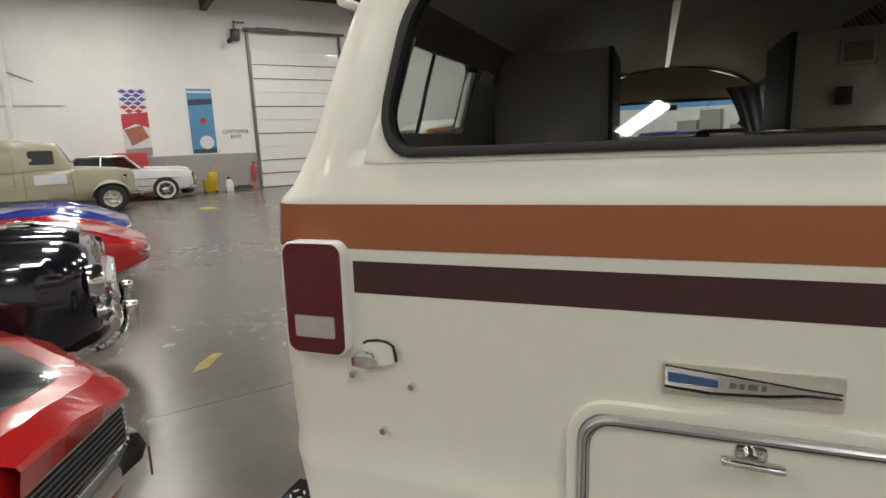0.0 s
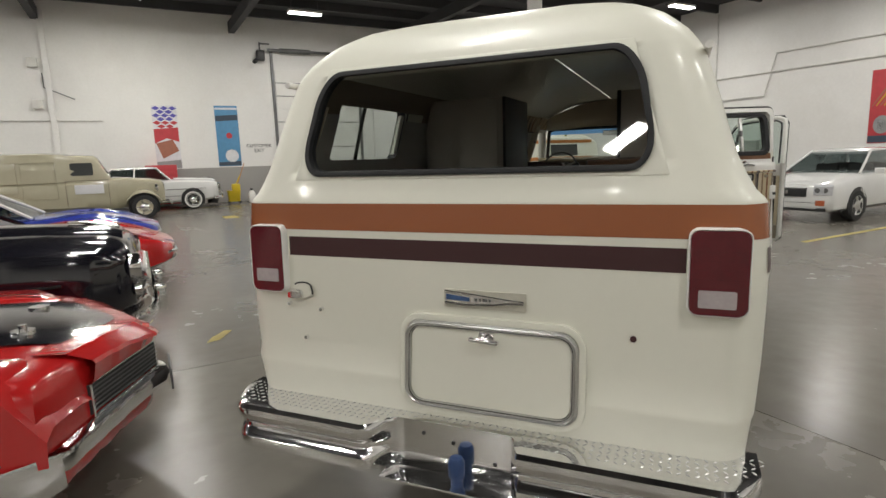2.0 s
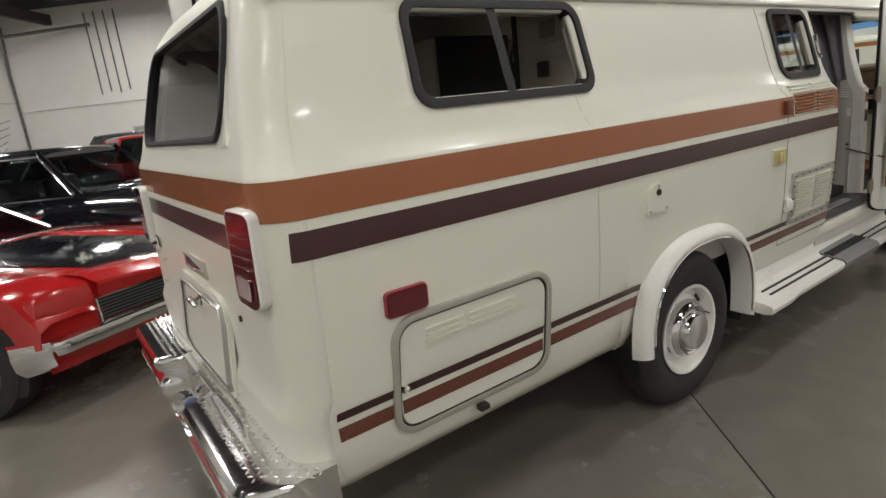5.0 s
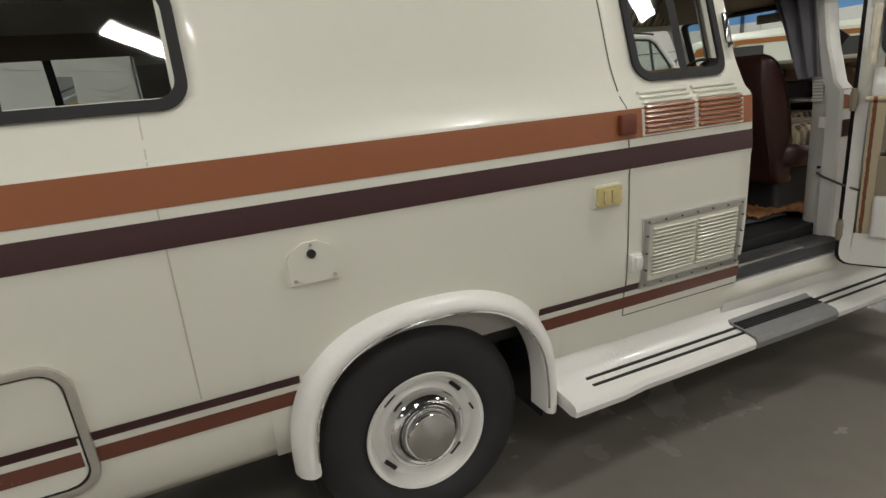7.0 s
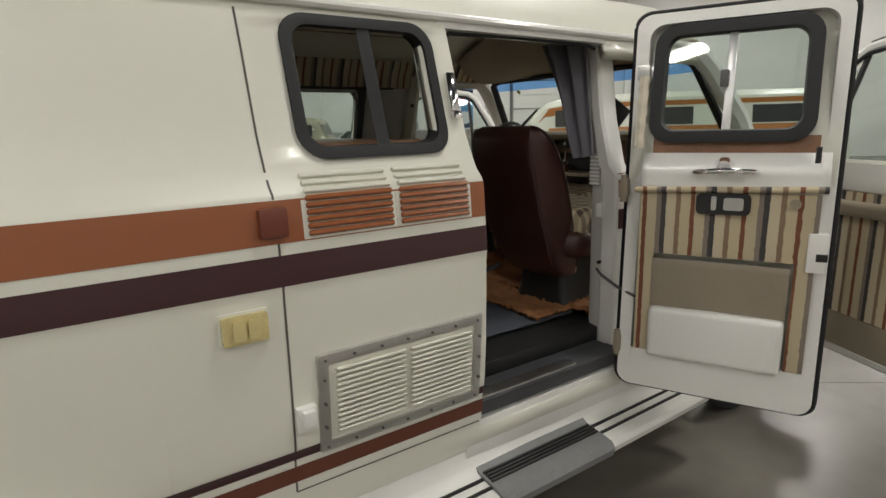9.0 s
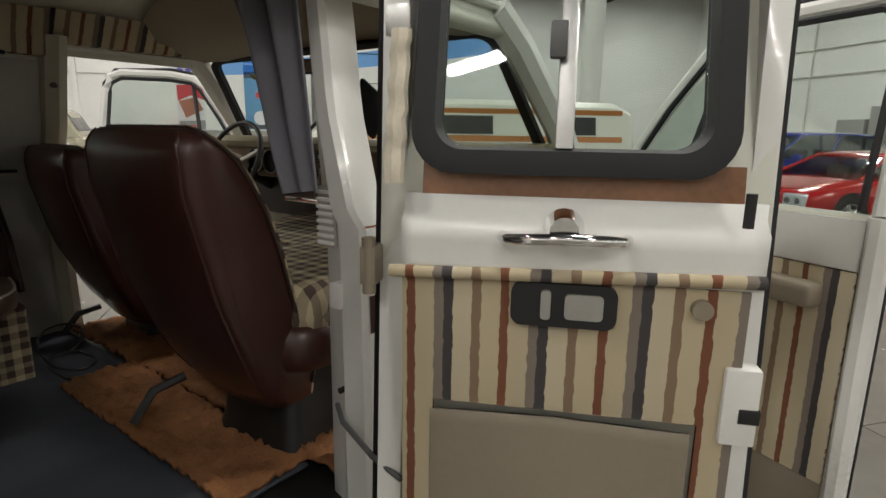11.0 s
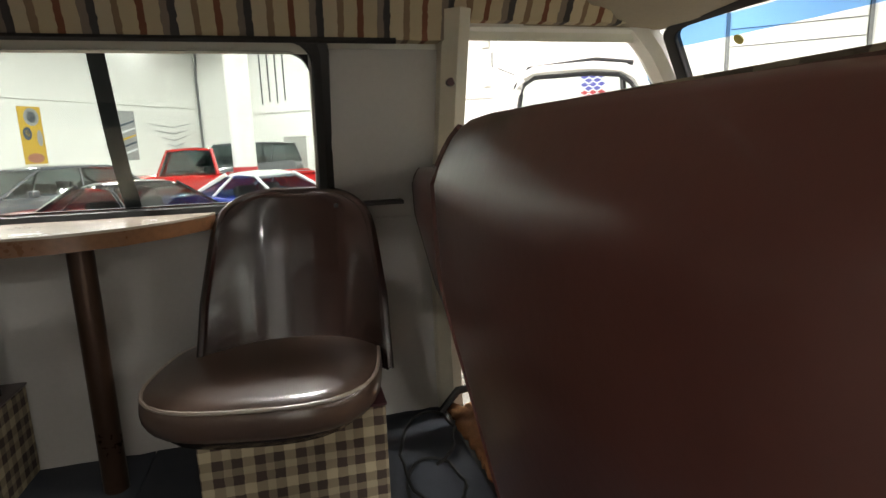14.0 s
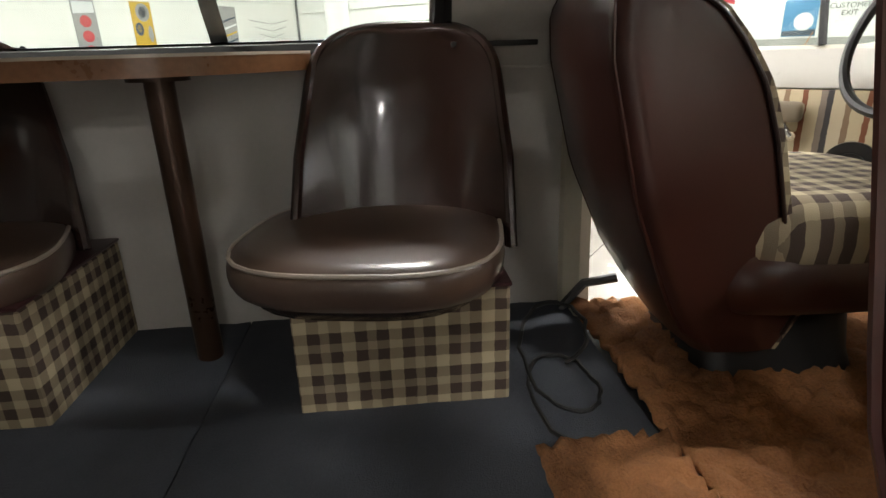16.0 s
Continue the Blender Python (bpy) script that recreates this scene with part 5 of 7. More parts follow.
def swivel_chair(m, label):
    ch = thing("swivel_chair", label, "chair", "chairs by the table", at=m)
    # the chair faces +x; its seat hovers over the box on a turntable
    def pad_ring(k, z, w=0.50, d=0.54, n=40, p=3.0):
        out = []
        for j in range(n):
            t = 2 * math.pi * j / n
            c, q = math.cos(t), math.sin(t)
            r = (abs(c) ** p + abs(q) ** p) ** (-1 / p)
            out.append((0.045 + c * r * k * w / 2, -0.05 + q * r * k * d / 2, z))
        return out

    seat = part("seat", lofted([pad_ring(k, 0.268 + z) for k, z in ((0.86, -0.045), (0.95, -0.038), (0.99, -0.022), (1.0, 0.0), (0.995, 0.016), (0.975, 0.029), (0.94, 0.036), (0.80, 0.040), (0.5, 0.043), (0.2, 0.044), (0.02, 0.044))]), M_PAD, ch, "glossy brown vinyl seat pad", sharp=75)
    part("piping", tube(pad_ring(0.975, 0.299), 0.0045, 6, True), material("pale_piping", (0.42, 0.36, 0.30), 0.4), seat, "pale piping")
    rows, left_edge, right_edge = [], [], []
    for f in [i * 0.05 for i in range(15)] + [0.74, 0.78, 0.82, 0.86, 0.89, 0.92, 0.945, 0.965, 0.98, 0.992, 0.998]:
        z = 0.25 + 0.45 * f
        lean = -0.150 - 0.095 * f
        w = mix([(0, 0.236), (0.4, 0.228), (0.72, 0.208), (1.0, 0.19)], f)
        if f > 0.72:
            w *= (1 - ((f - 0.72) / 0.28) ** 3.2) ** (1 / 3.2)
        row = []
        for side in (1, -1):
            for j in range(21):
                g = side * (-1 + j / 10)
                wrap = 0.15 * (1 - 0.55 * f) * abs(g) ** 2.6 * min(1.0, w / 0.19)
                t = 0.010 + 0.026 * (1 - g ** 6) * min(1.0, w / 0.12)
                row.append((lean + wrap + side * t, w * g, z))
        rows.append(row)
        left_edge.append(((row[0][0] + row[41][0]) / 2, row[0][1], z))
        right_edge.append(((row[20][0] + row[21][0]) / 2, row[20][1], z))
    rows.append([((p[0] + rows[-1][41 - j][0]) / 2 * 0.9 + p[0] * 0.1, p[1] * 0.93, p[2] + 0.005) for j, p in enumerate(rows[-1])])
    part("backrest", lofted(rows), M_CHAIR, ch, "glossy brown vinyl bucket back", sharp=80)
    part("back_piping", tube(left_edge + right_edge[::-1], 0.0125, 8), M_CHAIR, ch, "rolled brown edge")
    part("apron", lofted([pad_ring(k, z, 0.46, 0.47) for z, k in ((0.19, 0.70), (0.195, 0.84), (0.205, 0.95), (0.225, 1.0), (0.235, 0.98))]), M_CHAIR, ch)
    part("turntable", rod((0, 0, 0.245), (0, 0, 0.205), 0.12, 20), M_BLACK, ch)
    return ch


def plaid_box(m, label):
    b = thing("plaid_seat_box", label, "seat box", "plaid covered boxes", at=m)
    part("body", box(-0.20, 0.20, -0.205, 0.205, 0.0, 0.245, 0.006), PLAID, b, "brown and cream plaid cloth")
    part("lid", box(-0.203, 0.203, -0.208, 0.208, 0.245, 0.253, 0.004), M_BROWN, b)
    return b


plaid_box(pose(-0.70, 3.807, 0.715), "plaid cloth covered box under the brown chair")
swivel_chair(pose(-0.70, 3.815, 0.73, 0, 0, -10), "glossy brown vinyl bucket chair by the table")
plaid_box(pose(-0.73, 2.92, 0.715), "plaid cloth covered box behind the table leg")
swivel_chair(pose(-0.73, 2.89, 0.73, 0, 0, 20), "dark brown vinyl bucket chair behind the table")


# front seats
def front_seat(m, label, lift=0.0, deep=1.0, broad=1.0):
    st = thing("front_seat", label, "seat", "front seats", at=m)
    levels = [i * 0.06 for i in range(13)] + [0.75, 0.78, 0.81, 0.84, 0.87, 0.90, 0.925, 0.945, 0.962, 0.977, 0.988, 0.995]
    rows, edge_l, edge_r, pad = [], [], [], []
    for f in levels:
        z = 0.17 + 0.675 * f + lift
        wide = mix([(0, 0.17), (0.2, 0.198), (0.5, 0.214), (0.80, 0.210)], f)
        if f > 0.82:
            wide = 0.210 * (1 - ((f - 0.82) / 0.18) ** 7.0) ** (1 / 7.0)
        wide *= broad
        yb = mix([(0, 0.22), (0.15, 0.15), (0.45, 0.065), (0.8, 0.008), (0.93, 0.004), (1.0, 0.022)], f)
        yf = mix([(0, 0.34), (0.15, 0.345), (0.3, 0.295), (0.49, 0.255), (0.61, 0.235), (0.74, 0.205), (0.84, 0.167), (0.90, 0.138), (0.95, 0.10), (1.0, 0.05)], f)
        yf = yb + (yf - yb) * deep
        c = min(0.04, wide * 0.3)
        ys = yb + (yf - yb) * 0.95
        ring_pts = [(-wide * 0.985, ys), (-wide * 1.02, yb * 0.4 + ys * 0.6)]
        for i in range(7):
            t = radians(15 * i)
            ring_pts.append((-wide + c - c * math.cos(t), yb + 0.04 - 0.04 * math.sin(t)))
        ring_pts += [(-wide * 0.45, yb - 0.010), (0, yb - 0.014), (wide * 0.45, yb - 0.010)]
        ring_pts += [(-x, y) for x, y in reversed(ring_pts[:9])]
        rows.append([(x, y, z) for x, y in ring_pts])
        edge_l.append((-wide - 0.001, ys - 0.004, z))
        edge_r.append((wide + 0.001, ys - 0.004, z))
        k = 0.985
        z += 0.006 * f ** 6
        pad.append([(-wide * k, ys - 0.004, z), (-wide * k, yf, z), (-wide * 0.85, yf + 0.012, z), (-wide * 0.4, yf + 0.016, z), (wide * 0.4, yf + 0.016, z), (wide * 0.85, yf + 0.012, z), (wide * k, yf, z), (wide * k, ys - 0.004, z)])
    part("back_shell", lofted(rows), M_VINYL, st, "maroon brown vinyl seat back", sharp=70)
    part("back_pad", lofted(pad), PLAID, st, "plaid cloth front")
    part("edge_piping", tube(edge_l[1:] + edge_r[:0:-1], 0.004, 8), M_VINYLD, st, "dark piping")
    for s in (-1, 1):
        part("seam_piping", tube([(s * abs(r[6][0]) * 1.005, r[6][1] - 0.001, r[6][2]) for r in rows[1:24]], 0.0035, 6), M_VINYL, st, "stitched piping")
    part("seat_cushion", cushion(0, 0.47, 0.40 + lift, 0.50, 0.50, 0.16, 4.5), PLAIDX, st, "plaid cloth cushion")
    part("seat_valance", cushion(0, 0.45, 0.325 + lift, 0.51, 0.50, 0.13, 5), M_VINYL, st)
    part("pedestal", lofted([[(x * k, 0.42 + y * k, z) for x, y in rounded(0.34, 0.34, 0.05, 4)] for z, k in ((0.0, 1.0), (0.06, 0.9), (0.28 + lift, 0.8))]), M_BLACK, st, "black steel pedestal")
    part("recline_lever", tube([(-0.20, 0.20, 0.17 + lift), (-0.22, 0.12, 0.15 + lift), (-0.22, 0.06, 0.08 + lift)], 0.012, 6), M_BLACK, st)
    return st


front_seat(pose(0.437, 3.957, 0.717, 0, 0, 2), "brown vinyl passenger seat with plaid cloth front", -0.003, 0.97, 0.97)
front_seat(pose(-0.655, 4.155, 0.717, 0, 0, -3), "brown vinyl driver seat with plaid cloth front", -0.075, 1.32, 1.1)

# engine cover, plaid
eng = thing("engine_cover", "plaid cloth covered engine cover between the seats", "engine cover", at=pose(0, 0.2, 0.717))
part("cover", lofted([[(x * w, y, z) for x, z in ((-1, 0.0), (-1.0, h * 0.8), (-0.85, h), (0.85, h), (1.0, h * 0.8), (1, 0.0))] for y, w, h in ((4.36, 0.22, 0.38), (4.40, 0.24, 0.46), (4.75, 0.29, 0.485), (4.97, 0.30, 0.485))]), PLAIDX, eng)

# dashboard
dash = thing("dashboard", "brown dashboard with round black gauges", "dashboard", at=pose(0, 0, 0))
M_DASH = material("brown_dash", (0.16, 0.10, 0.06), 0.5, scale=6, vary=0.15, bump=0.2)
part("dash_top", lofted([[(x, 4.955, 1.475), (x, 4.95, 1.498), (x, 4.975, 1.518), (x, 5.06, 1.522), (x, 5.18, 1.50), (x, 5.18, 1.46), (x, 5.0, 1.46)] for x in (-0.88, -0.5, 0, 0.5, 0.88)]), material("olive_dash_top", (0.24, 0.20, 0.12), 0.6, scale=6, vary=0.1, bump=0.2), dash, "olive padded top")
part("dash_face", box(-0.87, 0.24, 5.0, 5.17, 1.385, 1.477, 0.012), M_DASH, dash, "brown instrument fascia")
part("dash_face", box(0.245, 0.87, 4.985, 5.17, 1.325, 1.477, 0.012), material("olive_dash_face", (0.21, 0.17, 0.10), 0.55, scale=6, vary=0.1, bump=0.2), dash, "olive passenger fascia")
part("dash_lower", box(-0.87, 0.87, 5.06, 5.17, 1.16, 1.40, 0.015), M_BLACK, dash)
part("cluster_pod", moved(box(-0.16, 0.16, -0.03, 0.03, -0.075, 0.06, 0.03, 3), pose(-0.47, 5.0, 1.415)), M_DASH, dash, "brown gauge housing")
part("parcel_ledge", box(-0.30, 0.85, 4.93, 5.08, 1.262, 1.278, 0.006), M_WOOD, dash, "worn brown ledge")
part("chrome_line", box(-0.31, 0.86, 4.922, 4.931, 1.255, 1.275, 0.003), M_CHROME, dash)
part("lower_tray", box(0.10, 0.85, 4.95, 5.10, 1.14, 1.165, 0.008), M_DASH, dash)
for x, z, r in ((-0.545, 1.415, 0.052), (-0.432, 1.415, 0.054), (-0.33, 1.448, 0.034), (-0.255, 1.448, 0.034)):
    g = part("gauge", lathe([(r, 0.0), (r, -0.02), (r * 0.9, -0.03), (r * 0.82, -0.012), (0.0, -0.010)], 28, "y"), M_BLACK, dash, "round black gauge")
    g.location = (x, 4.975 if r > 0.05 else 4.998, z)
    part("gauge_needle", box(-0.002, 0.002, -0.0125, -0.011, 0.0, r * 0.7, 0.0), M_LENSW, g)
    part("gauge_rim", lathe([(r * 0.9, -0.028), (r * 0.97, -0.031), (r, -0.024)], 28, "y"), M_ALLOY, g)
rad = part("radio", box(-0.142, 0.03, 4.985, 5.01, 1.415, 1.475, 0.006), M_BLACK, dash, "black radio")
part("radio_dial", box(-0.105, -0.01, 4.98, 4.986, 1.435, 1.458, 0.002), M_ALLOY, rad)
for x in (-0.128, 0.016):
    part("radio_knob", rod((x, 4.988, 1.445), (x, 4.965, 1.445), 0.010, 12), M_ALLOY, rad)
for i in range(5):
    part("fascia_slot", box(-0.215, -0.155, 4.992, 4.999, 1.418 + i * 0.011, 1.423 + i * 0.011, 0.001), M_BLACK, dash)
part("glove_box", box(0.29, 0.82, 4.974, 4.99, 1.335, 1.462, 0.008), M_DASH, dash)
part("glove_knob", rod((0.484, 4.976, 1.43), (0.484, 4.955, 1.43), 0.014, 12), M_CHROME, dash)
sh = part("shift_lever", join(rod((-0.14, 5.08, 1.30), (-0.12, 4.95, 1.31), 0.012, 10), rod((-0.125, 4.96, 1.285), (-0.095, 4.93, 1.335), 0.026, 14), rod((-0.09, 4.93, 1.34), (-0.075, 4.92, 1.40), 0.008, 8)), M_CHROME, dash, "chrome knob")

wheel_s = thing("steering_wheel", "thin black steering wheel on its column", "steering wheel", at=look((-0.60, 4.86, 1.405), (-0.60, 5.2, 1.235)))
part("rim", tube([(0.195 * math.cos(t), 0.195 * math.sin(t), 0) for t in np.linspace(0, 2 * math.pi, 49)[:-1]], 0.011, 8, True), M_BLACK, wheel_s)
for a in (20, 160, 270):
    part("spoke", rod((0, 0, -0.02), (0.19 * math.cos(radians(a)), 0.19 * math.sin(radians(a)), 0), 0.011, 8), M_ALLOY, wheel_s)
part("hub", rod((0, 0, 0.0), (0, 0, -0.06), 0.05, 18), M_TAN, wheel_s)
part("column", rod((0, 0, -0.04), (0, 0, -0.45), 0.03, 12), M_BLACK, wheel_s)

mir = thing("rear_view_mirror", "rear view mirror with a thin dark frame", "mirror", at=look((0.0, 4.88, 1.787), (0.2, 3.0, 1.75)))
part("mirror_shell", box(-0.11, 0.11, -0.028, 0.028, -0.0, 0.015, 0.008), M_BLACK, mir)
part("mirror_glass", box(-0.103, 0.103, -0.022, 0.022, -0.003, -0.001, 0.0), M_CHROME, mir)
part("mirror_stalk", rod((0, 0.0, 0.012), (0, 0.06, 0.05), 0.006, 8), M_STEEL, mir)

part("sun_visor", moved(box(-0.07, 0.045, -0.006, 0.006, -0.05, 0.05, 0.005, 2), pose(0.665, 4.45, 1.60, 0, 38, 12)), M_BLACK, van, "dark folded sun visor")

# round window sticker, plain
stick = part("sticker", rod(screen(-0.60, 0.80, -0.004), screen(-0.60, 0.80, -0.007), 0.014, 18), material("olive_sticker", (0.35, 0.32, 0.05), 0.5), None)
tagged(stick, "small round yellow sticker on the windscreen", "sticker")
stick.parent = van
del stick["category"]


# grey curtain tied back by the door pillar
def curtain():
    rows = []
    for i in range(25):
        f = i / 24
        z = 1.90 - 0.465 * f
        x0, x1 = 0.445 + 0.225 * f + 0.012 * math.sin(f * 5), 0.70 + 0.078 * f
        row = []
        for j in range(49):
            g = j / 48
            wave = math.sin(g * 17 + f * 1.1) * (0.022 + 0.012 * math.sin(g * 5 + f))
            row.append((x0 + (x1 - x0) * g, 4.205 + wave * (1 - 0.3 * f) - 0.02 * f, z - 0.015 * (1 - g) * f))
        rows.append(row)
    return lofted(rows, closed=False, caps=False)


cur = part("curtain", curtain(), M_CURTAIN, None, sharp=0)
solid(cur, 0.004, 0)
tagged(cur, "grey cloth curtain hanging behind the door pillar", "curtain")
lat = thing("pillar_grille", "white lattice vent beside the passenger seat", "vent", at=pose(0.728, 4.215, 1.375))
part("panel", box(0.0, 0.052, 0.0, 0.01, -0.065, 0.065, 0.004), M_LINING, lat)
for i in range(8):
    part("slat", box(0.002, 0.05, -0.006, 0.002, -0.06 + i * 0.0155, -0.052 + i * 0.0155, 0.002), M_WHITE, lat)

# loose cable on the floor beside the box
rnd = random.Random(3)
pts = []
for i in range(60):
    t = i / 59
    a = t * 4 * math.pi
    pts.append((-0.66 + 0.13 * math.cos(a) + 0.22 * t, 4.13 + 0.07 * math.sin(a) - 0.02 * t + 0.01 * rnd.random(), 0.725 + 0.10 * max(0, math.sin(a * 0.5 + 0.4)) * (1 - t) + 0.006))
cb = part("cable", tube(pts, 0.0045, 6), M_BLACK, None)
tagged(cb, "loose thin black cable looped on the carpet", "cable")


# ---- parked vehicles ----
def paint(name, color, rough=0.18):
    return material(name, color, rough, scale=3, vary=0.05, coat=0.8, rough_vary=0.04)


P_RED = paint("red_car_paint", (0.42, 0.012, 0.012))
P_BLACK = paint("black_car_paint", (0.008, 0.008, 0.012), 0.12)
P_BLUE = paint("blue_car_paint", (0.03, 0.05, 0.30))
P_WHITE = paint("white_car_paint", (0.72, 0.72, 0.70))
P_TRUCK = paint("cream_truck_paint", (0.42, 0.39, 0.28), 0.25)
P_GREY = paint("grey_car_paint", (0.06, 0.065, 0.075), 0.2)
M_CARGLASS = glass_material("car_glass", (0.35, 0.40, 0.40))
P_GLASS = material("dark_cab_glass", (0.03, 0.035, 0.035), 0.06, scale=4, vary=0.1, coat=0.5)
M_LAMP = material("headlamp_glass", (0.55, 0.56, 0.58), 0.08, scale=30, vary=0.1, coat=0.8)
M_CABIN = material("dark_cabin", (0.03, 0.028, 0.026), 0.7)


class Shape:
    """The lower body of a car: nose at x = 0, tail at x = -long; widths, tops and sills along it."""

    def __init__(self, long, width, top, sill, crown=0.03, shoulder=0.9):
        self.long, self.width, self.top, self.sill, self.crown, self.shoulder = long, width, top, sill, crown, shoulder

    def w(self, x):
        return mix(self.width, -x)

    def t(self, x):
        return mix(self.top, -x)

    def s(self, x):
        return mix(self.sill, -x)

    def section(self, x):
        w, t, s = self.w(x), self.t(x), self.s(x)
        h = t - s
        half_row = [(0.86, 0.0), (0.97, 0.10), (1.0, 0.35), (1.0, 0.62), (0.985, 0.82), (0.95, 0.93), (self.shoulder, 0.985)]
        right_side = [(x, -w * a, s + h * b) for a, b in half_row]
        mid = [(x, -w * 0.5, t + self.crown * 0.75), (x, 0, t + self.crown), (x, w * 0.5, t + self.crown * 0.75)]
        return right_side + mid + [(p[0], -p[1], p[2]) for p in reversed(right_side)]

    def nose(self, y):
        """How far back the front lies at y."""
        x = 0.0
        while self.w(x) < abs(y) and x > -0.9:
            x -= 0.01
        return x

    def over(self, x, y, d=0.003):
        """A point on the upper face."""
        w = self.w(x)
        f = min(1, abs(y) / w)
        z = self.t(x) + self.crown * (1 - f * f * 0.95)
        return (x, y, z + d)

    def body(self):
        lines = with_lines(sorted({-a for a, _ in self.width + self.top} | {0.0, -self.long}), 0.12)
        return lofted([self.section(x) for x in reversed(lines)])


def car_wheel(parent, x, y, r, side, rim_mat, hub_mat, white_wall=False, width=0.2):
    w = part("wheel", lathe([(r * 0.6, -width), (r * 0.9, -width), (r, -width * 0.8), (r, -width * 0.2), (r * 0.93, 0.0), (r * 0.8, 0.008), (r * 0.62, 0.0)], 36, "y"), M_TYRE, parent, "black tyre")
    w.matrix_basis = pose(x, side * y, r, 0, 0, 0 if side > 0 else 180)
    part("rim", lathe([(r * 0.64, -0.01), (r * 0.62, 0.004), (r * 0.55, -0.02), (r * 0.42, -0.035), (0.0, -0.03)], 32, "y"), rim_mat, w)
    part("hubcap", lathe([(r * 0.36, -0.03), (r * 0.34, -0.005), (r * 0.2, 0.012), (0.0, 0.016)], 28, "y"), hub_mat, w)
    for k in range(5):
        a = 2 * math.pi * k / 5
        part("spoke", rod((r * 0.3 * math.cos(a), -0.008, r * 0.3 * math.sin(a)), (r * 0.6 * math.cos(a), -0.008, r * 0.6 * math.sin(a)), r * 0.08, 6), hub_mat, w)
    if white_wall:
        part("white_wall", lathe([(r * 0.68, 0.004), (r * 0.76, 0.0105), (r * 0.84, 0.006)], 36, "y"), M_WHITE, w)
    return w


def arch_disc(parent, x, y, r, side):
    pts = [(x + r * math.cos(radians(a)), side * (y + 0.004), r * 0.93 + r * math.sin(radians(a))) for a in range(-30, 211, 10)]
    inner = [(p[0], side * (y - 0.02), p[2]) for p in pts]
    n = len(pts)
    part("wheel_arch", (pts + inner, [tuple(range(n))] + [(i, i + 1, n + i + 1, n + i) for i in range(n - 1)]), M_BLACK, parent, smooth=False)


def greenhouse(parent, xa, xb, xc, xd, wb, wr, zb, zr, roof_mat, posts=(0.5,), glass=M_CARGLASS, crown=0.04):
    """Glass, roof and posts: windscreen foot and head, rear window head and foot."""
    rr = []
    for x, k, dz in ((xb + 0.03, 0.96, -0.03), (xb - 0.04, 1.0, 0.0), (xb + (xc - xb) * 0.35, 1.02, crown * 0.6), (xb + (xc - xb) * 0.65, 1.02, crown * 0.6), (xc + 0.04, 1.0, 0.0), (xc - 0.03, 0.95, -0.035)):
        w = wr * k
        rr.append([(x, -w, zr + dz - 0.035), (x, -w * 0.97, zr + dz - 0.005), (x, -w * 0.8, zr + dz + 0.018), (x, 0, zr + dz + 0.03), (x, w * 0.8, zr + dz + 0.018), (x, w * 0.97, zr + dz - 0.005), (x, w, zr + dz - 0.035), (x, w * 0.9, zr + dz - 0.05), (x, -w * 0.9, zr + dz - 0.05)])
    part("roof", lofted(rr), roof_mat, parent)
    quads = [("windscreen", [(xa, -wb * 0.93, zb), (xa, wb * 0.93, zb), (xb, wr * 0.95, zr - 0.02), (xb, -wr * 0.95, zr - 0.02)]), ("rear_glass", [(xd, -wb * 0.92, zb), (xd, wb * 0.92, zb), (xc, wr * 0.95, zr - 0.02), (xc, -wr * 0.95, zr - 0.02)])]
    for s in (-1, 1):
        quads.append(("side_glass", [(xa - 0.05, s * wb, zb), (xd + 0.05, s * wb, zb), (xc, s * wr, zr - 0.03), (xb, s * wr, zr - 0.03)]))
    for nm, q in quads:
        g = part(nm, (q, [(0, 1, 2, 3)]), glass, parent, smooth=False)
        g.visible_shadow = False
    for s in (-1, 1):
        part("pillar", tube([(xa, s * wb * 0.97, zb), ((xa + xb) / 2, s * (wb + wr) * 0.487, (zb + zr) / 2), (xb, s * wr * 0.97, zr)], 0.025, 6), roof_mat, parent)
        part("pillar", tube([(xd, s * wb * 0.97, zb), ((xd + xc) / 2, s * (wb + wr) * 0.487, (zb + zr) / 2), (xc, s * wr * 0.97, zr)], 0.04, 6), roof_mat, parent)
        for f in posts:
            part("pillar", tube([(xa + (xd - xa) * f, s * wb * 1.0, zb), (xb + (xc - xb) * f, s * wr * 1.0, zr - 0.02)], 0.022, 6), roof_mat, parent)
    part("cabin", box(xd + 0.15, xa - 0.3, -wb * 0.8, wb * 0.8, zb - 0.12, zb - 0.02, 0.02), M_CABIN, parent)
    for x in (xa - 0.95, xa - 1.75):
        if x > xd + 0.25:
            for y in (-wb * 0.42, wb * 0.42):
                part("cabin_seat", moved(box(-0.07, 0.07, -0.23, 0.23, 0, 0.33, 0.05, 3), pose(x, y, zb - 0.15, 0, -12, 0)), M_CABIN, parent)


def front_bar(shape, z0, z1, w, out, mat, parent, name, label="", y_from=None):
    """A bar that follows the plan of the nose."""
    ys = with_lines([-w, w] if y_from is None else [y_from, w], 0.06)
    return part(name, lofted([[(shape.nose(y) + a, y, z) for a, z in ((out - 0.06, z0), (out - 0.015, z0 + 0.01), (out, (z0 + z1) / 2), (out - 0.015, z1 - 0.01), (out - 0.06, z1))] for y in ys]), mat, parent, label)


def side_line(shape, z, x0, x1, mat, parent, name="side_trim"):
    for s in (-1, 1):
        part(name, tube([(x, s * (shape.w(x) + 0.004), z) for x in with_lines([x1, x0], 0.15)], 0.012, 6), mat, parent)


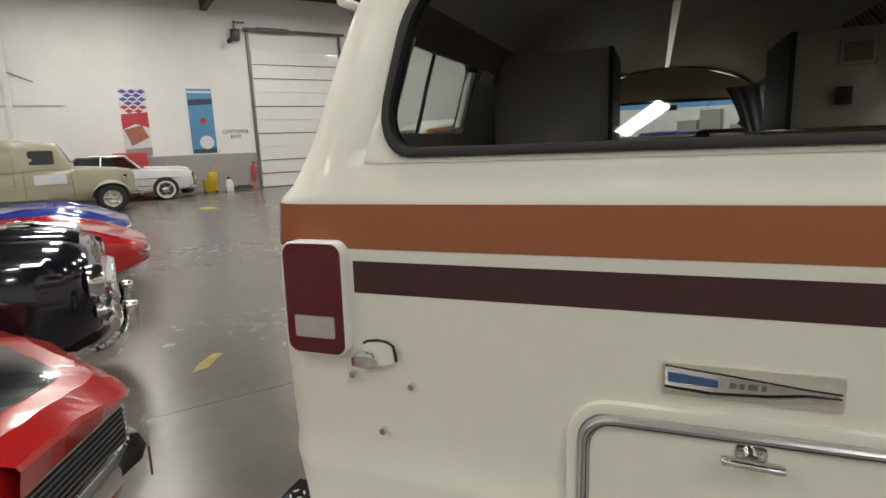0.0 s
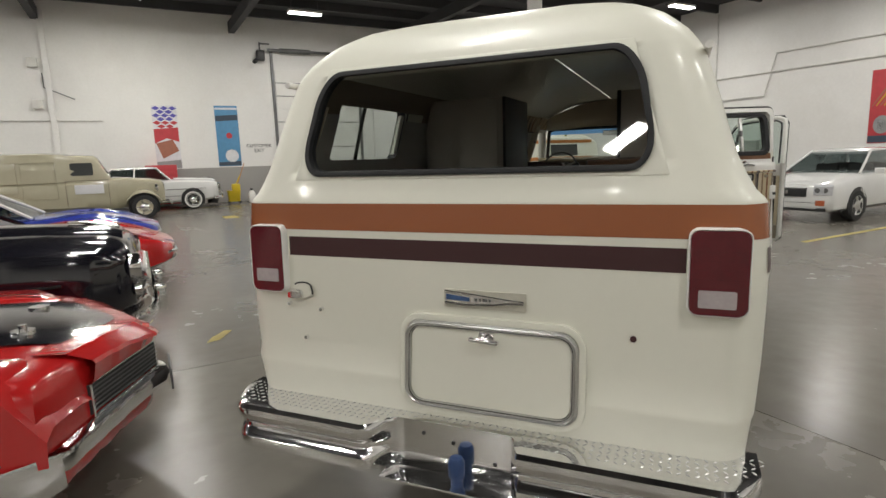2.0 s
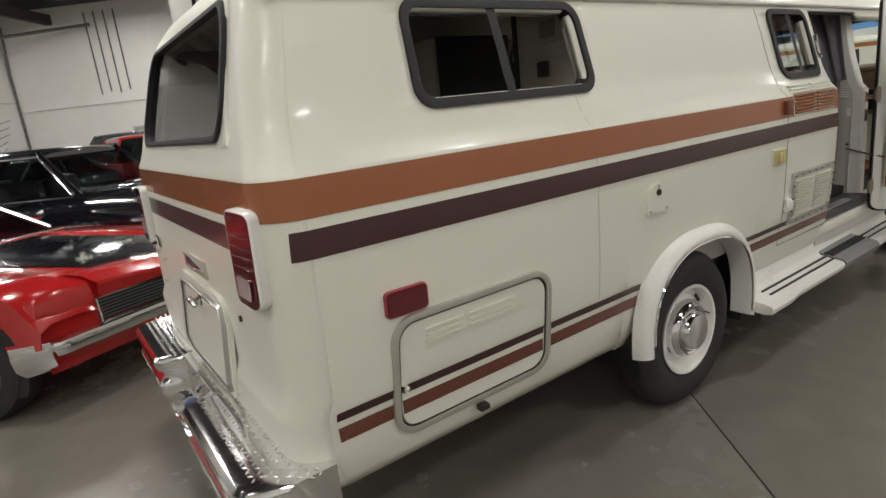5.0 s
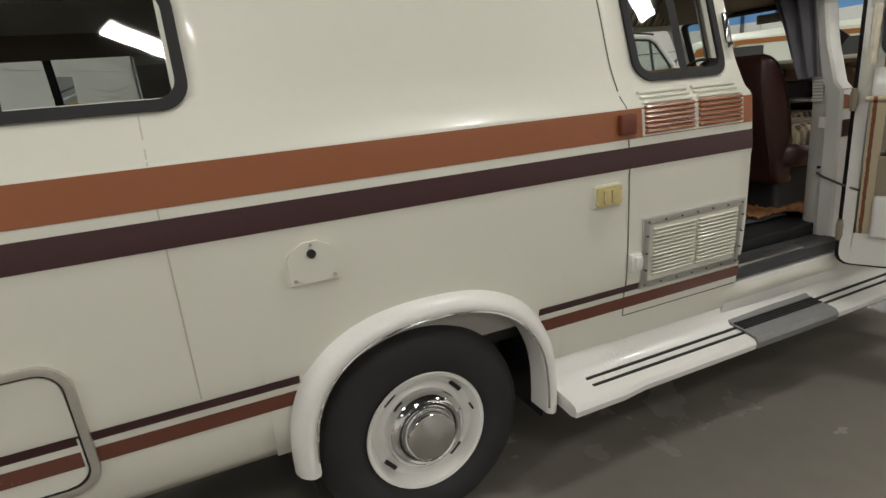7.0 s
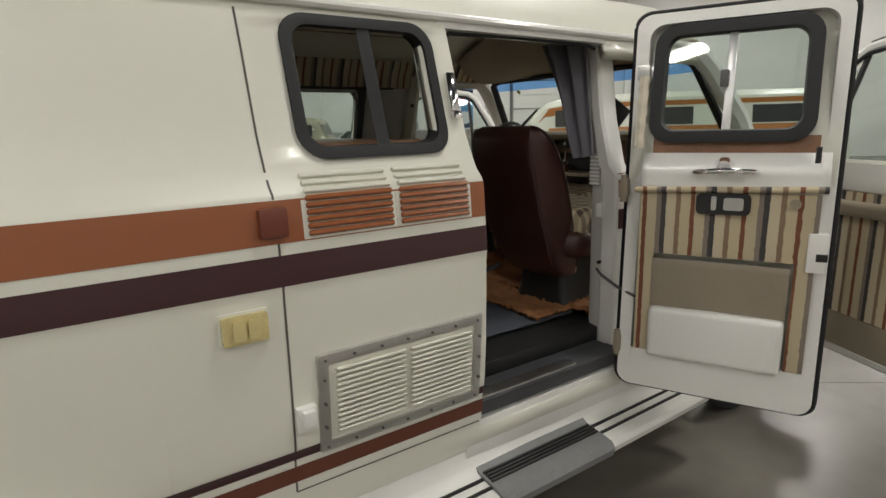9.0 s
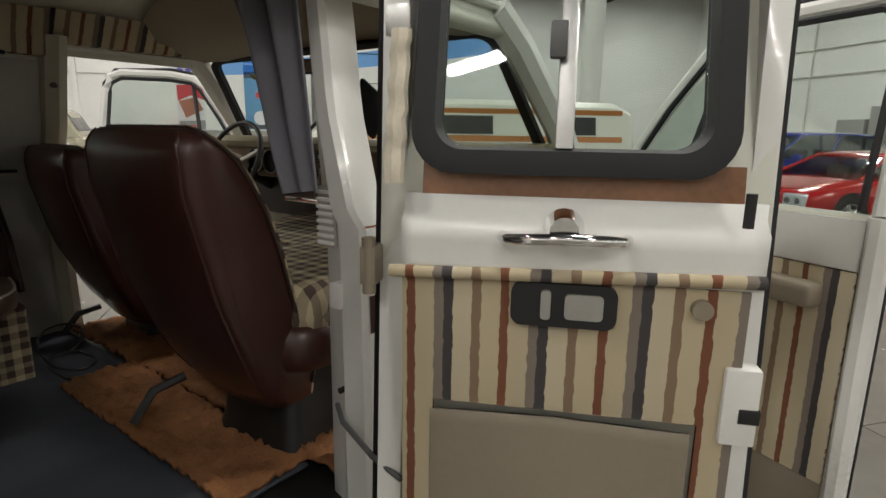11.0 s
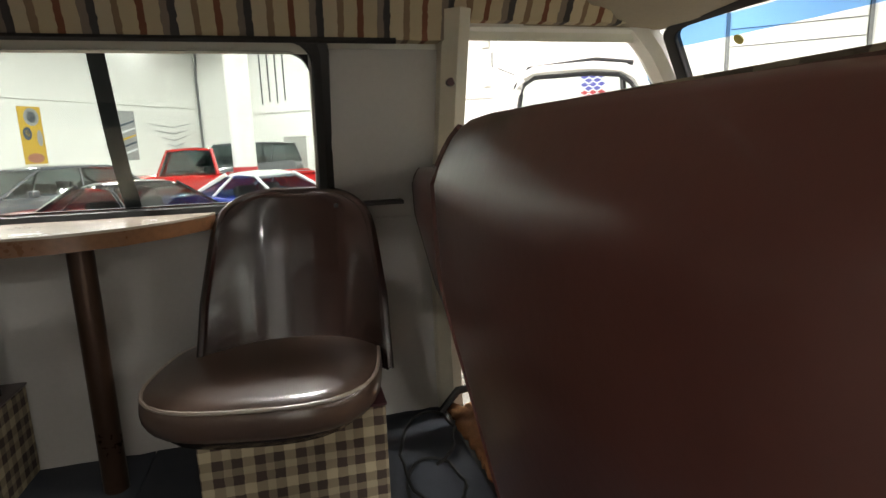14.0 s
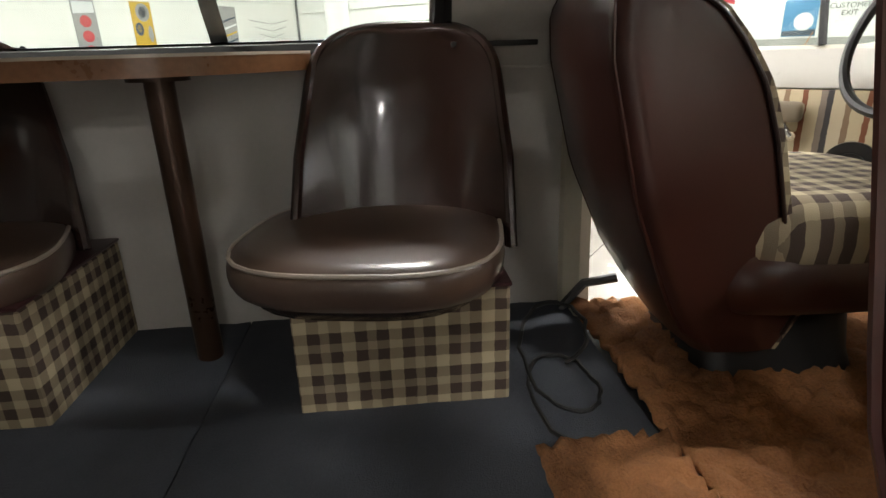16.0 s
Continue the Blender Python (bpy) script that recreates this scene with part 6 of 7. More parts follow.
def headlamp(parent, x, y, z, r, n=1):
    h = part("headlight", lathe([(0.0, 0.03), (r * 0.6, 0.024), (r * 0.95, 0.0), (r, -0.05)], 24, "x"), M_LAMP, parent, "round glass headlight")
    h.location = (x, y, z)
    part("headlight_rim", lathe([(r * 0.97, 0.0), (r * 1.1, 0.02), (r * 1.22, 0.0), (r * 1.25, -0.06)], 24, "x"), M_CHROME, h, "chrome rim")


# red muscle car with a black bonnet
def muscle_car(m, label):
    c = thing("muscle_car", label, "car", "cars parked in a row", at=m)
    sh = Shape(4.85, [(0.0, 0.04), (0.14, 0.32), (0.27, 0.60), (0.36, 0.80), (0.42, 0.91), (0.60, 0.945), (1.5, 0.96), (3.6, 0.96), (4.6, 0.90), (4.85, 0.82)], [(0.0, 0.675), (0.15, 0.72), (0.5, 0.775), (1.45, 0.86), (3.2, 0.93), (4.0, 0.95), (4.85, 0.86)], [(0.0, 0.50), (0.25, 0.36), (0.6, 0.24), (4.2, 0.24), (4.85, 0.42)], 0.035, 0.90)
    part("body", sh.body(), P_RED, c, "glossy red body")
    panel, band = [], []
    for y in with_lines([-0.60, 0.0, 0.60], 0.05):
        n, edge = sh.nose(y), sh.t(sh.nose(y))
        band.append([sh.over(n - 0.19, y, 0.004), sh.over(n - 0.06, y, 0.012), (n + 0.035, y, edge - 0.012), (n + 0.045, y, edge - 0.03), (n + 0.03, y, 0.625), (n, y, 0.62)])
        if abs(y) < 0.49:
            panel.append([sh.over(n - 0.16 + (n - 0.16 + 1.42) * -k / 9, y, 0.007) for k in range(10)])
    part("bonnet_panel", lofted(panel, closed=False, caps=False), P_BLACK, c, "glossy black bonnet panel")
    part("nose_band", lofted(band, closed=False, caps=False), P_RED, c, "sharp red band over the grille", smooth=False)
    for s in (-1, 1):
        crest = []
        for x, h, toe in ((-1.75, 0.0, 0), (-1.3, 0.025, 0), (-0.9, 0.036, 0), (-0.68, 0.038, 0), (-0.20, 0.035, 1), (-0.09, -0.02, 1), (0.03, -0.20, 1)):
            row = []
            for y, k in ((0.585, None), (0.625, -0.012), (0.69, 0.0), (0.87, -0.004), (0.935, -0.04), (0.966, None)):
                px = x + (sh.nose(min(y, 0.90)) if toe else 0.0)
                top = sh.t(min(px, -0.45)) + h
                row.append((px, s * y, (min(top - 0.04, sh.t(px) - 0.03) if y < 0.8 else 0.44) if k is None else top + k))
            crest.append(row)
        part("wing_crest", lofted(crest, closed=False, caps=False), P_RED, c, "raised red wing crest")
        part("crest_trim", tube([(x, s * 0.655, sh.t(x) + h) for x, h in ((-0.55, 0.038), (-0.68, 0.042), (-0.9, 0.04), (-1.3, 0.028), (-1.45, 0.02))], 0.007, 6), M_CHROME, c, "chrome bonnet edge trim")
        part("bumper_corner", lofted([[(sh.nose(0.90) + 0.075 - d, s * (0.93 + 0.35 * d), z0), (sh.nose(0.90) + 0.075 - d, s * (0.945 + 0.35 * d), (z0 + 0.475) / 2), (sh.nose(0.90) + 0.07 - d, s * (0.935 + 0.35 * d), 0.475)] for d, z0 in ((0.0, 0.33), (0.08, 0.30), (0.16, 0.29), (0.20, 0.33))], closed=False, caps=False), M_CHROME, c, "chrome bumper corner plate")
    cap = part("bonnet_pin", rod(sh.over(-0.52, -0.26, 0.0), sh.over(-0.52, -0.26, 0.02), 0.05, 20), M_CHROME, c, "chrome bonnet pin plate")
    part("bonnet_pin_knob", rod(sh.over(-0.52, -0.26, 0.01), sh.over(-0.52, -0.26, 0.045), 0.018, 12), M_CHROME, cap)
    part("bonnet_pin", rod(sh.over(-0.52, 0.26, 0.0), sh.over(-0.52, 0.26, 0.02), 0.05, 20), M_CHROME, c)
    part("cowl_trim", tube([sh.over(-1.46, y, 0.012) for y in with_lines([-0.86, 0.86], 0.1)], 0.012, 6), M_CHROME, c, "chrome cowl trim")
    for s in (-1, 1):
        ys = with_lines([0.04, 0.60], 0.04)
        g = part("grille", lofted([[(sh.nose(y) - 0.02, s * y, 0.47), (sh.nose(y) + 0.012, s * y, 0.475), (sh.nose(y) + 0.014, s * y, 0.61), (sh.nose(y) - 0.02, s * y, 0.615)] for y in ys]), M_BLACK, c, "black slatted grille")
        for i in range(6):
            part("grille_bar", tube([(sh.nose(y) + 0.018, s * y, 0.488 + i * 0.021) for y in ys], 0.004, 5), M_STEEL, g)
        part("grille_frame", tube([(sh.nose(y) + 0.016, s * y, z) for y, z in [(a, 0.617) for a in ys] + [(a, 0.465) for a in reversed(ys)]], 0.007, 5, True), M_CHROME, g)
        part("mirror", moved(box(-0.05, 0.05, -0.03, 0.03, -0.04, 0.04, 0.02), pose(-1.75, s * 0.98, 1.0)), M_CHROME, c)
    front_bar(sh, 0.36, 0.46, 0.93, 0.075, M_CHROME, c, "front_bumper", "chrome front bumper")
    front_bar(sh, 0.24, 0.35, 0.85, -0.02, P_RED, c, "front_valance")
    part("number_plate", box(0.075, 0.085, -0.15, 0.15, 0.35, 0.47, 0.004), M_STEEL, c)
    part("rear_bumper", box(-4.93, -4.83, -0.85, 0.85, 0.45, 0.56, 0.03, 3), M_CHROME, c)
    greenhouse(c, -1.50, -2.15, -3.1, -3.75, 0.80, 0.60, 0.90, 1.32, P_BLACK, posts=(0.62,))
    for x in (-0.88, -3.72):
        for s in (-1, 1):
            arch_disc(c, x, 0.958, 0.375, s)
            car_wheel(c, x, 0.968, 0.335, s, M_STEEL, M_CHROME)
    side_line(sh, 0.52, -0.6, -4.6, M_CHROME, c)
    return c


muscle_car(hall_pose(-0.64, 1.72, 0), "red muscle car with glossy black bonnet and chrome bumper")


# black fifties saloon with a heavy chrome front
def fifties_car(m, label, col, name="vintage_saloon", roof=1.53, fins=0.0, roof_mat=None):
    c = thing(name, label, "car", "cars parked in a row", at=m)
    sh = Shape(5.0, [(0.0, 0.55), (0.05, 0.74), (0.14, 0.86), (0.35, 0.92), (1.5, 0.94), (3.6, 0.94), (4.6, 0.86), (5.0, 0.72)], [(0.0, 0.86), (0.06, 0.94), (0.2, 0.99), (0.7, 1.03), (1.5, 1.06), (3.6, 1.05), (4.5, 0.95 + fins), (5.0, 0.80 + fins)], [(0.0, 0.42), (0.2, 0.34), (0.7, 0.27), (4.4, 0.27), (5.0, 0.45)], 0.05, 0.86)
    part("body", sh.body(), col, c, "glossy body")
    part("bonnet_bulge", lofted([[(x, -0.42, sh.t(x) - 0.02), (x, -0.36, sh.t(x) + 0.05), (x, -0.2, sh.t(x) + 0.085), (x, 0, sh.t(x) + 0.095), (x, 0.2, sh.t(x) + 0.085), (x, 0.36, sh.t(x) + 0.05), (x, 0.42, sh.t(x) - 0.02)] for x in (-0.10, -0.2, -0.5, -1.0, -1.5)]), col, c)
    orn = part("bonnet_ornament", join(rod((-0.12, 0, 1.06), (-0.45, 0, 1.13), 0.022, 10, 0.012), box(-0.5, -0.35, -0.05, 0.05, 1.115, 1.13, 0.006)), M_CHROME, c, "chrome bonnet ornament")
    for i in range(4):
        front_bar(sh, 0.50 + i * 0.075, 0.54 + i * 0.075, 0.66, 0.045 + 0.012 * (i % 2), M_CHROME, c, "grille_bar", "chrome grille bar")
    for y in np.linspace(-0.5, 0.5, 9):
        part("grille_tooth", moved(box(-0.03, 0.03, -0.018, 0.018, -0.13, 0.13, 0.014), pose(sh.nose(y) + 0.045, float(y), 0.62)), M_CHROME, c)
    front_bar(sh, 0.46, 0.80, 0.60, 0.012, M_BLACK, c, "grille_back")
    front_bar(sh, 0.33, 0.45, 0.90, 0.12, M_CHROME, c, "front_bumper", "heavy chrome bumper")
    for y in (-0.36, 0.36):
        part("bumper_guard", moved(box(-0.05, 0.05, -0.035, 0.035, -0.10, 0.14, 0.03, 3), pose(sh.nose(y) + 0.13, y, 0.43)), M_CHROME, c)
    for s in (-1, 1):
        headlamp(c, sh.nose(0.70) + 0.03, s * 0.70, 0.80, 0.085)
        part("side_lamp", rod((sh.nose(0.72) + 0.0, s * 0.72, 0.62), (sh.nose(0.72) + 0.05, s * 0.72, 0.62), 0.05, 16), M_CHROME, c)
        part("rear_lamp", rod((-4.93, s * 0.66, 0.72), (-5.0, s * 0.66, 0.72), 0.05, 14), M_LENS, c)
    part("rear_bumper", box(-5.1, -4.98, -0.85, 0.85, 0.42, 0.55, 0.04, 3), M_CHROME, c)
    side_line(sh, 0.74, -0.5, -4.2, M_CHROME, c)
    side_line(sh, 0.50, -1.3, -4.2, M_CHROME, c)
    greenhouse(c, -1.62, -2.05, -3.4, -3.95, 0.80, 0.64, 1.08, roof, roof_mat or col, posts=(0.5,))
    for s in (-1, 1):
        part("window_trim", tube([(-1.68, s * 0.81, 1.085), (-3.9, s * 0.81, 1.085), (-3.4, s * 0.655, roof - 0.03), (-2.05, s * 0.655, roof - 0.03)], 0.012, 5, True), M_CHROME, c)
    for x in (-0.95, -3.9):
        for s in (-1, 1):
            arch_disc(c, x, 0.935, 0.40, s)
            car_wheel(c, x, 0.945, 0.35, s, col, M_CHROME, True)
    return c


fifties_car(hall_pose(-0.66, 3.95), "black fifties saloon with heavy chrome grille and bumper", P_BLACK)
fifties_car(hall_pose(2.15, 21.4), "white fifties saloon parked behind the cream truck", P_WHITE, fins=0.12)


# low pointed sports cars
def sports_car(m, label, col, roof_col=None, low=0.0):
    c = thing("sports_car", label, "car", "cars parked in a row", at=m)
    sh = Shape(4.65, [(0.0, 0.50), (0.05, 0.68), (0.15, 0.80), (0.5, 0.89), (0.95, 0.90), (1.8, 0.84), (2.6, 0.84), (3.4, 0.90), (4.4, 0.82), (4.65, 0.74)], [(0.0, 0.56), (0.2, 0.64), (0.9, 0.80), (1.4, 0.81), (2.2, 0.80), (3.4, 0.88), (4.3, 0.86), (4.65, 0.80)], [(0.0, 0.38), (0.3, 0.28), (0.8, 0.2), (4.2, 0.2), (4.65, 0.42)], 0.02, 0.86)
    part("body", sh.body(), col, c, "glossy body")
    for s in (-1, 1):
        part("wing_crest", lofted([[(x, s * 0.52, sh.t(x) - 0.01), (x, s * 0.66, sh.t(x) + 0.05 * math.sin(math.pi * f)), (x, s * 0.80, sh.t(x) - 0.03)] for x, f in ((-0.25, 0.05), (-0.5, 0.5), (-0.9, 1.0 * 0.6), (-1.3, 0.6), (-1.7, 0.05))], closed=False, caps=False), col, c)
        part("side_vent", box(-1.62, -1.35, s * 0.87 - 0.015, s * 0.87 + 0.015, 0.46, 0.66, 0.01), M_BLACK, c)
    front_bar(sh, 0.45, 0.50, 0.74, 0.03, M_CHROME, c, "front_bumper", "slim chrome bumper")
    front_bar(sh, 0.36, 0.44, 0.66, 0.01, M_BLACK, c, "grille")
    greenhouse(c, -1.75, -2.35, -2.95, -3.6, 0.72, 0.52, 0.83, 1.19, roof_col or col, posts=(0.72,))
    for x in (-0.92, -3.55):
        for s in (-1, 1):
            arch_disc(c, x, 0.895, 0.36, s)
            car_wheel(c, x, 0.90, 0.33, s, M_ALLOY, M_CHROME)
    part("rear_lamp", join(*[rod((-4.6, y, 0.66), (-4.67, y, 0.66), 0.06, 16) for y in (-0.55, -0.35, 0.35, 0.55)]), M_LENS, c)
    return c


sports_car(hall_pose(-0.24, 6.98), "low red sports car with black roof and pointed nose", P_RED, P_BLACK)
sports_car(hall_pose(-0.32, 9.6), "low blue sports car with pointed nose", P_BLUE, P_WHITE)


# cream panel truck
def panel_truck(m, label):
    c = thing("panel_truck", label, "truck", at=m)
    sh = Shape(4.9, [(0.0, 0.20), (0.04, 0.27), (0.2, 0.34), (0.9, 0.46), (1.35, 0.62), (1.45, 0.78), (2.0, 0.84), (4.6, 0.86), (4.9, 0.80)], [(0.0, 0.98), (0.08, 1.10), (0.4, 1.16), (1.3, 1.24), (4.9, 1.26)], [(0.0, 0.5), (0.5, 0.45), (1.3, 0.36), (4.9, 0.42)], 0.06, 0.88)
    part("body", sh.body(), P_TRUCK, c, "cream painted body")
    part("cargo_shell", lofted([[(x, -w, 1.2), (x, -w * 1.0, 1.2 + (zr - 1.2) * 0.4), (x, -w * 0.96, zr - (zr - 1.2) * 0.25), (x, -w * 0.85, zr - 0.05), (x, -w * 0.5, zr), (x, w * 0.5, zr), (x, w * 0.85, zr - 0.05), (x, w * 0.96, zr - (zr - 1.2) * 0.25), (x, w, 1.2 + (zr - 1.2) * 0.4), (x, w, 1.2)] for x, w, zr in ((-1.40, 0.62, 1.28), (-1.45, 0.66, 1.36), (-1.72, 0.74, 1.88), (-1.80, 0.755, 1.95), (-2.45, 0.78, 1.99), (-2.52, 0.81, 2.02), (-2.9, 0.84, 2.05), (-4.7, 0.85, 2.05), (-4.9, 0.80, 1.98))]), P_TRUCK, c, "cream cab and panel sides")
    for s in (-1, 1):
        part("windscreen", sheet(rounded(0.46, 0.46, 0.04, 4, s * 0.26, 0.28), lambda a, b, d: (-1.452 - 0.50 * b + d * 0.9, a, 1.365 + 0.90 * b + d * 0.4), 0.012, 0.008), P_GLASS, c, "split windscreen pane")
        wn = part("cab_window", sheet(rounded(0.56, 0.36, 0.05, 4, -2.12, 1.56), lambda a, b, d, s=s: (a, s * (0.768 - 0.05 * (b - 1.4) + d), b), 0.012, 0.008), P_GLASS, c, "dark cab window")
        part("side_panel_rib", tube([(x, s * (0.855 - 0.03 * max(0, z - 1.6)), z) for x, z in ((-2.75, 0.75), (-2.75, 1.78), (-3.55, 1.78), (-3.55, 0.75))], 0.012, 5, True), P_TRUCK, c)
        part("side_panel_rib", tube([(x, s * (0.86 - 0.03 * max(0, z - 1.6)), z) for x, z in ((-3.65, 0.95), (-3.65, 1.78), (-4.55, 1.78), (-4.55, 0.95))], 0.012, 5, True), P_TRUCK, c)
    for s in (-1, 1):
        part("door_panel_line", tube([(-1.5, s * 0.79, 0.5), (-1.5, s * 0.80, 1.24), (-2.55, s * 0.845, 1.24), (-2.55, s * 0.845, 0.5)], 0.006, 5), M_BROWN, c)
        part("side_sign", moved(box(-0.36, 0.36, -0.004, 0.004, -0.13, 0.13, 0.002), pose(-1.98, s * 0.85, 0.98)), material("pale_sign", (0.68, 0.68, 0.70), 0.5), c, "pale door sign")
        fend = []
        for i in range(15):
            a = radians(-10 + i * 200 / 14)
            fend.append([(-0.62 + 0.50 * math.cos(a), s * y, 0.40 + r * math.sin(a)) for y, r in ((0.38, 0.46), (0.55, 0.50), (0.72, 0.49), (0.82, 0.44), (0.84, 0.40))])
        solid(part("front_wing", lofted(fend, closed=False, caps=False), P_TRUCK, c, "rounded cream wing"), 0.012, 0)
        fend = []
        for i in range(15):
            a = radians(-10 + i * 200 / 14)
            fend.append([(-3.9 + 0.50 * math.cos(a), s * y, 0.38 + r * math.sin(a)) for y, r in ((0.80, 0.47), (0.90, 0.48), (0.97, 0.43))])
        solid(part("rear_wing", lofted(fend, closed=False, caps=False), P_TRUCK, c), 0.012, 0)
        headlamp(c, -0.22, s * 0.52, 0.93, 0.09)
        part("running_board", box(-3.4, -1.1, min(s * 0.8, s * 0.98), max(s * 0.8, s * 0.98), 0.34, 0.38, 0.01), M_BLACK, c)
        for x in (-0.62, -3.9):
            car_wheel(c, x, 0.86, 0.37, s, P_TRUCK, M_CHROME)
            arch_disc(c, x, 0.70, 0.43, s)
    for i in range(9):
        front_bar(sh, 0.56 + i * 0.055, 0.585 + i * 0.055, 0.26, 0.02, M_CHROME, c, "grille_bar")
    part("front_bumper", join(box(0.10, 0.16, -0.85, 0.85, 0.42, 0.54, 0.025, 3), rod((-0.1, -0.3, 0.48), (0.11, -0.3, 0.48), 0.03), rod((-0.1, 0.3, 0.48), (0.11, 0.3, 0.48), 0.03)), M_CHROME, c, "chrome bumper")
    return c


panel_truck(hall_pose(0.2, 18.3, 0), "cream forties panel truck with a pale door sign")


# modern cars in the opposite row, facing the aisle
def modern_car(m, label, col, long=4.8, roof=1.44, belt=0.95, nose=0.78, wide=0.90, name="saloon_car", suv=False):
    c = thing(name, label, "car", "cars in the opposite row", at=m)
    sh = Shape(long, [(0.0, wide * 0.70), (0.05, wide * 0.84), (0.15, wide * 0.93), (0.4, wide * 0.985), (1.0, wide), (long - 0.6, wide), (long, wide * 0.86)], [(0.0, nose - 0.12), (0.06, nose - 0.02), (0.2, nose + 0.02), (1.1, belt), (long - 1.0, belt + 0.08), (long - 0.1, belt + 0.08), (long, belt - 0.05)], [(0.0, 0.30), (0.2, 0.22), (long - 0.3, 0.24), (long, 0.40)], 0.03, 0.90)
    part("body", sh.body(), col, c, "glossy body")
    greenhouse(c, -1.15, -1.95, -long + 1.35 if not suv else -long + 0.35, -long + 0.75 if not suv else -long + 0.12, wide * 0.90, wide * 0.68 if not suv else wide * 0.8, belt + 0.02, roof, col, posts=(0.5,))
    g = front_bar(sh, nose - 0.26, nose - 0.06, 0.38, 0.02, M_BLACK, c, "grille", "dark egg crate grille")
    for i in range(5):
        front_bar(sh, nose - 0.25 + i * 0.042, nose - 0.238 + i * 0.042, 0.38, 0.034, M_CHROME, c, "grille_bar")
    front_bar(sh, 0.40, 0.43, 0.66, 0.014, M_BLACK, c, "bumper_slot")
    front_bar(sh, 0.24, 0.32, 0.72, 0.005, M_BLACK, c, "front_lip")
    for s in (-1, 1):
        hl = part("headlight", lofted([[(sh.nose(y) + a, s * y, z) for a, z in ((0.0, nose - 0.21), (0.022, nose - 0.20), (0.024, nose - 0.03), (-0.03, nose + 0.0))] for y in with_lines([wide * 0.58, wide * 0.90], 0.05)]), M_LAMP, c, "clear headlight unit")
        for k in (0.66, 0.8):
            part("lamp_bulb", rod((sh.nose(wide * k) + 0.0, s * wide * k, nose - 0.11), (sh.nose(wide * k) + 0.027, s * wide * k, nose - 0.11), 0.05, 14), M_STEEL, hl)
        part("fog_lamp", box(sh.nose(wide * 0.72) - 0.03, sh.nose(wide * 0.72) + 0.015, min(s * wide * 0.62, s * wide * 0.8), max(s * wide * 0.62, s * wide * 0.8), 0.36, 0.47, 0.01), material("amber_lamp", (0.45, 0.12, 0.05), 0.2), c)
        part("door_mirror", moved(box(-0.06, 0.06, -0.09, 0.09, -0.06, 0.06, 0.03, 3), pose(-1.55, s * (wide + 0.08), belt + 0.06)), col, c)
        part("rear_lamp", box(-long - 0.005, -long + 0.1, min(s * wide * 0.6, s * wide * 0.85), max(s * wide * 0.6, s * wide * 0.85), 0.66, 0.88, 0.02), M_LENS, c)
        for x in (-0.92, -long + 1.0):
            arch_disc(c, x, wide - 0.004, 0.365 if not suv else 0.42, s)
            car_wheel(c, x, wide + 0.006, 0.325 if not suv else 0.38, s, M_ALLOY, M_ALLOY)
    part("badge", rod((sh.nose(0) + 0.03, 0, nose - 0.15), (sh.nose(0) + 0.05, 0, nose - 0.15), 0.04, 14), M_CHROME, c)
    return c


modern_car(hall_pose(11.36, 5.05, 0, 180), "white modern saloon car facing the aisle", P_WHITE)
modern_car(hall_pose(11.6, 8.4, 0, 180), "red low coupe facing the aisle", P_RED, 4.5, 1.26, 0.86, 0.68, 0.93, "coupe_car")
modern_car(hall_pose(13.0, 11.4, 0, 180), "blue tall hatchback facing the aisle", P_BLUE, 4.3, 1.60, 1.05, 0.92, 0.87, "hatchback_car", True)
modern_car(hall_pose(-9.8, 14.2, 0, -90), "dark grey boxy off-road car beyond the pickup", P_GREY, 4.6, 1.86, 1.18, 1.08, 0.95, "off_road_car", True)
modern_car(hall_pose(-7.2, 6.2, 0, -90), "dark grey saloon parked in the far row", P_GREY, 4.7, 1.40, 0.93, 0.76, 0.9, "dark_saloon")


# red pickup
def pickup(m, label):
    c = thing("pickup_truck", label, "truck", at=m)
    sh = Shape(4.8, [(0.0, 0.62), (0.08, 0.82), (0.3, 0.92), (1.9, 0.95), (4.7, 0.94), (4.8, 0.90)], [(0.0, 0.98), (0.12, 1.05), (1.2, 1.12), (1.9, 1.12), (2.6, 1.10), (2.64, 1.02), (4.8, 1.02)], [(0.0, 0.45), (0.3, 0.38), (4.8, 0.45)], 0.04, 0.88)
    part("body", sh.body(), P_RED, c, "glossy red body")
    greenhouse(c, -1.30, -1.55, -2.42, -2.52, 0.82, 0.72, 1.10, 1.66, P_RED, posts=())
    part("load_bed", box(-4.72, -2.75, -0.66, 0.66, 1.03, 1.065, 0.004), M_BLACK, c)
    for s in (-1, 1):
        headlamp(c, sh.nose(0.72) + 0.01, s * 0.72, 0.86, 0.09)
        part("bed_rail", tube([(-2.7, s * 0.86, 1.06), (-4.75, s * 0.86, 1.06)], 0.035, 8), P_RED, c)
        for x in (-0.85, -3.75):
            arch_disc(c, x, 0.945, 0.41, s)
            car_wheel(c, x, 0.955, 0.37, s, M_STEEL, M_CHROME, True)
    front_bar(sh, 0.6, 0.95, 0.55, 0.012, M_WHITE, c, "grille", "white grille")
    front_bar(sh, 0.40, 0.52, 0.92, 0.10, M_CHROME, c, "front_bumper")
    return c


pickup(hall_pose(-7.9, 10.0, 0, -135), "red fifties pickup truck in the far row")


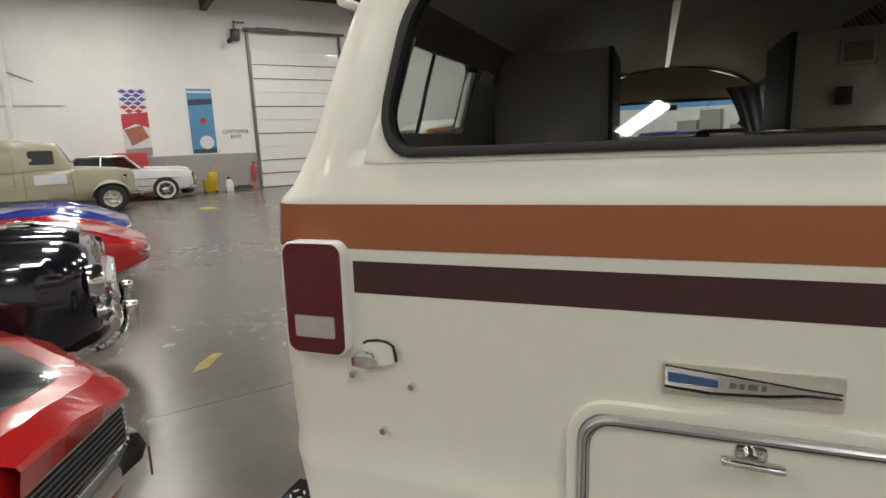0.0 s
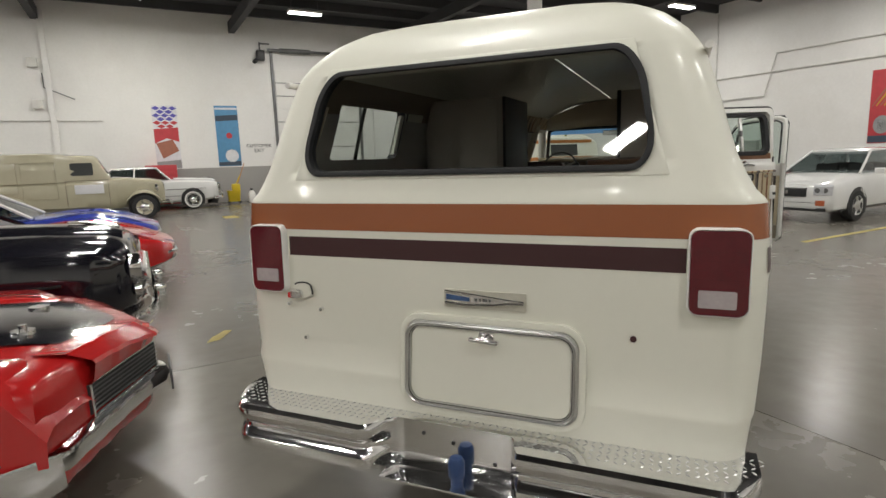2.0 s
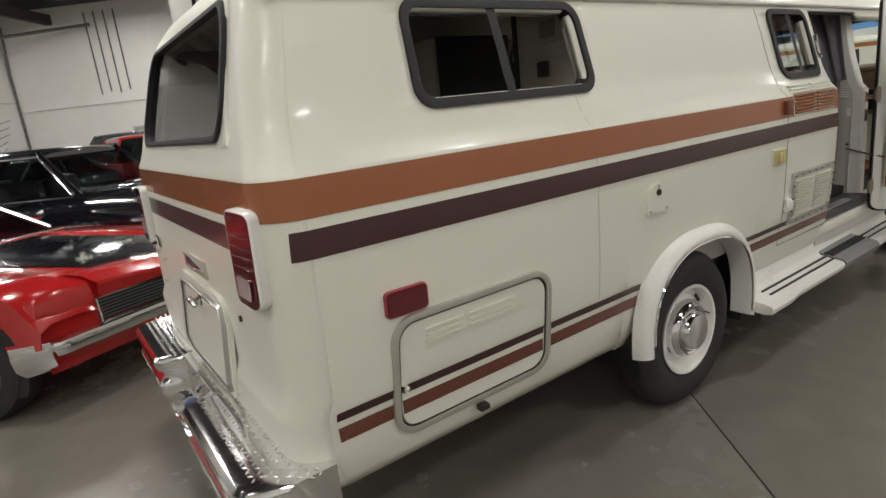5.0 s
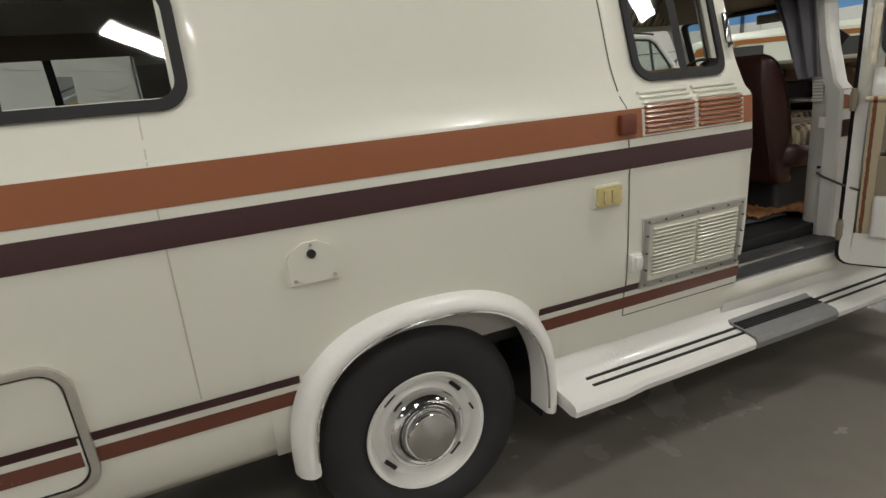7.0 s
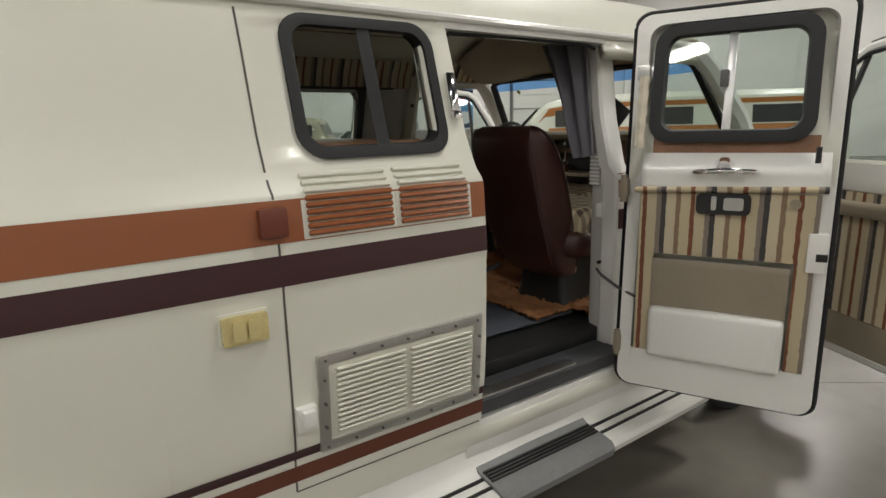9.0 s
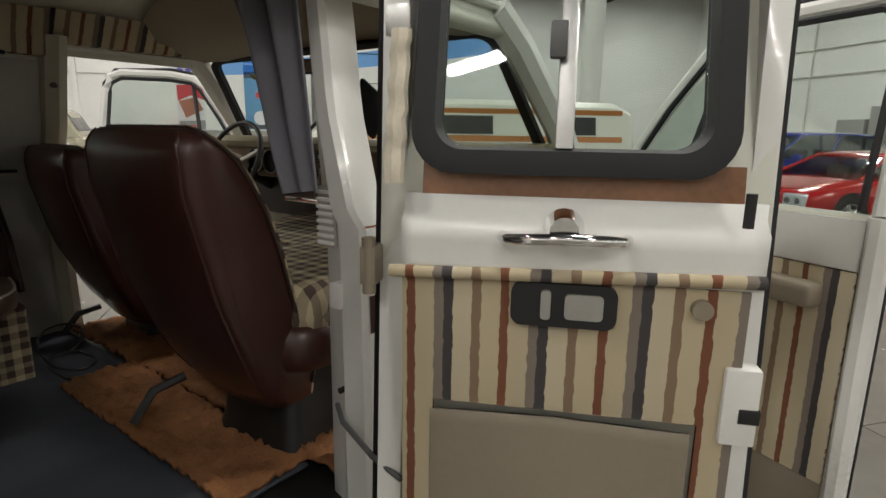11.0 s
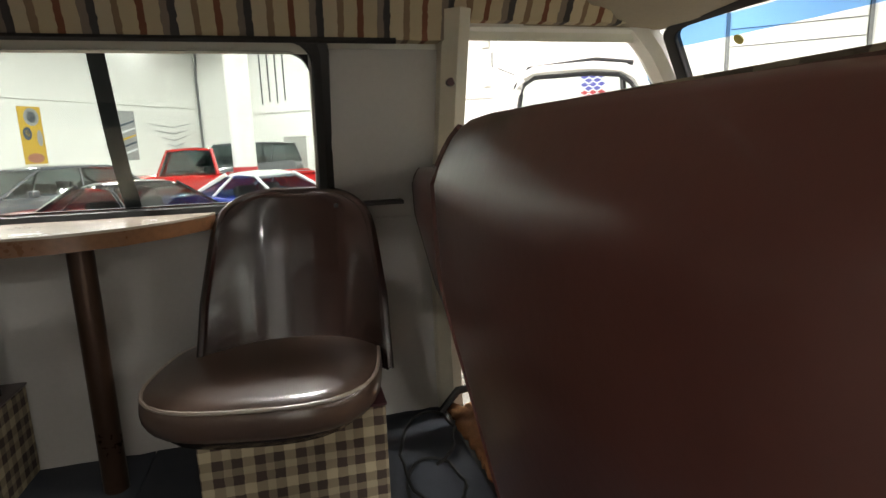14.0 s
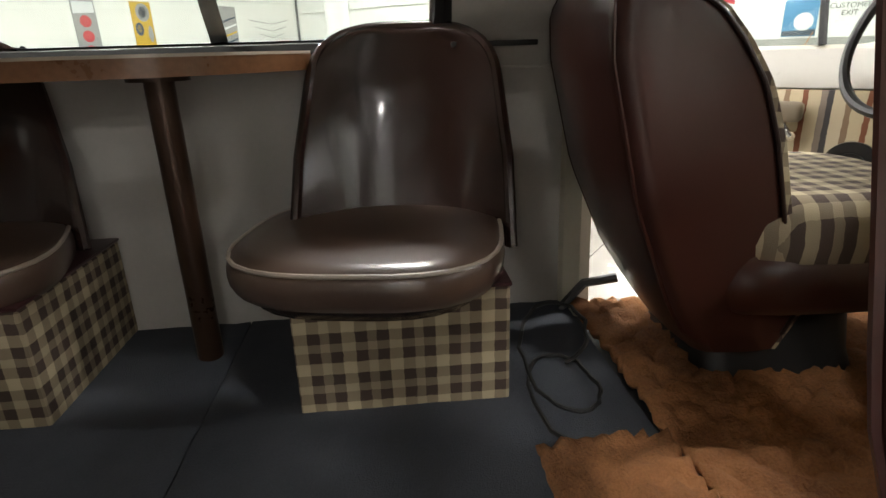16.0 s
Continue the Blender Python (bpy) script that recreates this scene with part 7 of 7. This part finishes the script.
# a second camper standing ahead of the van
def far_camper(m, label):
    c = thing("motor_home", label, "camper", at=m)
    rows = []
    for x, zf in ((0.0, 1.15), (-0.08, 1.25), (-0.5, 1.32), (-0.75, 1.40), (-1.1, 1.78), (-1.25, 1.90), (-1.6, 1.98), (-3.0, 2.02), (-5.2, 2.0), (-5.45, 1.9), (-5.5, 1.2)):
        w = 0.97 if x < -0.3 else 0.9
        top = zf
        rows.append([(x, -w, 0.45), (x, -w * 1.02, 0.9), (x, -w, min(top - 0.06, 1.3)), (x, -w * 0.9, top - 0.1), (x, -w * 0.75, top - 0.02), (x, 0, top + 0.02), (x, w * 0.75, top - 0.02), (x, w * 0.9, top - 0.1), (x, w, min(top - 0.06, 1.3)), (x, w * 1.02, 0.9), (x, w, 0.45)])
    part("body", lofted(rows), M_CREAM, c, "cream white body")
    M_OCH = material("ochre_stripe", (0.45, 0.17, 0.04), 0.3)
    for s in (-1, 1):
        part("stripe", lofted([[(x, s * (0.895), z0), (x, s * (0.90), z1)] for x, z0, z1 in ((-1.15, 1.55, 1.60), (-1.3, 1.60, 1.80), (-1.9, 1.80, 1.87), (-5.3, 1.80, 1.87))], closed=False, caps=False), M_OCH, c, "ochre stripe")
        part("stripe", lofted([[(x, s * (0.955), 1.42), (x, s * (0.94), 1.5)] for x in (-1.3, -3.0, -5.3)], closed=False, caps=False), M_OCH, c)
        for x0, x1 in ((-1.4, -2.2), (-2.6, -3.4), (-4.2, -4.9)):
            g = part("window", ([(x0, s * 0.945, 1.52), (x1, s * 0.945, 1.52), (x1, s * 0.905, 1.77), (x0, s * 0.905, 1.77)], [(0, 1, 2, 3)]), M_BLACK, c, smooth=False)
        for x in (-0.8, -4.1):
            arch_disc(c, x, 0.985, 0.40, s)
            car_wheel(c, x, 0.995, 0.36, s, M_WHITE, M_CHROME)
    part("windscreen", ([(-0.76, -0.8, 1.43), (-0.76, 0.8, 1.43), (-1.12, 0.72, 1.80), (-1.12, -0.72, 1.80)], [(0, 1, 2, 3)]), M_BLACK, c, smooth=False).location = (0.02, 0, 0.01)
    part("front_bumper", box(0.0, 0.1, -0.95, 0.95, 0.42, 0.56, 0.03, 3), M_CHROME, c)
    return c


far_camper(hall_pose(3.6, 9.7, 0, 172), "cream white camper with ochre stripes ahead of the van")


# ---- hall fittings ----
def banner(m, label, shapes, w=0.9, h=2.46):
    b = thing("banner", label, "banner", "wall banners", at=m)
    part("cloth", box(-w / 2, w / 2, -0.012, 0.0, 0, h, 0.002), shapes[0], b)
    for nm, verts, mat in shapes[1]:
        part(nm, ([(x, -0.016, z) for x, z in verts] + [(x, -0.012, z) for x, z in verts], [tuple(range(len(verts)))]), mat, b, smooth=False)
    return b


def flat(name, color):
    return material(name, color, 0.6, scale=6, vary=0.12)


B_W, B_R, B_B, B_SKY, B_DARK, B_TAN, B_GREY, B_YEL = flat("banner_white", (0.7, 0.7, 0.72)), flat("banner_red", (0.5, 0.05, 0.06)), flat("banner_violet", (0.10, 0.09, 0.40)), flat("banner_sky", (0.10, 0.28, 0.48)), flat("banner_dark", (0.05, 0.07, 0.10)), flat("banner_tan", (0.35, 0.14, 0.09)), flat("banner_grey", (0.30, 0.30, 0.30)), flat("banner_yellow", (0.55, 0.35, 0.03))


def disc(cx, cz, r, n=20, e=1.0):
    return [(cx + r * math.cos(2 * math.pi * i / n), cz + r * e * math.sin(2 * math.pi * i / n)) for i in range(n)]


checks = []
for i in range(6):
    for j in range(3):
        x, z = -0.3 + j * 0.3 + (0.15 if i % 2 else 0.0), 2.36 - i * 0.14
        if x > 0.40:
            continue
        checks.append(("check", [(x - 0.15, z), (x, z + 0.085), (x + 0.15, z), (x, z - 0.085)], B_B if i < 4 else B_R))
banner(hall_pose(0.70, HALL_V1 - 0.005, 1.47), "tall racing check banner in violet, white and red", (B_W, checks + [("red_field", [(-0.44, 1.55), (0.44, 1.62), (0.44, 1.05), (0.0, 1.2), (-0.44, 1.0)], B_R), ("tan_field", [(-0.40, 1.0), (0.2, 1.15), (0.40, 0.7), (-0.2, 0.4)], B_TAN), ("dark_field", [(-0.44, 0.28), (0.44, 0.34), (0.44, 0.02), (-0.44, 0.02)], B_GREY)]))
banner(hall_pose(3.0, HALL_V1 - 0.005, 1.50), "tall blue banner of a car front with round lamp", (B_SKY, [("band", [(-0.44, 2.05), (0.44, 2.10), (0.44, 1.88), (-0.44, 1.83)], B_DARK), ("line", [(-0.44, 2.38), (0.44, 2.38), (0.44, 2.30), (-0.44, 2.30)], B_W), ("emblem", disc(0.05, 1.25, 0.12), B_R), ("lamp_ring", disc(0.1, 0.42, 0.26), B_W), ("lower", [(-0.44, 0.16), (0.44, 0.20), (0.44, 0.02), (-0.44, 0.02)], B_DARK)]))
banner(hall_pose(HALL_U0 + 0.005, 13.15, 1.42, 90), "tall grey banner with a row of red lamps", (B_GREY, [("lamp", disc(0.0, z, 0.2), B_R) for z in (0.35, 0.85, 1.35)] + [("panel", [(-0.36, 2.0), (0.36, 2.0), (0.36, 1.65), (-0.36, 1.6)], B_W)]), 0.82, 2.1)
banner(hall_pose(HALL_U0 + 0.005, 15.26, 1.42, 90), "tall yellow banner with dark machine shapes", (B_YEL, [("shape", disc(0.05, 1.72, 0.27, 20, 1.2), B_GREY), ("shape", disc(0.05, 1.72, 0.17, 20, 1.2), B_DARK), ("shape", disc(-0.17, 1.12, 0.16, 20, 1.5), B_DARK), ("shape", disc(-0.17, 1.12, 0.09, 20, 1.5), B_YEL), ("shape", disc(0.25, 0.95, 0.10, 20, 3.0), B_GREY), ("shape", disc(0.0, 0.22, 0.3, 20, 0.6), B_TAN)]), 0.82, 2.1)
banner(hall_pose(HALL_U0 + 0.005, 19.2, 1.42, 90), "tall grey banner with pale speckled picture", (B_GREY, [("streak", [(-0.38, 0.2 + 0.3 * k), (0.38, 0.45 + 0.3 * k), (0.38, 0.52 + 0.3 * k), (-0.38, 0.3 + 0.3 * k)], (B_W, B_DARK, B_YEL)[k % 3]) for k in range(5)]), 0.82, 2.1)
streaks = [("streak", [(-0.4 + 0.12 * k, 1.25), (-0.36 + 0.12 * k, 1.25), (0.38 - 0.02 * k, 2.3 - 0.22 * k), (0.30 - 0.02 * k, 2.35 - 0.22 * k)], B_YEL if k % 2 else B_TAN) for k in range(5)]
banner(hall_pose(HALL_U1 - 0.005, 8.0, 1.58, -90), "tall red banner with yellow streaks and a silver engine", (B_R, streaks + [("engine", disc(-0.05, 0.62, 0.26, 16, 1.2), B_GREY), ("engine_core", disc(-0.08, 0.62, 0.12, 12, 1.3), B_W), ("dark_foot", [(-0.44, 0.25), (0.44, 0.25), (0.44, 0.02), (-0.44, 0.02)], B_DARK)]))


def lettering(words, m, size, mat, label):
    cu = bpy.data.curves.new("lettering", "FONT")
    cu.body, cu.size, cu.extrude, cu.align_x = words, size, 0.004, "CENTER"
    ob = new("lettering", cu)
    bpy.context.view_layer.update()
    me = bpy.data.meshes.new_from_object(ob.evaluated_get(bpy.context.evaluated_depsgraph_get()))
    bpy.data.objects.remove(ob)
    me.materials.clear()
    o = part("wall_lettering", me, mat, None, smooth=False)
    o.matrix_basis = m @ Matrix.Rotation(radians(90), 4, "X")
    return tagged(o, label, "sign")


lettering("CUSTOMER\nEXIT", hall_pose(4.22, HALL_V1 - 0.006, 2.25), 0.20, M_BLACK, "dark painted wall lettering by the overhead door")

# wall details: conduits, pipes, boxes, horn
def run(points, r, label, mat=None, category="conduit"):
    o = part("conduit", tube([hall(*p) for p in points], r, 6), mat or M_STEEL, None)
    return tagged(o, label, category)


M_CONDUIT = material("painted_conduit", (0.66, 0.65, 0.61), 0.6, scale=4, vary=0.1)
run([(-18.3, HALL_V1 - 0.04, 3.36), (-10, HALL_V1 - 0.04, 3.36), (-1.4, HALL_V1 - 0.04, 3.33)], 0.02, "thin painted conduit along the hall wall", M_CONDUIT)
run([(HALL_U0 + 0.04, -10, 3.8), (HALL_U0 + 0.04, 10, 3.8), (HALL_U0 + 0.04, 23.2, 3.78)], 0.025, "thin painted conduit along the banner wall", M_CONDUIT)
run([(HALL_U1 - 0.05, 23.2, 4.5), (HALL_U1 - 0.05, 10, 4.5), (HALL_U1 - 0.05, -8, 4.5)], 0.03, "painted conduit along the side wall", M_CONDUIT)
run([(HALL_U1 - 0.05, 18.5, 3.6), (HALL_U1 - 0.05, 12.2, 3.6), (HALL_U1 - 0.05, 11.8, 5.2), (HALL_U1 - 0.05, 0, 5.2)], 0.03, "bent painted conduit on the side wall", M_CONDUIT)
for v in (19.6, 17.2, 14.4):
    run([(HALL_U1 - 0.05, v, 1.2), (HALL_U1 - 0.05, v, 7.2)], 0.035, "vertical painted pipe on the side wall", M_CONDUIT)
for i in range(4):
    run([(-14.38 + i * 0.44, HALL_V1 - 0.05, 3.75 + 0.1 * (i % 2)), (-14.38 + i * 0.44, HALL_V1 - 0.05, 7.2)], 0.03, "vertical pipe dropping down the hall wall")
run([(-18.3, HALL_V1 - 1.4, 6.3), (-14.0, HALL_V1 - 0.4, 6.62)], 0.07, "dark pipe near the hall corner")
for i in range(5):
    run([(HALL_U0 + 0.04, 20.3 + 0.3 * i, 3.0 - 0.3 * i), (HALL_U0 + 0.04, 21.6, 2.85 - 0.3 * i), (HALL_U0 + 0.04, 22.6 - 0.15 * i, 3.05 - 0.3 * i)], 0.012, "thin loose cable runs on the hall wall")
run([(-18.36, HALL_V1 - 0.06, 1.0), (-18.36, HALL_V1 - 0.06, 5.0), (-18.2, HALL_V1 - 0.06, 7.0)], 0.05, "vertical pipe in the hall corner")
for u in (-2.95, -9.6, 9.6):
    pl = part("pilaster", hall_box(u - 0.09, u + 0.09, HALL_V1 - 0.12, HALL_V1 - 0.001, 1.46, HALL_H - 0.4, 0.01), M_WALL, None)
    tagged(pl, "slim white pilaster on the hall wall", "pilaster", kind="structure")
for u in (-2.95,):
    for z in (5.2, 3.75):
        bx = part("wall_box", hall_box(u - 0.55, u - 0.25, HALL_V1 - 0.14, HALL_V1 - 0.002, z, z + 0.32, 0.01), M_CONDUIT, None)
        tagged(bx, "grey electrical box on the hall wall", "electrical box")
run([(-3.1, HALL_V1 - 0.08, 5.0), (-3.1, HALL_V1 - 0.08, 4.5), (-2.2, HALL_V1 - 0.08, 4.1)], 0.02, "bent cable by the electrical box")
gd = thing("door_2", "grey steel double door in the hall wall", "door", kind="structure", at=hall_pose(-12.09, HALL_V1))
for s in (-1, 1):
    lf = part("leaf", box(min(0, s * 1.24), max(0, s * 1.24), -0.05, 0.0, 0.0, 2.2, 0.005), M_GREYP if s < 0 else M_WALL, gd)
part("frame", join(box(-1.31, -1.25, -0.07, 0, 0, 2.27), box(1.25, 1.31, -0.07, 0, 0, 2.27), box(-1.31, 1.31, -0.07, 0, 2.21, 2.27)), M_CONDUIT, gd)
hn = thing("wall_lamp", "dark emergency lamp head above the door", "lamp", at=hall_pose(4.55, HALL_V1 - 0.02, 6.0))
part("head", join(box(-0.16, 0.16, -0.30, 0.0, -0.20, 0.22, 0.04), rod((-0.2, -0.3, -0.2), (-0.32, -0.42, -0.3), 0.08, 14)), M_BLACK, hn)
part("bracket", join(rod((0, -0.1, 0.2), (0, -0.1, 0.55), 0.03), rod((0, -0.1, 0.5), (0.4, -0.1, 0.5), 0.03)), M_STEEL, hn)
for z, u in ((1.6, 15.3), (2.0, 14.2), (1.35, 12.8)):
    eb = part("electrical_panel", hall_box(HALL_U1 - 0.25, HALL_U1 - 0.003, u - 0.5, u + 0.45, z - 0.6, z + 0.5, 0.01), M_GREYP, None)
    tagged(eb, "grey electrical cabinet on the side wall", "electrical panel")

# cleaning things by the wall
bk = thing("mop_bucket", "yellow mop bucket with wringer by the wall", "bucket", at=hall_pose(2.85, HALL_V1 - 1.2))
M_YP = material("yellow_plastic", (0.62, 0.46, 0.02), 0.4, scale=10, vary=0.08)
part("tub", lofted([[(x * k, y * k, z) for x, y in rounded(0.5, 0.36, 0.06, 4)] for z, k in ((0.08, 0.8), (0.1, 0.86), (0.5, 1.0), (0.52, 1.04))]), M_YP, bk, "yellow tub")
part("wringer", join(box(-0.05, 0.25, -0.16, 0.16, 0.5, 0.78, 0.03), rod((0.1, 0.14, 0.7), (0.3, 0.14, 1.1), 0.02)), M_YP, bk)
for x in (-0.2, 0.2):
    for y in (-0.12, 0.12):
        part("castor", rod((x, y - 0.02, 0.05), (x, y + 0.02, 0.05), 0.05, 12), M_BLACK, bk)
part("mop_handle", rod((0.0, 0.05, 0.3), (0.55, 0.35, 1.6), 0.014, 8), material("mop_orange", (0.5, 0.2, 0.04), 0.5), bk)
vc = thing("shop_vacuum", "black and grey shop vacuum by the wall", "vacuum", at=hall_pose(2.05, HALL_V1 - 1.1))
part("drum", rod((0, 0, 0.08), (0, 0, 0.55), 0.2, 20), M_BLACK, vc)
part("lid", rod((0, 0, 0.55), (0, 0, 0.72), 0.21, 20, 0.12), M_STEEL, vc)
part("hose", tube([(0.1, 0, 0.6), (0.3, 0.1, 0.8), (0.35, 0.2, 0.5), (0.2, 0.3, 0.1)], 0.035, 8), M_BLACK, vc)
jg = thing("spray_jug", "white plastic jug with dark cap by the wall", "jug", at=hall_pose(3.6, HALL_V1 - 0.9))
part("jug", lofted([[(x * k, y * k, z) for x, y in rounded(0.28, 0.22, 0.05, 4)] for z, k in ((0, 0.95), (0.03, 1.0), (0.32, 1.0), (0.42, 0.7), (0.48, 0.3))]), M_WHITE, jg)
part("cap", rod((0, 0, 0.48), (0, 0, 0.56), 0.05, 12), M_BLACK, jg)
wf = thing("floor_dolly", "dark low wheel dolly by the wall", "dolly", at=hall_pose(4.15, HALL_V1 - 0.8))
part("deck", lofted([[(x * k, y * k, z) for x, y in rounded(0.7, 0.5, 0.1, 4)] for z, k in ((0.05, 1.0), (0.16, 0.9), (0.2, 0.5))]), M_BLACK, wf)
fe = thing("fire_extinguisher", "red fire extinguisher on the grey wall", "fire extinguisher", at=hall_pose(4.75, HALL_V1 - 0.12))
part("cylinder", lathe([(0.0, 0.35), (0.085, 0.36), (0.09, 0.85), (0.06, 0.95), (0.025, 0.98), (0.0, 1.0)], 20, "z"), B_R, fe, "red cylinder")
part("valve", join(rod((0, 0, 0.97), (0, 0, 1.05), 0.025), box(-0.02, 0.1, -0.015, 0.015, 1.04, 1.08, 0.006)), M_BLACK, fe)
part("wall_bracket", box(-0.05, 0.05, 0.05, 0.118, 0.5, 0.8, 0.005), M_STEEL, fe)
part("guard", box(-0.22, 0.0, -0.02, 0.1, 0.0, 0.22, 0.03), material("orange_plastic", (0.5, 0.2, 0.03), 0.5), fe, "orange plastic tray")
tc = thing("tool_cabinet", "red tool cabinet against the grey wall", "tool cabinet", at=hall_pose(0.35, HALL_V1 - 0.4))
part("carcass", box(-0.55, 0.55, -0.25, 0.25, 0.1, 1.62, 0.02), B_R, tc, "red steel carcass")
for i in range(7):
    part("drawer", box(-0.51, 0.51, -0.262, -0.25, 0.2 + i * 0.2, 0.37 + i * 0.2, 0.004), B_R, tc)
M_LINE = material("worn_yellow_line", (0.45, 0.36, 0.10), 0.6, scale=5, vary=0.35)
for nm, (u0, u1, v0, v1) in dict(a=(0.2, 4.6, 20.75, 20.85), b=(8.9, 16.0, 3.30, 3.40), c=(10.5, 16.0, 6.95, 7.05), d=(1.6, 2.0, 15.6, 16.4)).items():
    ln = part("floor_line", skin(lambda u, v: hall(u, v, 0.004), with_lines([u0, u1], 0.5), [v0, v1], []), M_LINE, None)
    tagged(ln, "worn yellow painted floor line", "floor line", kind="structure")
sp = part("floor_line", ([hall(u, v, 0.004) for u, v in ((-0.22, 3.48), (-0.10, 3.52), (0.04, 3.76), (-0.02, 3.80), (-0.15, 3.64))], [(0, 1, 2, 3, 4)]), M_LINE, None)
tagged(sp, "worn scrap of yellow floor paint", "floor line", kind="structure")


# ---- floor slabs, sawn apart ----
SLAB_U, SLAB_V = 4.55, 4.55
for i in range(-6, 6):
    for j in range(-5, 6):
        u0, u1 = 2.51 + (i) * SLAB_U, 2.51 + (i + 1) * SLAB_U
        v0, v1 = 2.89 + (j) * SLAB_V, 2.89 + (j + 1) * SLAB_V
        u0, u1, v0, v1 = max(u0, HALL_U0), min(u1, HALL_U1), max(v0, HALL_V0), min(v1, HALL_V1)
        if u1 - u0 < 0.05 or v1 - v0 < 0.05:
            continue
        sb = part("slab", box(-(u1 - u0) / 2 + 0.004, (u1 - u0) / 2 - 0.004, -(v1 - v0) / 2 + 0.004, (v1 - v0) / 2 - 0.004, -0.011, 0.0, 0.0), M_FLOOR, FLOOR, smooth=False)
        p = hall((u0 + u1) / 2, (v0 + v1) / 2, 0)
        sb.matrix_basis = pose(p.x, p.y, 0, 0, 0, 52.0)
